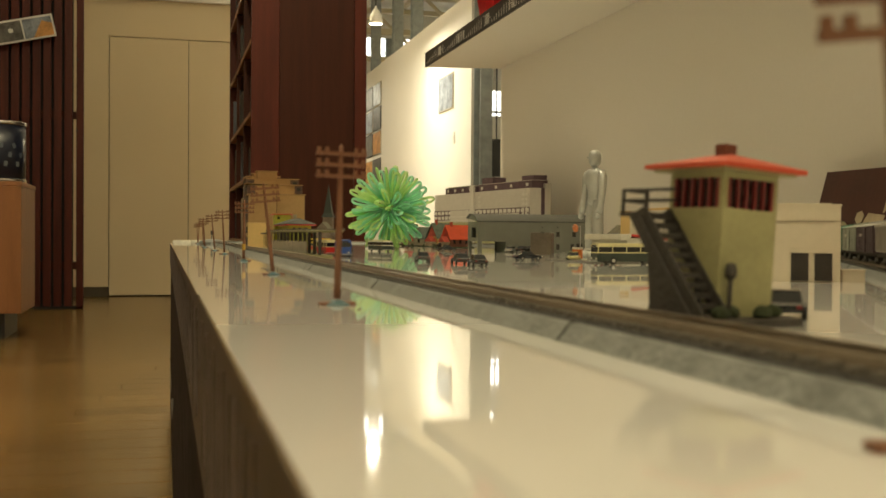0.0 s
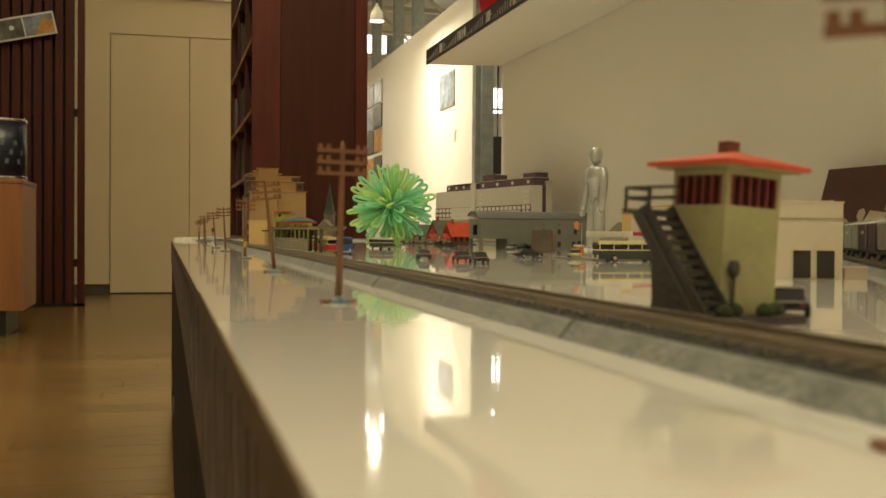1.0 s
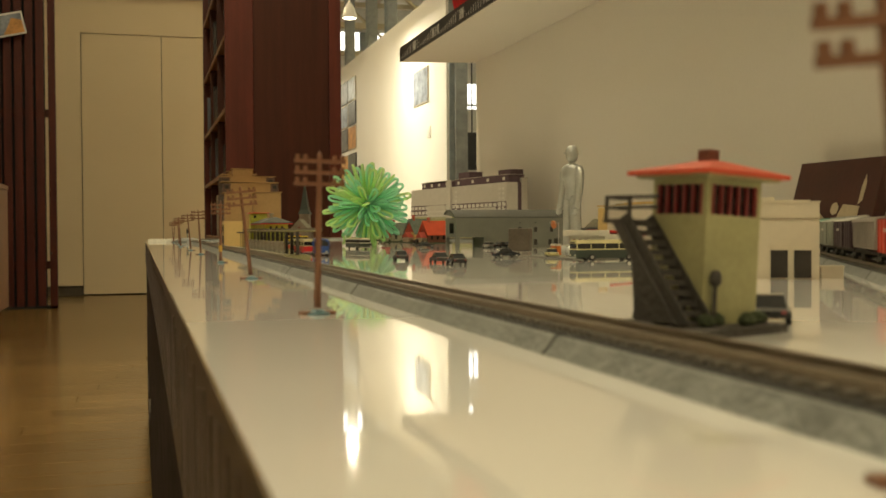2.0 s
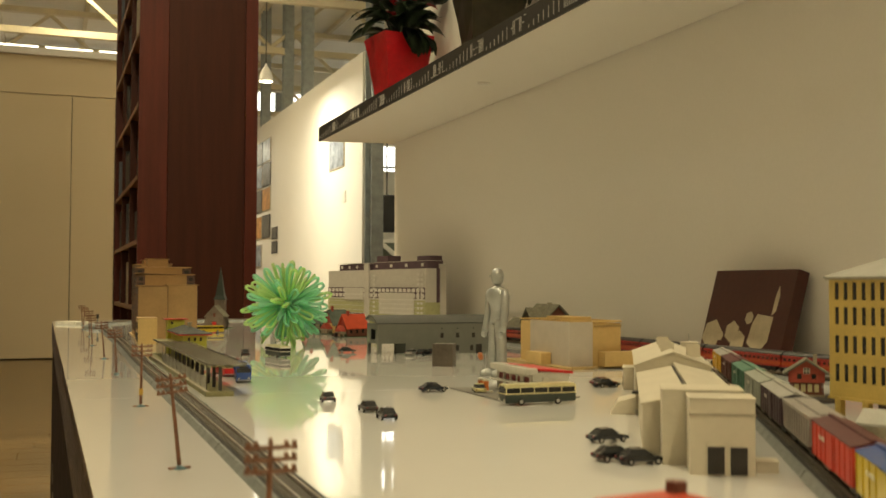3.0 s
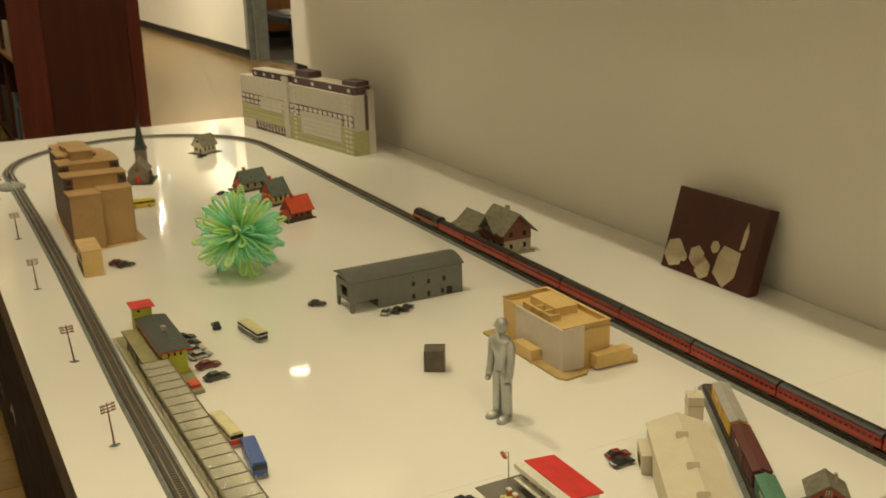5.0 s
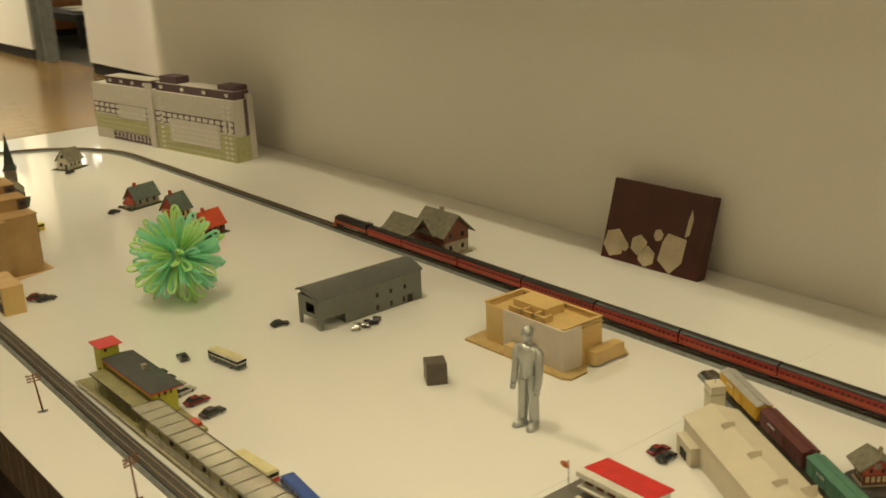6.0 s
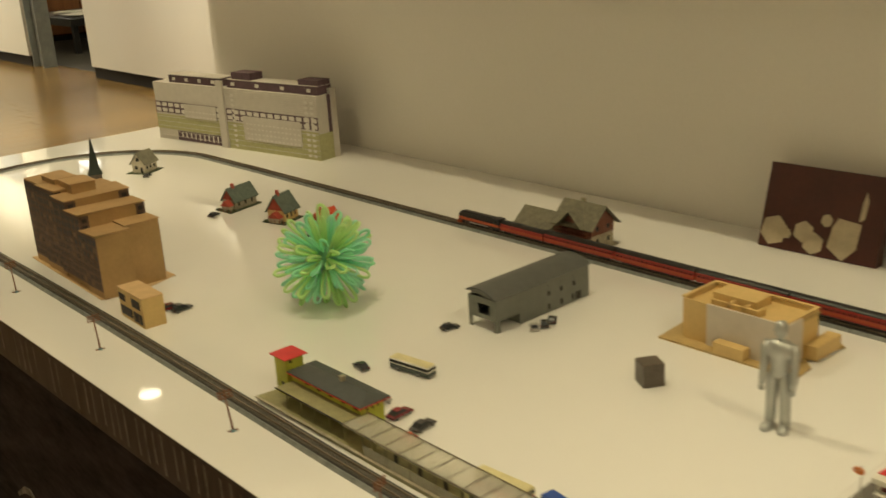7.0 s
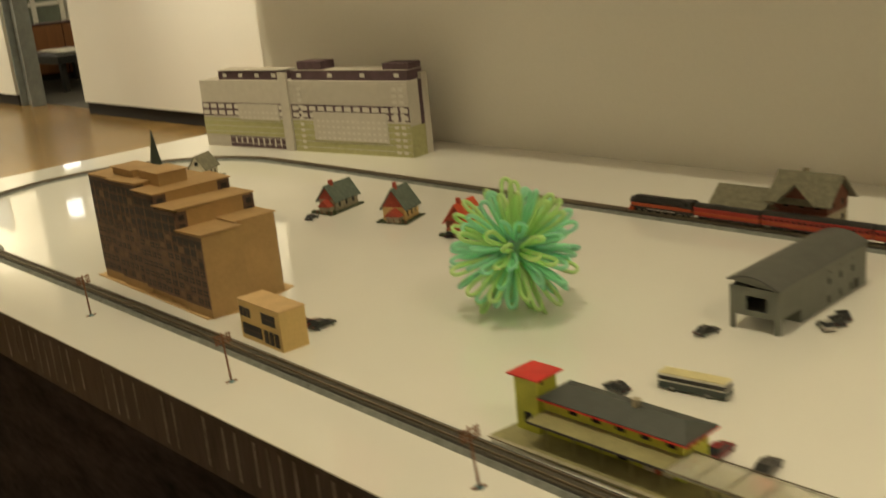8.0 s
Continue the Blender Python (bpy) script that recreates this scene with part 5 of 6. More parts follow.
part("roof_box", boxes((0.004, 0.070, -HD + 0.008, -0.014, HH2 + 0.0212, HH2 + 0.0335)), M["hosppurple"], hosp)
part("roof_box", boxes((0.236, 0.306, -HD + 0.008, -0.012, HH2 + 0.0212, HH2 + 0.0385)), M["hosppurple"], hosp)
part("end_pillar", boxes((-0.002, 0.006, -HD - 0.001, -HD * 0.72, 0, HH2 + 0.012)), M["hospwhite"], hosp)

# ---- chalet at the back ----
ch = thing("chalet", "stone and timber model chalet with grey shingle roofs", "model building", on_table(0, 0, 0))
part("base", prism([(0.806, 1.60), (0.878, 1.60), (0.880, 1.70), (0.872, 1.79), (0.800, 1.79)], 0, 0.003, "z"), M["stone"], ch)
shell(ch, 0.818, 0.873, 1.606, 1.682, 0.023, M["stone"], {"-y": rows(0.014, 0.042, 2, 0.007, (0.007,), 0.009), "-x": rows(0.014, 0.060, 3, 0.008, (0.006,), 0.010)}, z=0.003)
shell(ch, 0.8175, 0.8735, 1.6055, 1.6825, 0.020, M["timber"], {"-y": rows(0.014, 0.042, 2, 0.008, (0.006,), 0.009), "-x": rows(0.014, 0.060, 3, 0.008, (0.006,), 0.009)}, z=0.026)
gable_ends("gable_wall", M["timber"], ch, 0.8175, 0.8735, 1.6055, 1.6825, 0.046, 0.072, "y")
part("roof", gable(0.8175, 0.8735, 1.6055, 1.6825, 0.046, 0.073, "y", 0.009, 0.0022), M["roofgrey"], ch, "steep grey shingle roof")
part("cross_gable", gable(0.806, 0.846, 1.622, 1.664, 0.046, 0.067, "x", 0.006, 0.002), M["roofgrey"], ch)
gable_ends("gable_wall", M["timber"], ch, 0.812, 0.846, 1.622, 1.664, 0.046, 0.066, "x")
part("balcony", boxes((0.808, 0.818, 1.606, 1.682, 0.0245, 0.0262)), M["timber"], ch)
for k in range(16):
    part("baluster", boxes((0.8082, 0.8090, 1.607 + 0.0049 * k, 1.6082 + 0.0049 * k, 0.0262, 0.0325)), M["timber"], ch)
part("balcony_rail", boxes((0.8078, 0.8094, 1.606, 1.682, 0.0325, 0.0337)), M["timber"], ch)
shell(ch, 0.815, 0.866, 1.6835, 1.782, 0.022, M["timber"], {"-x": rows(0.02, 0.08, 4, 0.008, (0.006,), 0.010)}, z=0.003)
part("wing_roof", gable(0.815, 0.866, 1.6835, 1.776, 0.025, 0.046, "y", 0.008, 0.002), M["roofgrey"], ch)
part("porch_roof", prism([(0.798, 0.0235), (0.819, 0.0300), (0.819, 0.0318), (0.798, 0.0253)], 1.690, 1.776, "y"), M["roofgrey"], ch)
for k in range(4):
    part("porch_post", boxes((0.7995, 0.8008, 1.692 + 0.026 * k, 1.6933 + 0.026 * k, 0.003, 0.0240)), M["timber"], ch)
part("chimney", boxes((0.852, 0.858, 1.652, 1.660, 0.060, 0.078), bevel=0.0005), M["stone"], ch)

# ---- church ----
cu = thing("church", "small stone model church with tall dark green spire", "model building", on_table(0.389, 2.601, -21))
part("base", boxes((-0.032, 0.034, -0.046, 0.047, 0, 0.002)), M["moss"], cu)
shell(cu, -0.022, 0.022, -0.038, 0.020, 0.030, M["churchwall"], {"-x": rows(0.010, 0.048, 3, 0.005, (0.008,), 0.013), "+x": rows(0.010, 0.048, 3, 0.005, (0.008,), 0.013)}, z=0.002)
gable_ends("nave_gable", M["churchwall"], cu, -0.022, 0.022, -0.038, 0.020, 0.032, 0.056, "y")
part("nave_roof", gable(-0.022, 0.022, -0.038, 0.020, 0.032, 0.056, "y", 0.003), M["roofgrey"], cu)
part("door", boxes((-0.0048, 0.0048, -0.0392, -0.0380, 0.002, 0.017), bevel=0.0003), M["brightred"], cu, "red front door")
part("door_frame", boxes((-0.0064, -0.0050, -0.0396, -0.0380, 0.002, 0.0184), (0.0050, 0.0064, -0.0396, -0.0380, 0.002, 0.0184), (-0.0050, 0.0050, -0.0396, -0.0380, 0.0172, 0.0184)), M["timber"], cu)
part("gable_window", boxes((-0.003, 0.003, -0.0388, -0.0380, 0.030, 0.039), bevel=0.0003), M["timber"], cu)
shell(cu, -0.0125, 0.0125, 0.0204, 0.0430, 0.070, M["churchwall"], {"-x": [(0.008, 0.014, 0.048, 0.060)], "+x": [(0.008, 0.014, 0.048, 0.060)]}, z=0.002, glass=M["timber"])
sp = lathe([(0.0215, 0.072), (0.0150, 0.083), (0.0090, 0.112), (0, 0.158)], 4, m=pose(0, 0.0316, 0, 0, 0, 45))
part("spire", sp, M["spire"], cu, "tall pointed dark green spire")
for s in (-1, 1):
    for y in (-0.034, 0.012):
        part("buttress", boxes((s * 0.0238 - 0.0017, s * 0.0238 + 0.0017, y, y + 0.004, 0.002, 0.022)), M["churchwall"], cu)
part("side_porch", boxes((-0.0305, -0.0222, -0.016, 0.000, 0.002, 0.014), bevel=0.0006), M["churchwall"], cu)

# ---- small houses ----
wh = thing("white_cottage", "cream white model cottage with dark gable roof", "model house", on_table(0.615, 2.855, 28), "small model houses")
part("base", boxes((-0.034, 0.034, -0.030, 0.030, 0, 0.0015)), M["moss"], wh)
shell(wh, -0.024, 0.024, -0.018, 0.018, 0.025, M["housewhite"], {"-y": rows(0.010, 0.038, 3, 0.006, (0.007,), 0.009), "-x": [(0.006, 0.013, 0.0, 0.013), (0.020, 0.029, 0.008, 0.016)]}, z=0.0015)
gable_ends("gable_wall", M["housewhite"], wh, -0.024, 0.024, -0.018, 0.018, 0.0265, 0.049, "x")
part("roof", gable(-0.024, 0.024, -0.018, 0.018, 0.0265, 0.049, "x", 0.0045), M["roofgrey"], wh, "dark grey gable roof")
part("gable_window", boxes((-0.0250, -0.0238, -0.004, 0.004, 0.030, 0.038)), M["glassdark"], wh)


def cottage(x, y, turn, roof, wall, front, label, L=0.056, W=0.034, h=0.020, ridge=0.044):
    c = thing("cottage", label, "model house", on_table(x, y, turn), "small model houses")
    part("base", prism([(-L * 0.85, -W * 0.75), (L * 0.62, -W * 0.72), (L * 0.64, W * 0.7), (-L * 0.72, W * 0.72)], 0, 0.002, "z"), M["moss"], c)
    shell(c, -L / 2, L / 2, -W / 2, W / 2, h, M[wall], {"-y": rows(L * 0.2, L * 0.8, 3, 0.006, (0.006,), 0.009), "-x": [(W * 0.22, W * 0.42, 0.006, 0.014), (W * 0.6, W * 0.78, 0, 0.013)]}, z=0.002)
    gable_ends("gable_wall", M[front], c, -L / 2, L / 2, -W / 2, W / 2, h + 0.002, ridge, "x")
    part("roof", gable(-L / 2, L / 2, -W / 2, W / 2, h + 0.002, ridge, "x", 0.004, 0.002), M[roof], c)
    part("porch", boxes((-L / 2 - 0.014, -L / 2 - 0.0004, -W * 0.42, W * 0.20, 0.002, 0.012), bevel=0.0006), M["stone"], c)
    part("porch_roof", prism([(-W * 0.48, 0.012), (W * 0.26, 0.012), (-W * 0.11, 0.024)], -L / 2 - 0.016, -L / 2 - 0.001, "x"), M[front], c)
    part("chimney", boxes((-L * 0.32, -L * 0.22, -0.003, 0.003, ridge * 0.8, ridge * 1.20), bevel=0.0005), M["brickred"], c)
    for k in range(4):
        part("fence_post", boxes((-L * 0.83, -L * 0.81, -W * 0.7 + 0.010 * k, -W * 0.7 + 0.0015 + 0.010 * k, 0.002, 0.008)), M["timber"], c)
    rnd = random.Random(round(x * 1000))
    for k in range(6):
        part("shrub", lathe([(0.0018, 0), (0.0034, 0.0012), (0.0028, 0.0036), (0.001, 0.0050), (0, 0.0052)], 7, m=pose(rnd.uniform(-L * 0.8, -L * 0.55), rnd.uniform(-W * 0.6, W * 0.6), 0.0015)), M["moss"], c)


cottage(0.592, 2.372, 14, "roofgreen", "stone", "brickred", "model cottage with red gable and grey-green roof", 0.062)
cottage(0.596, 2.214, 20, "roofgreen", "tan", "brickred", "tan-walled model cottage with steep grey-green roof", 0.044, 0.040, 0.022, 0.052)
cottage(0.592, 2.062, 14, "signalred", "timber", "brickred", "red-roofed timber model cottage beside the ball", 0.048, 0.036, 0.020, 0.046)

# ---- cream paper works along the siding ----
PA = math.degrees(math.atan2(0.862, 0.507))
works = thing("paper_works", "long cream paper model works with folded roofs", "model building", on_table(0.3275, 0.4080, PA - 90))
# local y runs along the siding, local x across towards it


def fold(name, x0, x1, y0, y1, h, ridge=None, axis="y", label=""):
    b = part(name, boxes((x0, x1, y0, y1, 0, h)), M["paperwhite"], works, label)
    if ridge:
        part("roof", gable(x0, x1, y0, y1, h, ridge, axis, 0.0015, 0.0012), M["paperwhite"], b)
        gable_ends("gable_wall", M["paperwhite"], b, x0, x1, y0, y1, h, ridge - 0.0006, axis, 0.0012)
    else:
        part("lid", boxes((x0 - 0.0006, x1 + 0.0006, y0 - 0.0006, y1 + 0.0006, h, h + 0.0008)), M["paperwhite"], b)
    return b


porch = fold("porch_block", -0.004, 0.032, -0.012, 0.018, 0.0425)
for px in (0.006, 0.0185):
    part("doorway", boxes((px, px + 0.0092, -0.0128, -0.0118, 0.0006, 0.0160)), M["paperdark"], porch, "dark doorway")
    part("door_flap", boxes((px - 0.0006, px + 0.0098, -0.0134, -0.0119, 0.0161, 0.0180)), M["paperwhite"], porch)
part("seam", boxes((-0.0046, 0.0326, -0.0128, -0.0120, 0.0335, 0.0341)), M["stone"], porch)
fold("middle_block", -0.018, 0.029, 0.0195, 0.056, 0.0440)
hall1 = part("shed_hall", prism([(-0.029, 0), (-0.0008, 0), (-0.0008, 0.0370), (-0.029, 0.0310)], 0.058, 0.308, "y"), M["paperwhite"], works)
part("roof", prism([(-0.0305, 0.0310), (-0.0008, 0.0373), (-0.0008, 0.0383), (-0.0305, 0.0320)], 0.0568, 0.3085, "y"), M["paperwhite"], hall1)
hall2 = part("shed_hall", prism([(0.0010, 0), (0.034, 0), (0.034, 0.0325), (0.0010, 0.0400)], 0.058, 0.308, "y"), M["paperwhite"], works)
part("roof", prism([(0.0008, 0.0404), (0.0355, 0.0322), (0.0355, 0.0332), (0.0008, 0.0414)], 0.0568, 0.3085, "y"), M["paperwhite"], hall2)
part("slot", boxes((-0.0007, 0.0009, 0.100, 0.296, 0.028, 0.0392)), M["paperdark"], works, "dark slot between the roofs")
long_hall = fold("long_hall", -0.031, 0.033, 0.3095, 0.535, 0.0375, 0.0490)
for yy, xx in ((0.478, -0.008), (0.412, -0.008), (0.355, -0.008), (0.338, 0.014)):
    part("roof_vent", prism([(yy, 0.0440), (yy + 0.016, 0.0440), (yy + 0.002, 0.0555)], xx, xx + 0.012, "x"), M["paperwhite"], long_hall)
part("annex", prism([(-0.052, 0), (-0.0315, 0), (-0.0315, 0.0145), (-0.046, 0.0105)], 0.268, 0.306, "y"), M["paperwhite"], works)
part("loading_door", boxes((-0.0345, -0.0292, 0.214, 0.228, 0.0225, 0.0240)), M["paperdark"], works)
fold("side_gate", -0.042, -0.0312, 0.488, 0.528, 0.022)
part("gate_opening", boxes((-0.0426, -0.0418, 0.499, 0.517, 0.002, 0.013)), M["paperdark"], works)
twr = fold("corner_tower", 0.022, 0.040, 0.585, 0.605, 0.044)
part("tower_line", boxes((0.0212, 0.0408, 0.5842, 0.6058, 0.0335, 0.0343)), M["stone"], twr)
part("mast", tube([(0.031, 0.595, 0.0448), (0.031, 0.595, 0.054)], 0.0004, 6), M["hub"], works)
fold("low_block", 0.034, 0.046, 0.000, 0.014, 0.006)

# ---- freight cars on the siding ----


def freight_car(k, paint, roof, label, style="box"):
    c0 = Vector((0.6925, 0.8880)) - SD * 0.1113 * k
    f = thing("freight_car", label, "model train", pose(c0.x, c0.y, T + 0.0075, 0, 0, 59.5), "freight cars on the siding")
    L, W = 0.0520, 0.0098
    part("frame", boxes((-L, L, -W * 0.8, W * 0.8, 0.0052, 0.0072)), M["soot"], f)
    if style == "box":
        part("body", boxes((-L, L, -W, W, 0.0072, 0.0255), bevel=0.0005), M[paint], f)
        part("roof", prism([(-W - 0.0004, 0.0252), (0, 0.0276), (W + 0.0004, 0.0252), (W + 0.0004, 0.0258), (0, 0.0284), (-W - 0.0004, 0.0258)], -L - 0.0003, L + 0.0003, "x"), M[roof], f)
        part("roof_walk", boxes((-L, L, -0.0014, 0.0014, 0.0284, 0.0292)), M[roof], f)
        for s in (-1, 1):
            part("sliding_door", boxes((-0.0075, 0.0075, s * W - 0.0006, s * W + 0.0006, 0.0076, 0.0246)), M[paint], f)
            for q in range(9):
                u = -L + 0.003 + (2 * L - 0.006) * q / 8
                if abs(u) > 0.008:
                    part("rib", boxes((u - 0.0004, u + 0.0004, s * W - 0.0003, s * W + 0.0005, 0.0076, 0.0250)), M[paint], f)
            part("lettering", boxes((0.014, 0.030, s * (W + 0.0002) - 0.0002, s * (W + 0.0002) + 0.0002, 0.0185, 0.0205)), M["lamp"], f)
    else:
        part("body", prism([(-L, 0.0245), (-L * 0.86, 0.0085), (L * 0.86, 0.0085), (L, 0.0245)], -W, W, "y"), M[paint], f)
        part("top_frame", boxes((-L, L, -W - 0.0004, W + 0.0004, 0.0240, 0.0262), bevel=0.0004), M[paint], f)
        part("hatch", boxes((-L * 0.9, L * 0.9, -0.0035, 0.0035, 0.0262, 0.0272)), M[roof], f)
        for s in (-1, 1):
            for q in range(11):
                u = -L * 0.84 + 1.68 * L * q / 10
                part("rib", boxes((u - 0.0004, u + 0.0004, s * W - 0.0003, s * W + 0.0006, 0.0095, 0.0242)), M[paint], f)
    for u in (-L * 0.66, L * 0.66):
        truck = part("truck", boxes((u - 0.0085, u + 0.0085, -0.0056, -0.0044, 0.0018, 0.0044), (u - 0.0085, u + 0.0085, 0.0044, 0.0056, 0.0018, 0.0044), (u - 0.0015, u + 0.0015, -0.0044, 0.0044, 0.0022, 0.0052)), M["black"], f)
        for w in (-0.0055, 0.0055):
            for s in (-1, 1):
                part("wheel", lathe([(0.0024, -0.0007), (0.0027, 0), (0.0024, 0.0007)], 12, m=pose(u + w, s * 0.0045, 0.0027, 90, 0, 0)), M["soot"], truck)
    for s in (-1, 1):
        part("coupler", boxes((s * L, s * (L + 0.0036), -0.0010, 0.0010, 0.0038, 0.0056)) if s > 0 else boxes((-L - 0.0036, -L, -0.0010, 0.0010, 0.0038, 0.0056)), M["black"], f)


FREIGHT = [("boxyellow", "boxroof", "yellow model boxcar with silver roof", "box"), ("boxmaroon", "boxmaroon", "plain maroon model boxcar", "box"), ("boxgreen", "boxgreen", "ribbed green model boxcar", "box"),
           ("boxgrey", "boxgrey", "pale grey-green model boxcar", "box"), ("boxviolet", "boxroof", "dark violet model boxcar with silver roof", "box"), ("boxsilver", "boxsilver", "silver-grey ribbed model hopper car", "hop"),
           ("boxred", "boxmaroon", "red-orange model boxcar with silver roof", "box"), ("busyellow", "busblue", "yellow and blue model boxcar", "box")]
for k, f in enumerate(FREIGHT):
    freight_car(k, *f)

# ---- passenger train on the rear straight ----
NOSE = 1.90


def steam_engine(y):
    e = thing("steam_engine", "black, orange and red streamlined model steam engine", "model train", pose(BX, y - 0.056, T + 0.0075, 0, 0, 90), "passenger train")
    L = 0.055
    part("boiler", tube([(-L + 0.012, 0, 0.0150), (L - 0.006, 0, 0.0150), (L - 0.001, 0, 0.0148)], [0.0080, 0.0080, 0.0062], 18), M["locoblack"], e, smooth=False)
    part("casing", boxes((-L + 0.012, L - 0.010, -0.0048, 0.0048, 0.0205, 0.0248), bevel=0.001), M["locoblack"], e)
    part("smokebox_front", lathe([(0.0062, 0), (0.0060, 0.0012), (0.0030, 0.0026), (0, 0.0030)], 18, m=pose(L - 0.0012, 0, 0.0148, 0, 90, 0)), M["hub"], e, "silver smokebox front", True)
    part("headlight", lathe([(0.0018, 0), (0.0018, 0.0018), (0, 0.0022)], 12, m=pose(L + 0.0008, 0, 0.0178, 0, 90, 0)), M["lamp"], e, smooth=True)
    part("skirt", boxes((-L, L - 0.004, -0.0094, -0.0082, 0.0098, 0.0142), (-L, L - 0.004, 0.0082, 0.0094, 0.0098, 0.0142)), M["locoorange"], e, "orange side skirt")
    part("running_board", boxes((-L, L - 0.004, -0.0097, -0.0093, 0.0086, 0.0106), (-L, L - 0.004, 0.0093, 0.0097, 0.0080, 0.0097)), M["locoblack"], e)
    cabx = -L + 0.0005
    part("cab", boxes((cabx, cabx + 0.016, -0.0090, 0.0090, 0.0085, 0.0245), bevel=0.0006), M["locoblack"], e)
    part("cab_window", boxes((cabx + 0.003, cabx + 0.012, -0.0093, 0.0093, 0.0175, 0.0222)), M["glassdark"], e)
    part("pilot", prism([(L - 0.008, 0.0012), (L + 0.003, 0.0012), (L - 0.002, 0.0090), (L - 0.008, 0.0090)], -0.0078, 0.0078, "y"), M["locoorange"], e)
    part("frame", boxes((-L, L - 0.004, -0.0050, 0.0050, 0.0040, 0.0090)), M["locoblack"], e)
    for u in (-0.022, -0.008, 0.006, 0.020):
        for s in (-1, 1):
            part("driving_wheel", lathe([(0.0052, -0.0008), (0.0058, 0), (0.0052, 0.0008)], 18, m=pose(u, s * 0.0048, 0.0058, 90, 0, 0)), M["locoblack"], e)
    for u in (0.034, 0.044, -0.038, -0.047):
        for s in (-1, 1):
            part("small_wheel", lathe([(0.0026, -0.0008), (0.0030, 0), (0.0026, 0.0008)], 14, m=pose(u, s * 0.0046, 0.0030, 90, 0, 0)), M["locoblack"], e)
    for s in (-1, 1):
        part("side_rod", boxes((-0.024, 0.024, s * 0.0062 - 0.0003, s * 0.0062 + 0.0003, 0.0048, 0.0062)), M["hub"], e)


def coach(y, half, tender=False):
    c = thing("tender" if tender else "coach", "black and orange-red model " + ("tender behind the steam engine" if tender else "passenger coach with black roof"), "model train", pose(BX + 0.001, y, T + 0.0075, 0, 0, 90), "passenger train")
    W = 0.0092
    top = 0.0215 if tender else 0.0232
    part("body", boxes((-half, half, -W, W, 0.0065, top - 0.003), bevel=0.0004), M["locored"], c)
    part("orange_stripe", boxes((-half - 0.0001, half + 0.0001, -W - 0.0003, W + 0.0003, 0.0088, 0.0128)), M["locoorange"], c, "orange stripe")
    part("window_band", boxes((-half + 0.003, half - 0.003, -W - 0.0004, W + 0.0004, 0.0138, 0.0172)), M["locored"], c)
    if not tender:
        n = int(half * 2 / 0.0085)
        for k in range(n):
            u = -half + 0.006 + (2 * half - 0.012) * k / (n - 1)
            for s in (-1, 1):
                part("window", boxes((u - 0.0022, u + 0.0022, s * (W + 0.0005) - 0.0003, s * (W + 0.0005) + 0.0003, 0.0145, 0.0166)), M["glassdark"], c)
    else:
        part("coal", lathe([(0.007, 0), (0.006, 0.002), (0.003, 0.0034), (0, 0.004)], 10, m=pose(half * 0.3, 0, top - 0.001) @ Matrix.Diagonal((3.0, 1, 1, 1))), M["locoblack"], c)
    rp = [(W * math.cos(a) * 1.02, top - 0.0066 + 0.0085 * math.sin(a)) for a in np.linspace(0, math.pi, 11)]
    part("roof", prism(rp, -half, half, "x"), M["locoblack"], c, "black rounded roof")
    part("underframe", boxes((-half + 0.02, half - 0.02, -0.006, 0.006, 0.0030, 0.0064)), M["locoblack"], c)
    for u in (-half * 0.72, half * 0.72):
        truck = part("truck", boxes((u - 0.010, u + 0.010, -0.0058, -0.0046, 0.0016, 0.0048), (u - 0.010, u + 0.010, 0.0046, 0.0058, 0.0016, 0.0048)), M["locoblack"], c)
        for w in (-0.006, 0.006):
            for s in (-1, 1):
                part("wheel", lathe([(0.0024, -0.0006), (0.0028, 0), (0.0024, 0.0006)], 12, m=pose(u + w, s * 0.0045, 0.0028, 90, 0, 0)), M["soot"], truck)
    for s in (-1, 1):
        part("gangway", boxes((s * half - 0.0008, s * half + 0.0008, -0.0045, 0.0045, 0.0066, 0.0195)), M["locoblack"], c)


steam_engine(NOSE)
coach(NOSE - 0.166, 0.0520, True)
yy = NOSE - 0.220
for k in range(12):
    coach(yy - 0.0775, 0.0765)
    yy -= 0.1560

# ---- red signal house and yellow block ----
hut = thing("signal_house", "red upper and timber lower model signal house", "model building", on_table(0.647, 0.699, -38) @ Matrix.Scale(0.80, 4))
part("base", lathe([(0.036, 0), (0.036, 0.004), (0.030, 0.0065)], 20), M["soot"], hut)
part("plinth", boxes((-0.020, 0.020, -0.016, 0.016, 0.0065, 0.0085)), M["stone"], hut)
shell(hut, -0.017, 0.017, -0.014, 0.014, 0.014, M["timber"], {"-y": rows(0.006, 0.028, 4, 0.005, (0.003,), 0.009), "-x": rows(0.006, 0.022, 3, 0.005, (0.003,), 0.009)}, z=0.0085, glass=M["cream"])
shell(hut, -0.020, 0.020, -0.016, 0.016, 0.012, M["brickred"], {"-y": rows(0.012, 0.028, 2, 0.005, (0.004,), 0.006)}, z=0.0225)
gable_ends("gable_wall", M["brickred"], hut, -0.020, 0.020, -0.016, 0.016, 0.0345, 0.0475, "y")
part("roof", gable(-0.020, 0.020, -0.016, 0.016, 0.0345, 0.0478, "y", 0.006, 0.002), M["roofgrey"], hut)
win = part("attic_window", boxes((-0.0036, 0.0036, -0.0168, -0.0158, 0.0325, 0.0395)), M["lamp"], hut, "white-framed attic window")
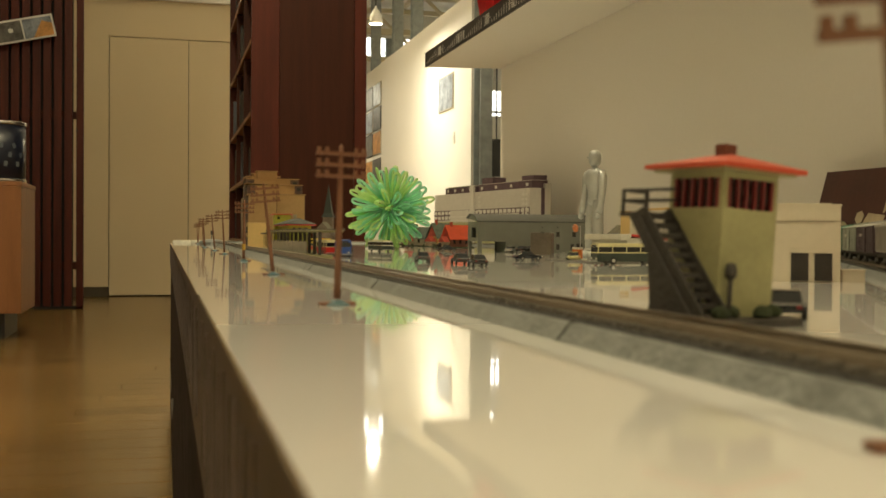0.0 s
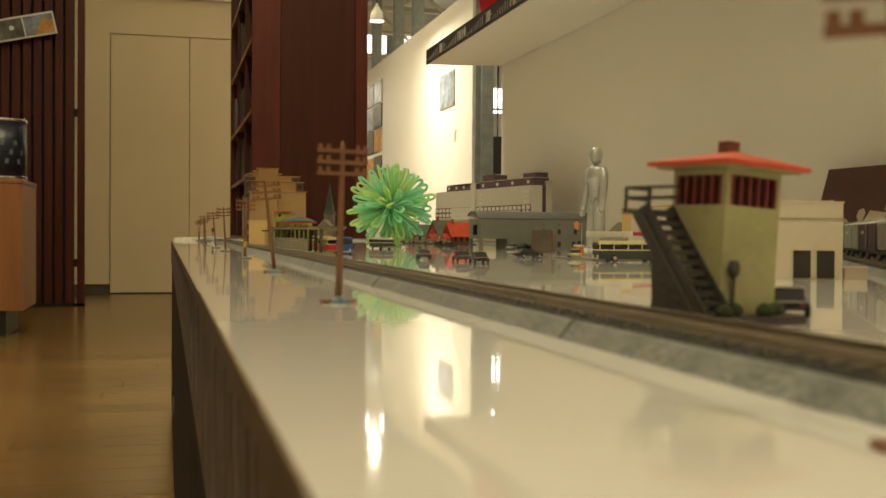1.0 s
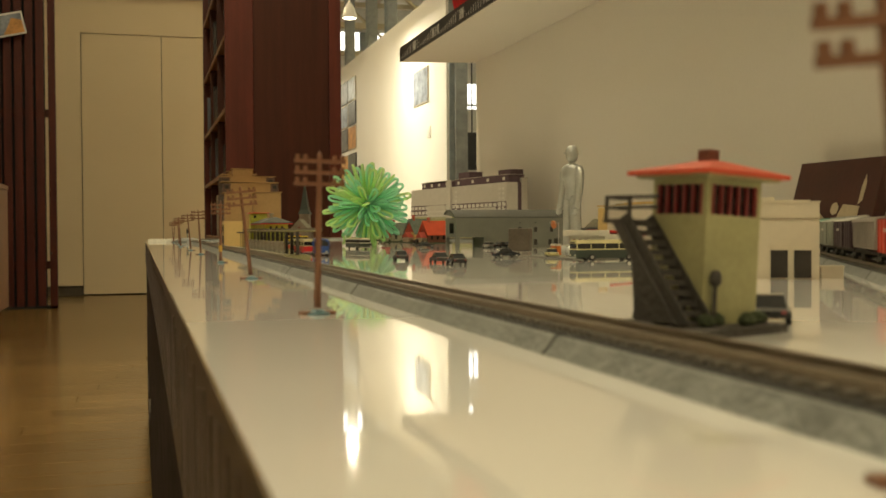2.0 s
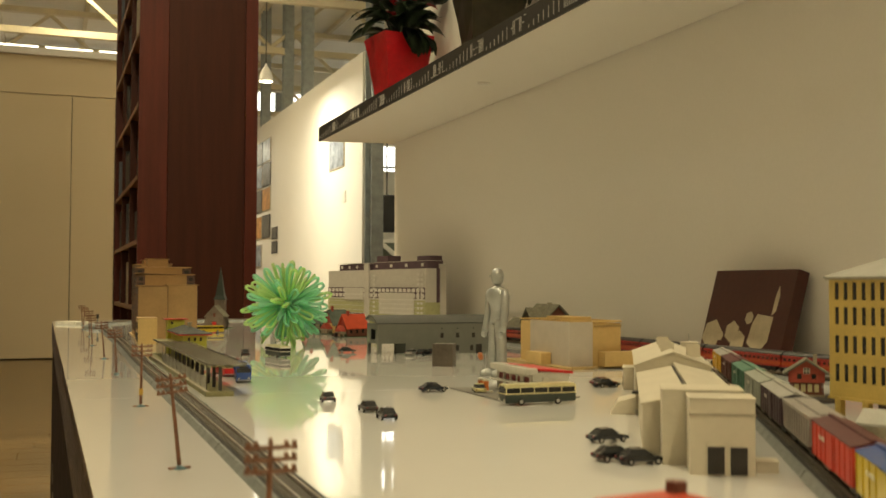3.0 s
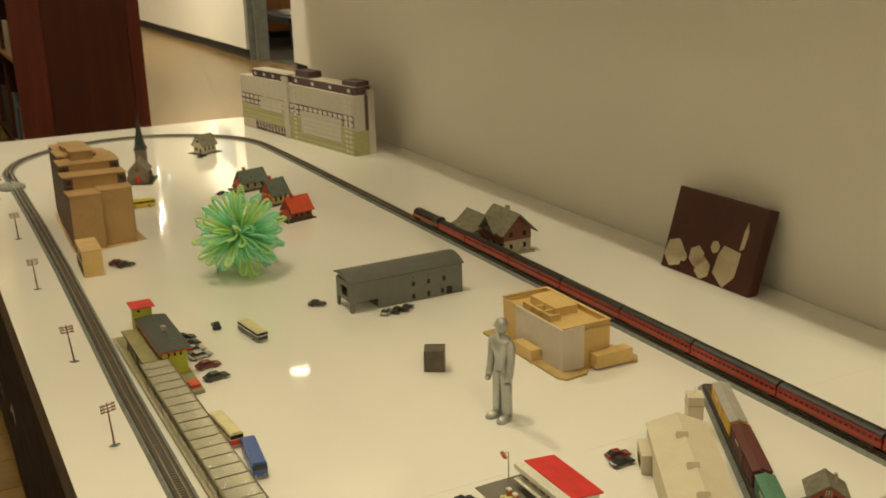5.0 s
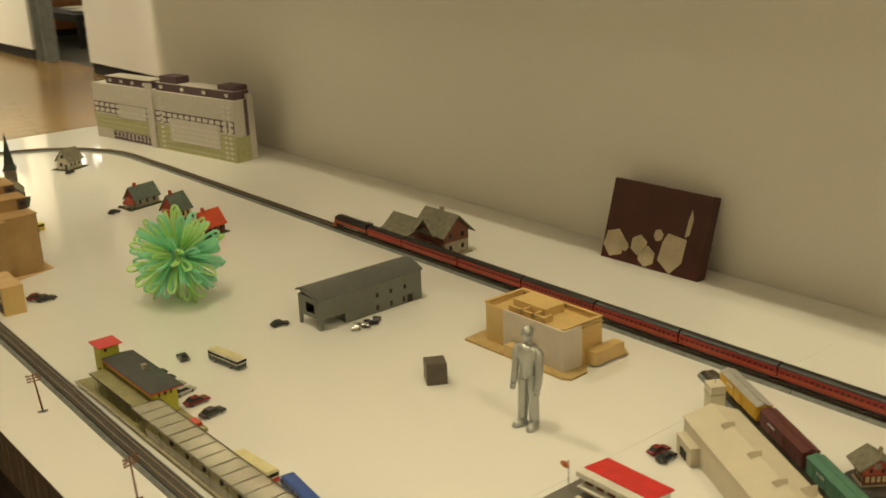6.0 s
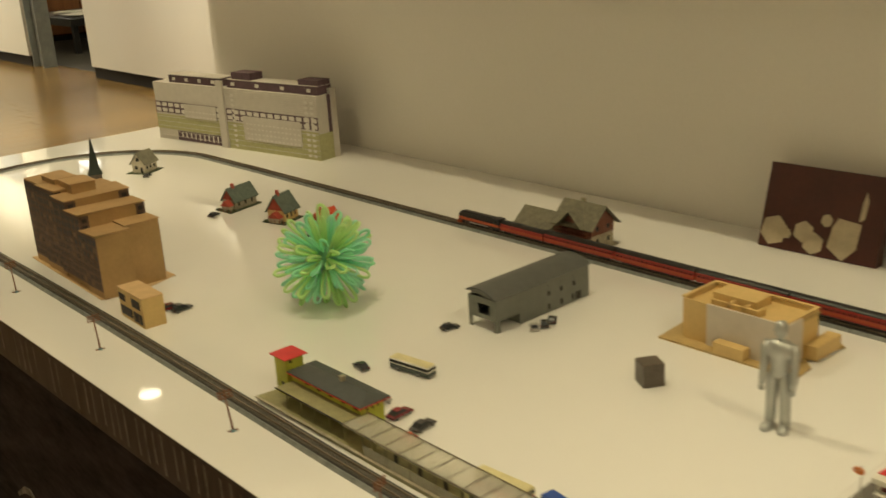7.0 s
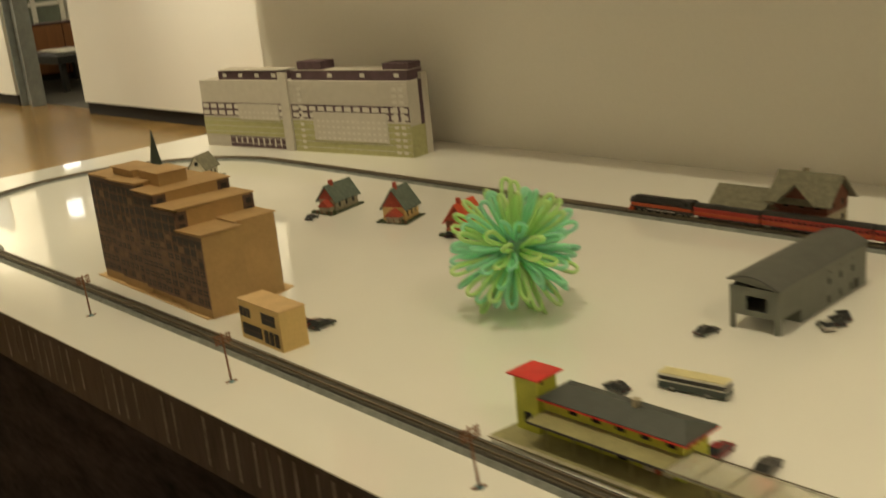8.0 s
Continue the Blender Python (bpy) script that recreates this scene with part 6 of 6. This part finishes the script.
for q in (-0.0017, 0.0017):
    for z in (0.0342, 0.0378):
        part("pane", boxes((q - 0.0012, q + 0.0012, -0.0171, -0.0166, z - 0.0013, z + 0.0013)), M["glassdark"], win)
part("chimney", boxes((0.008, 0.012, 0.000, 0.004, 0.040, 0.055), bevel=0.0004), M["stone"], hut)
for s in (-1, 1):
    part("brace", tube([(s * 0.018, -0.0150, 0.0085), (s * 0.018, -0.0150, 0.0225)], 0.0007, 6), M["timber"], hut)

yb = thing("yellow_block", "tall ochre yellow model block with pale zinc roof", "model building", on_table(0.553, 0.558, 4))
yw, yd = 0.095, 0.150
cols = rows(0.008, yd - 0.008, 16, 0.0042, (0.012, 0.034, 0.056, 0.075), 0.0135)
shell(yb, 0, yw, -yd, 0, 0.0905, M["yellowwall"], {"-x": cols, "-y": rows(0.008, yw - 0.008, 10, 0.0042, (0.012, 0.034, 0.056, 0.075), 0.0135)}, z=0.0215)
part("deck", boxes((-0.001, yw + 0.001, -yd - 0.001, 0.001, 0.0195, 0.0215)), M["yellowwall"], yb)
for k in range(6):
    y = -0.006 - 0.0276 * k
    part("column", boxes((0.002, 0.007, y - 0.0028, y + 0.0028, 0, 0.0195)), M["yellowwall"], yb)
    part("column", boxes((yw - 0.007, yw - 0.002, y - 0.0028, y + 0.0028, 0, 0.0195)), M["yellowwall"], yb)
part("core", boxes((0.030, yw - 0.014, -yd + 0.02, -0.02, 0, 0.0195)), M["printdark"], yb)
part("cornice", boxes((-0.002, yw + 0.002, -yd - 0.002, 0.002, 0.1120, 0.1135)), M["stone"], yb)
part("roof", hipped(-0.003, yw + 0.003, -yd - 0.003, 0.003, 0.1135, 0.1330, 0.6), M["roofpale"], yb)
part("door", boxes((0.028, 0.0302, -0.060, -0.048, 0, 0.014)), M["brickred"], yb)

shed = thing("grey_shed", "low model shed with pale grey roof", "model building", on_table(0.512, 0.430, -60))
part("body", boxes((-0.030, 0.030, -0.014, 0.014, 0, 0.016)), M["stone"], shed)
part("roof", gable(-0.030, 0.030, -0.014, 0.014, 0.016, 0.0225, "x", 0.003), M["roofpale"], shed)

# ---- leaning panel with hexagons ----
pq = thing("hexagon_plaque", "dark maroon square panel with cream hexagon shapes, leaning on wall", "wall panel", Matrix.Translation((1.0195, 1.314, T + 0.0002)) @ pose(0, 0, 0, 0, 0, -88.5) @ pose(0, 0, 0, -16, 0, 0))
# local x runs along the wall towards the camera, local y into the wall, z up
part("panel", boxes((-0.102, 0.102, 0, 0.022, 0.0006, 0.141), bevel=0.0012), M["plaque"], pq)


def hexagon(cx, cz, pts, label=""):
    part("hexagon", prism([(cx + x, cz + z) for x, z in pts], -0.0009, 0.0002, "y"), M["hexcream"], pq, label)


def ring(r, squash=1.0, turn=0.0):
    return [(r * math.cos(math.pi * k / 3 + turn), r * squash * math.sin(math.pi * k / 3 + turn)) for k in range(6)]


hexagon(-0.077, 0.030, ring(0.0245, 1.05, 0.3))
hexagon(-0.054, 0.028, ring(0.009))
hexagon(-0.025, 0.036, ring(0.018, 1.0, 0.5))
hexagon(-0.006, 0.020, ring(0.0185, 1.0, 0.5))
hexagon(0.011, 0.060, ring(0.010, 1.1, 0.3))
hexagon(0.042, 0.037, [(-0.024, -0.018), (0.004, -0.036), (0.024, -0.014), (0.026, 0.026), (-0.012, 0.030), (-0.020, 0.014)])
hexagon(0.067, 0.088, [(-0.004, -0.022), (0.004, -0.016), (0.006, 0.010), (0.001, 0.026), (-0.003, 0.008)])

# ---- small things at the far corner ----
wb = thing("white_box", "flat white plastic box on the table corner", "box", on_table(0.052, 2.985, -42))
part("box", boxes((-0.034, 0.034, -0.030, 0.030, 0, 0.007), bevel=0.001), M["buswhite"], wb)
part("lid", boxes((-0.032, 0.032, -0.028, 0.028, 0.007, 0.0082), bevel=0.0004), M["lamp"], wb)
ds = thing("signal_mound", "grey oval mound with a small signal on the track curve", "model scenery", on_table(0.104, 2.703, 0))
part("mound", lathe([(0.036, 0), (0.034, 0.006), (0.020, 0.0115), (0, 0.0125)], 22, m=Matrix.Diagonal((0.95, 1.1, 1, 1))), M["roadbed"], ds, smooth=True)
part("signal_post", tube([(0, 0, 0.012), (0, 0, 0.034)], 0.0012, 8), M["polebase"], ds)
part("signal_head", boxes((-0.003, 0.003, -0.0016, 0.0016, 0.024, 0.035), bevel=0.0005), M["soot"], ds)

# ---- things round the hall ----
M.update(
    carpet=mat("dark_grey_carpet", (0.050, 0.046, 0.042), 0.95, var=0.2, scale=30, bump=0.3),
    navy=mat("navy_drum_wrap", (0.010, 0.013, 0.028), 0.35, var=0.3, scale=14),
    chrome=mat("chrome_rim", (0.55, 0.54, 0.50), 0.2, 0.95, var=0.05),
    file_blue=mat("grey_blue_file", (0.085, 0.10, 0.125), 0.6, var=0.2, scale=10),
    file_cream=mat("cream_file_box", (0.42, 0.37, 0.28), 0.7, var=0.15, scale=10),
    file_dark=mat("dark_file_box", (0.030, 0.028, 0.028), 0.6, var=0.3, scale=10),
    printblue=mat("bluish_photo_print", (0.22, 0.25, 0.30), 0.5, var=0.8, scale=9, bump=0),
    printdim=mat("dark_photo_print", (0.10, 0.095, 0.085), 0.5, var=0.9, scale=12, bump=0),
    printorange=mat("orange_photo_print", (0.50, 0.24, 0.06), 0.5, var=0.5, scale=9, bump=0),
    greyglass=mat("grey_green_glass", (0.150, 0.175, 0.145), 0.15, var=0.3, scale=3, bump=0, stretch=(6, 6, 0.5)),
    paperstack=mat("loose_white_paper", (0.72, 0.71, 0.68), 0.8, var=0.04),
)

single("carpet_far_room", boxes((3.02, HX1, HY0, HY1, -0.01, 0.002)), M["carpet"], "dark grey carpet of the far room", kind="structure")

# bookcase run with a dark red end panel
bc = thing("bookcase", "tall dark red stained bookcase with files and boxes", "bookcase", pose(0.434, 5.70, 0))
BD, BW, BH = 1.96, 0.635, 3.3
part("end_panel", boxes((0, 0.152, 0, 0.03, 0, BH), bevel=0.002), M["redwood"], bc, "red-stained end panel")
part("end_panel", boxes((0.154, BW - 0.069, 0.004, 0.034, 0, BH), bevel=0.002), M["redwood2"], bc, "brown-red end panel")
part("end_post", boxes((BW - 0.067, BW, 0, 0.05, 0, BH), bevel=0.002), M["redwood"], bc)
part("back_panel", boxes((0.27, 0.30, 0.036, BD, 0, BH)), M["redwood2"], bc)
part("far_panel", boxes((0, BW, BD, BD + 0.03, 0, BH)), M["redwood"], bc)
part("rear_panel", boxes((BW - 0.03, BW - 0.002, 0.052, BD, 0, BH)), M["redwood"], bc)
SHELVES = [0.06, 0.55, 0.91, 1.26, 1.66, 2.06, 2.42, 2.80]
for z in SHELVES:
    part("shelf", boxes((0.004, 0.27, 0.034, BD, z - 0.026, z), bevel=0.002), M["counterwood"] if z > 0.4 else M["redwood2"], bc)
for y in (0.66, 1.31):
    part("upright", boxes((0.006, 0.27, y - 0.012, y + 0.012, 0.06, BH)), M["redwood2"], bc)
rnd = random.Random(6)
for z in SHELVES[:-1]:
    y = 0.06
    while y < BD - 0.2:
        w = rnd.choice((0.05, 0.08, 0.12, 0.26))
        h = rnd.uniform(0.16, 0.28)
        if all(not (y - 0.02 < q < y + w + 0.02) for q in (0.66, 1.31)) and rnd.random() < 0.82:
            kind = rnd.choice(("file_blue", "file_dark", "file_dark", "file_cream", "file_dark"))
            single("file_box", boxes((0.445 + rnd.uniform(0, 0.03), 0.69, 5.70 + y, 5.70 + y + w - 0.006, z, z + h), bevel=0.003), M[kind],
                   {"file_blue": "grey-blue file box standing on the bookcase shelf", "file_dark": "dark file box standing on the bookcase shelf", "file_cream": "cream file box standing on the bookcase shelf"}[kind], "file box", group="files in the bookcase")
        y += w

# slatted screen
scr = thing("slat_screen", "dark red stained wooden screen of upright slats", "screen", pose(-0.622, 8.4, 0))
part("edge_post", boxes((-0.052, 0, -0.02, 0.03, 0, 3.1), bevel=0.002), M["redwood"], scr)
part("pale_strip", boxes((-0.075, -0.062, 0.03, 0.04, 0.3, 3.1)), M["panel"], scr, "pale strip seen between the slats")
for k in range(17):
    x = -0.082 - 0.076 * k
    part("slat", boxes((x - 0.056, x, -0.012, 0.018, 0.02, 3.1), bevel=0.002), M["redwood"], scr)
for z in (0.30, 1.45, 2.50):
    part("rail", boxes((-1.40, -0.052, 0.018, 0.029, z, z + 0.06)), M["redwood2"], scr)
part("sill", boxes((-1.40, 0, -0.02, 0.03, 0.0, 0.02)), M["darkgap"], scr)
for z in (0.42, 1.36, 1.9):
    part("bolt", lathe([(0.009, 0), (0.009, 0.006), (0.004, 0.009)], 10, m=pose(-0.045, -0.02, z, 90, 0, 0)), M["black"], scr)
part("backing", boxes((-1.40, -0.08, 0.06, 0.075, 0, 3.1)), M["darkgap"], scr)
strip = thing("picture_strip", "small tilted strip of three colour pictures", "picture", pose(-0.985, 8.30, 2.02, 0, -13, 0))
part("board", boxes((-0.42, 0.18, 0, 0.02, 0, 0.17), bevel=0.002), M["paperstack"], strip)
part("bracket", boxes((-0.02, 0.02, 0.0205, 0.092, 0.06, 0.10)), M["black"], strip)
part("picture", boxes((-0.23, -0.05, -0.002, -0.0002, 0.012, 0.155)), M["printdim"], strip)
part("picture", boxes((-0.04, 0.168, -0.002, -0.0002, 0.012, 0.155)), M["printblue"], strip)
part("picture_shape", prism([(0.02, 0.012), (0.168, 0.012), (0.168, 0.10), (0.10, 0.13)], -0.0030, -0.0022, "y"), M["printorange"], strip)
part("picture_shape", lathe([(0.018, 0), (0.018, 0.001)], 14, m=pose(-0.13, -0.0022, 0.09, 90, 0, 0)), M["paperstack"], strip)

# counter with a drum
ct = thing("counter", "orange birch counter on a dark recessed base", "counter", pose(-0.765, 5.95, 0))
part("front_panel", boxes((-1.2, 0, 0, 0.02, 0.142, 0.828), bevel=0.002), M["counterwood"], ct)
part("side_panel", boxes((-0.02, 0, 0.0205, 0.62, 0.142, 0.828), bevel=0.002), M["counterwood"], ct)
part("worktop", boxes((-1.2, 0.004, -0.004, 0.63, 0.8285, 0.853), bevel=0.003), M["counterwood"], ct)
part("base", boxes((-1.15, -0.09, 0.06, 0.56, 0, 0.1415)), M["black"], ct)
dr = thing("drum", "dark navy drum with chrome rims on the counter", "drum", pose(-0.912, 6.16, 0.853))
part("shell", lathe([(0.143, 0.012), (0.145, 0.16), (0.143, 0.318)], 36), M["navy"], dr, smooth=True)
for z in (0.0, 0.314):
    part("rim", lathe([(0.146, z), (0.149, z + 0.004), (0.149, z + 0.016), (0.146, z + 0.02)], 36), M["chrome"], dr, smooth=True)
part("head", lathe([(0.140, 0.320), (0, 0.322)], 36), M["paperstack"], dr)
rnd = random.Random(2)
for k in range(14):
    a = -2.6 + 0.16 * k
    z = 0.10 + 0.05 * (k % 3)
    part("ornament", boxes((-0.010, 0.010, -0.0012, 0.0012, -0.014, 0.014), bevel=0.001), M["file_blue"], dr, m=pose(0.1455 * math.cos(a), 0.1455 * math.sin(a), z, 0, rnd.uniform(-40, 40), math.degrees(a) + 90))

# prints and plates on the gallery wall
def wall_print(y0, y1, z0, z1, kind, label):
    p = thing("print", label, "picture", pose(2.86, -0.42, 0.035), "prints on the gallery wall")
    part("sheet", boxes((-0.012, -0.001, y0, y1, z0, z1)), M["file_cream"] if kind != "printdim" else M["file_dark"], p)
    part("picture", boxes((-0.0145, -0.0122, y0 + 0.012, y1 - 0.012, z0 + 0.012, z1 - 0.012)), M[kind], p)


wall_print(10.83, 11.42, 1.87, 2.24, "printblue", "bluish framed photo print on the gallery wall")
for y0, z0, kind in [(14.62, 2.36, "printblue"), (14.62, 2.02, "printdim"), (14.62, 1.68, "printorange"), (14.62, 1.30, "printdim"), (15.2, 2.36, "printdim"), (15.2, 2.02, "printblue"), (15.2, 1.68, "printdim"),
                     (15.2, 1.30, "printorange"), (15.78, 2.36, "printorange"), (15.78, 2.02, "printblue"), (15.78, 1.68, "printblue"), (15.2, 0.9, "printblue"), (15.78, 1.0, "printdim")]:
    wall_print(y0, y0 + 0.55, z0, z0 + 0.32, kind, "colour photo print in a dense row")
wall_print(14.14, 14.5, 1.26, 1.42, "printdim", "small dark print on the gallery wall")
wall_print(14.14, 14.5, 1.07, 1.23, "printdim", "small dark print on the gallery wall")
sw = thing("wall_plate", "small white wall switch plate", "switch", pose(2.86, 10.40, 1.53))
part("plate", boxes((-0.010, 0, -0.05, 0.05, 0, 0.12), bevel=0.002), M["shadewhite"], sw)
part("rocker", boxes((-0.014, -0.0102, -0.02, 0.02, 0.035, 0.085), bevel=0.001), M["paperstack"], sw)

# steel posts
for k, (px, py, z0, w) in enumerate([(2.93, 9.60, 0.0, 0.10), (2.93, 12.4, 2.93, 0.07), (2.93, 13.5, 2.93, 0.07), (2.93, 15.0, 2.93, 0.07)]):
    st2 = thing("steel_post", "galvanised steel post of the partition wall", "post", pose(px, py, z0), "steel posts")
    part("web", boxes((-0.006, 0.006, -w, w, 0, HZ - z0)), M["steel"], st2)
    part("flange", boxes((-0.06, 0.06, -w - 0.012, -w, 0, HZ - z0)), M["steel"], st2)
    part("flange", boxes((-0.06, 0.06, w, w + 0.012, 0, HZ - z0)), M["steel"], st2)

# far room seen through the opening: glazed screen, dark display, bench with papers
gl = thing("glazed_screen", "white framed glazed screen in the far room", "screen", pose(4.2, 16.5, 0))
for k in range(6):
    part("mullion", boxes((0.42 * k - 0.035, 0.42 * k + 0.035, -0.03, 0.03, 0, 1.46)), M["shadewhite"], gl)
for z in (0.0, 0.62, 1.0, 1.40):
    part("transom", boxes((0, 2.1, -0.025, 0.025, z, z + 0.06)), M["shadewhite"], gl)
for k in range(5):
    for z in (0.06, 0.68, 1.06):
        part("pane", boxes((0.42 * k + 0.035, 0.42 * k + 0.385, -0.004, 0.004, z, z + (0.56 if z < 0.1 else 0.33))), M["greyglass"], gl, "grey-green glass pane")
part("brace", prism([(0.80, 1.46), (0.90, 1.46), (1.18, 1.24), (1.18, 1.14)], -0.07, -0.032, "y"), M["shadewhite"], gl)
brd = thing("black_screen", "black display screen hanging from the ceiling", "screen", pose(5.42, 17.0, 1.59))
part("case", boxes((-0.42, 0.42, 0, 0.06, 0, 0.64), bevel=0.005), M["black"], brd)
part("glass", boxes((-0.40, 0.40, -0.003, -0.0005, 0.02, 0.62)), M["glassdark"], brd)
part("hanger", tube([(0, 0.03, 0.64), (0, 0.03, HZ - 1.59)], 0.012, 8), M["black"], brd)
bn = thing("bench", "low dark bench in the far room", "bench", pose(3.78, 10.75, 0))
part("seat", boxes((-0.35, 0.35, -0.6, 0.6, 0.25, 0.32), bevel=0.004), M["black"], bn)
for sx in (-0.3, 0.3):
    for sy in (-0.55, 0.55):
        part("leg", boxes((sx - 0.025, sx + 0.025, sy - 0.025, sy + 0.025, 0, 0.25)), M["black"], bn)
rnd = random.Random(9)
for k in range(7):
    single("paper_sheet", boxes((-0.105, 0.105, -0.15, 0.15, 0, 0.003)), M["paperstack"], "loose white paper sheet on the dark bench", "paper",
           m=pose(3.70 + rnd.uniform(-0.12, 0.12), 10.55 + rnd.uniform(-0.25, 0.25), 0.322 + 0.0035 * k, 0, 0, rnd.uniform(0, 90)), group="loose papers")
cab = thing("low_cabinet", "low brown wooden cabinet behind the bench", "cabinet", pose(4.15, 11.62, 0, 0, 0, -22))
part("body", boxes((-0.45, 0.45, -0.2, 0.2, 0.05, 0.56), bevel=0.004), M["redwood2"], cab)
part("plinth", boxes((-0.42, 0.42, -0.17, 0.17, 0, 0.05)), M["black"], cab)
for u in (-0.44, 0.005):
    part("door", boxes((u, u + 0.435, -0.216, -0.2005, 0.07, 0.54), bevel=0.002), M["counterwood"], cab)

# pendant lamps; the one at (1.0, 10.6) is added to fill the gallery end
for px, py, pz, watts in PENDANTS:
    if py == 5.0:
        # housing for the added floor light, no such lamp is known here
        p = thing("fill_spot", "deep white can spot lamp on a cord, added to brighten the floor", "lamp", pose(px, py, pz))
        part("can", lathe([(0.050, -0.05), (0.054, -0.18), (0.058, -0.18), (0.056, 0.03), (0.02, 0.05), (0, 0.05)], 24), M["shadewhite"], p, smooth=True)
        part("cord", tube([(0, 0, 0.05), (0, 0, HZ - pz)], 0.006, 8), M["black"], p)
        continue
    p = thing("pendant_lamp", "white enamel dome pendant lamp, lit", "lamp", pose(px, py, pz), "pendant lamps")
    f = 0.2 if pz > 4 else 0.38
    part("shade", lathe([(0.200, -0.13), (0.195, -0.10), (0.150, -0.03), (0.070, 0.02), (0.030, 0.04), (0.030, 0.06)], 28, m=Matrix.Diagonal((f, f, 1, 1))), M["shadewhite"], p, smooth=True)
    part("diffuser", lathe([(0.186, -0.134), (0, -0.137)], 28, m=Matrix.Diagonal((f, f, 1, 1))), M["lampglow"], p, "glowing diffuser disc")
    part("cord", tube([(0, 0, 0.06), (0, 0, HZ - pz)], 0.006, 8), M["black"], p)
# fixtures for the added ceiling fill
for px, py in FILL_STRIPS:
    p = thing("fill_strip_lamp", "long white strip lamp added under the ceiling as fill, lit", "lamp", pose(px, py, HZ - 0.40), "strip lamps")
    part("housing", boxes((-0.13, 0.13, -1.25, 1.25, 0, 0.07), bevel=0.004), M["shadewhite"], p)
    part("diffuser", boxes((-0.115, 0.115, -1.22, 1.22, -0.008, -0.0005)), M["stripglow"], p, "glowing diffuser")
    for s in (-1, 1):
        part("hanger", tube([(0, s, 0.07), (0, s, 0.40)], 0.005, 6), M["steel"], p)

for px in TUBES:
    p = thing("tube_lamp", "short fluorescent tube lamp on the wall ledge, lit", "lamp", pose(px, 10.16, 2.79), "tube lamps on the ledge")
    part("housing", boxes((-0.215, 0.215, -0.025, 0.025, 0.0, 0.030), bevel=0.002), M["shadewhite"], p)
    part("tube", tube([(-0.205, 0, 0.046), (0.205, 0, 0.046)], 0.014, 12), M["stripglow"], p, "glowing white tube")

# roof beams
for k, y in enumerate(np.arange(3.5, 18.6, 2.5)):
    tr = thing("roof_truss", "cream painted steel roof truss", "truss", pose(0, float(y), HZ - 1.0), "roof trusses", "structure")
    part("bottom_chord", boxes((HX0, HX1, -0.05, 0.05, 0.0, 0.08)), M["beam"], tr)
    part("top_chord", boxes((HX0, HX1, -0.05, 0.05, 0.86, 0.94)), M["beam"], tr)
    n = 12
    for q in range(n):
        xa, xb = HX0 + (HX1 - HX0) * q / n, HX0 + (HX1 - HX0) * (q + 1) / n
        part("diagonal", tube([(xa, 0, 0.08 if q % 2 else 0.86), (xb, 0, 0.86 if q % 2 else 0.08)], 0.028, 6), M["beam"], tr)
for x in np.arange(HX0 + 0.5, HX1, 1.2):
    single("ceiling_purlin", boxes((float(x) - 0.03, float(x) + 0.03, HY0, HY1, HZ - 0.07, HZ - 0.002)), M["beam"], "cream roof purlin under the deck", kind="structure")

# ---- oak floor boards, last ----
floor_ob = bpy.data.objects["floor"]
BOARD = mesh("board", boxes((0, 2.146, 0.0015, 0.1385, -0.012, 0.0), bevel=0.0012), M["oak"])
rest = bmesh.new()
for r in range(int((HY1 - HY0) / 0.14)):
    y = HY0 + 0.14 * r
    x = HX0 - (r * 0.77) % 1.6
    while x < 3.02:
        if -1.2 < y < 11.0 and -2.2 < x < 2.2:
            part("board", BOARD, None, floor_ob, m=pose(x, y, 0))
        else:
            box(rest, max(x, HX0), min(x + 2.148, 3.02), y + 0.0008, y + 0.1392, -0.012, 0.0)
        x += 2.15
tagged(part("floor_boards", rest, M["oak"], floor_ob), "pale oak boards of the outer floor", kind="stuff")
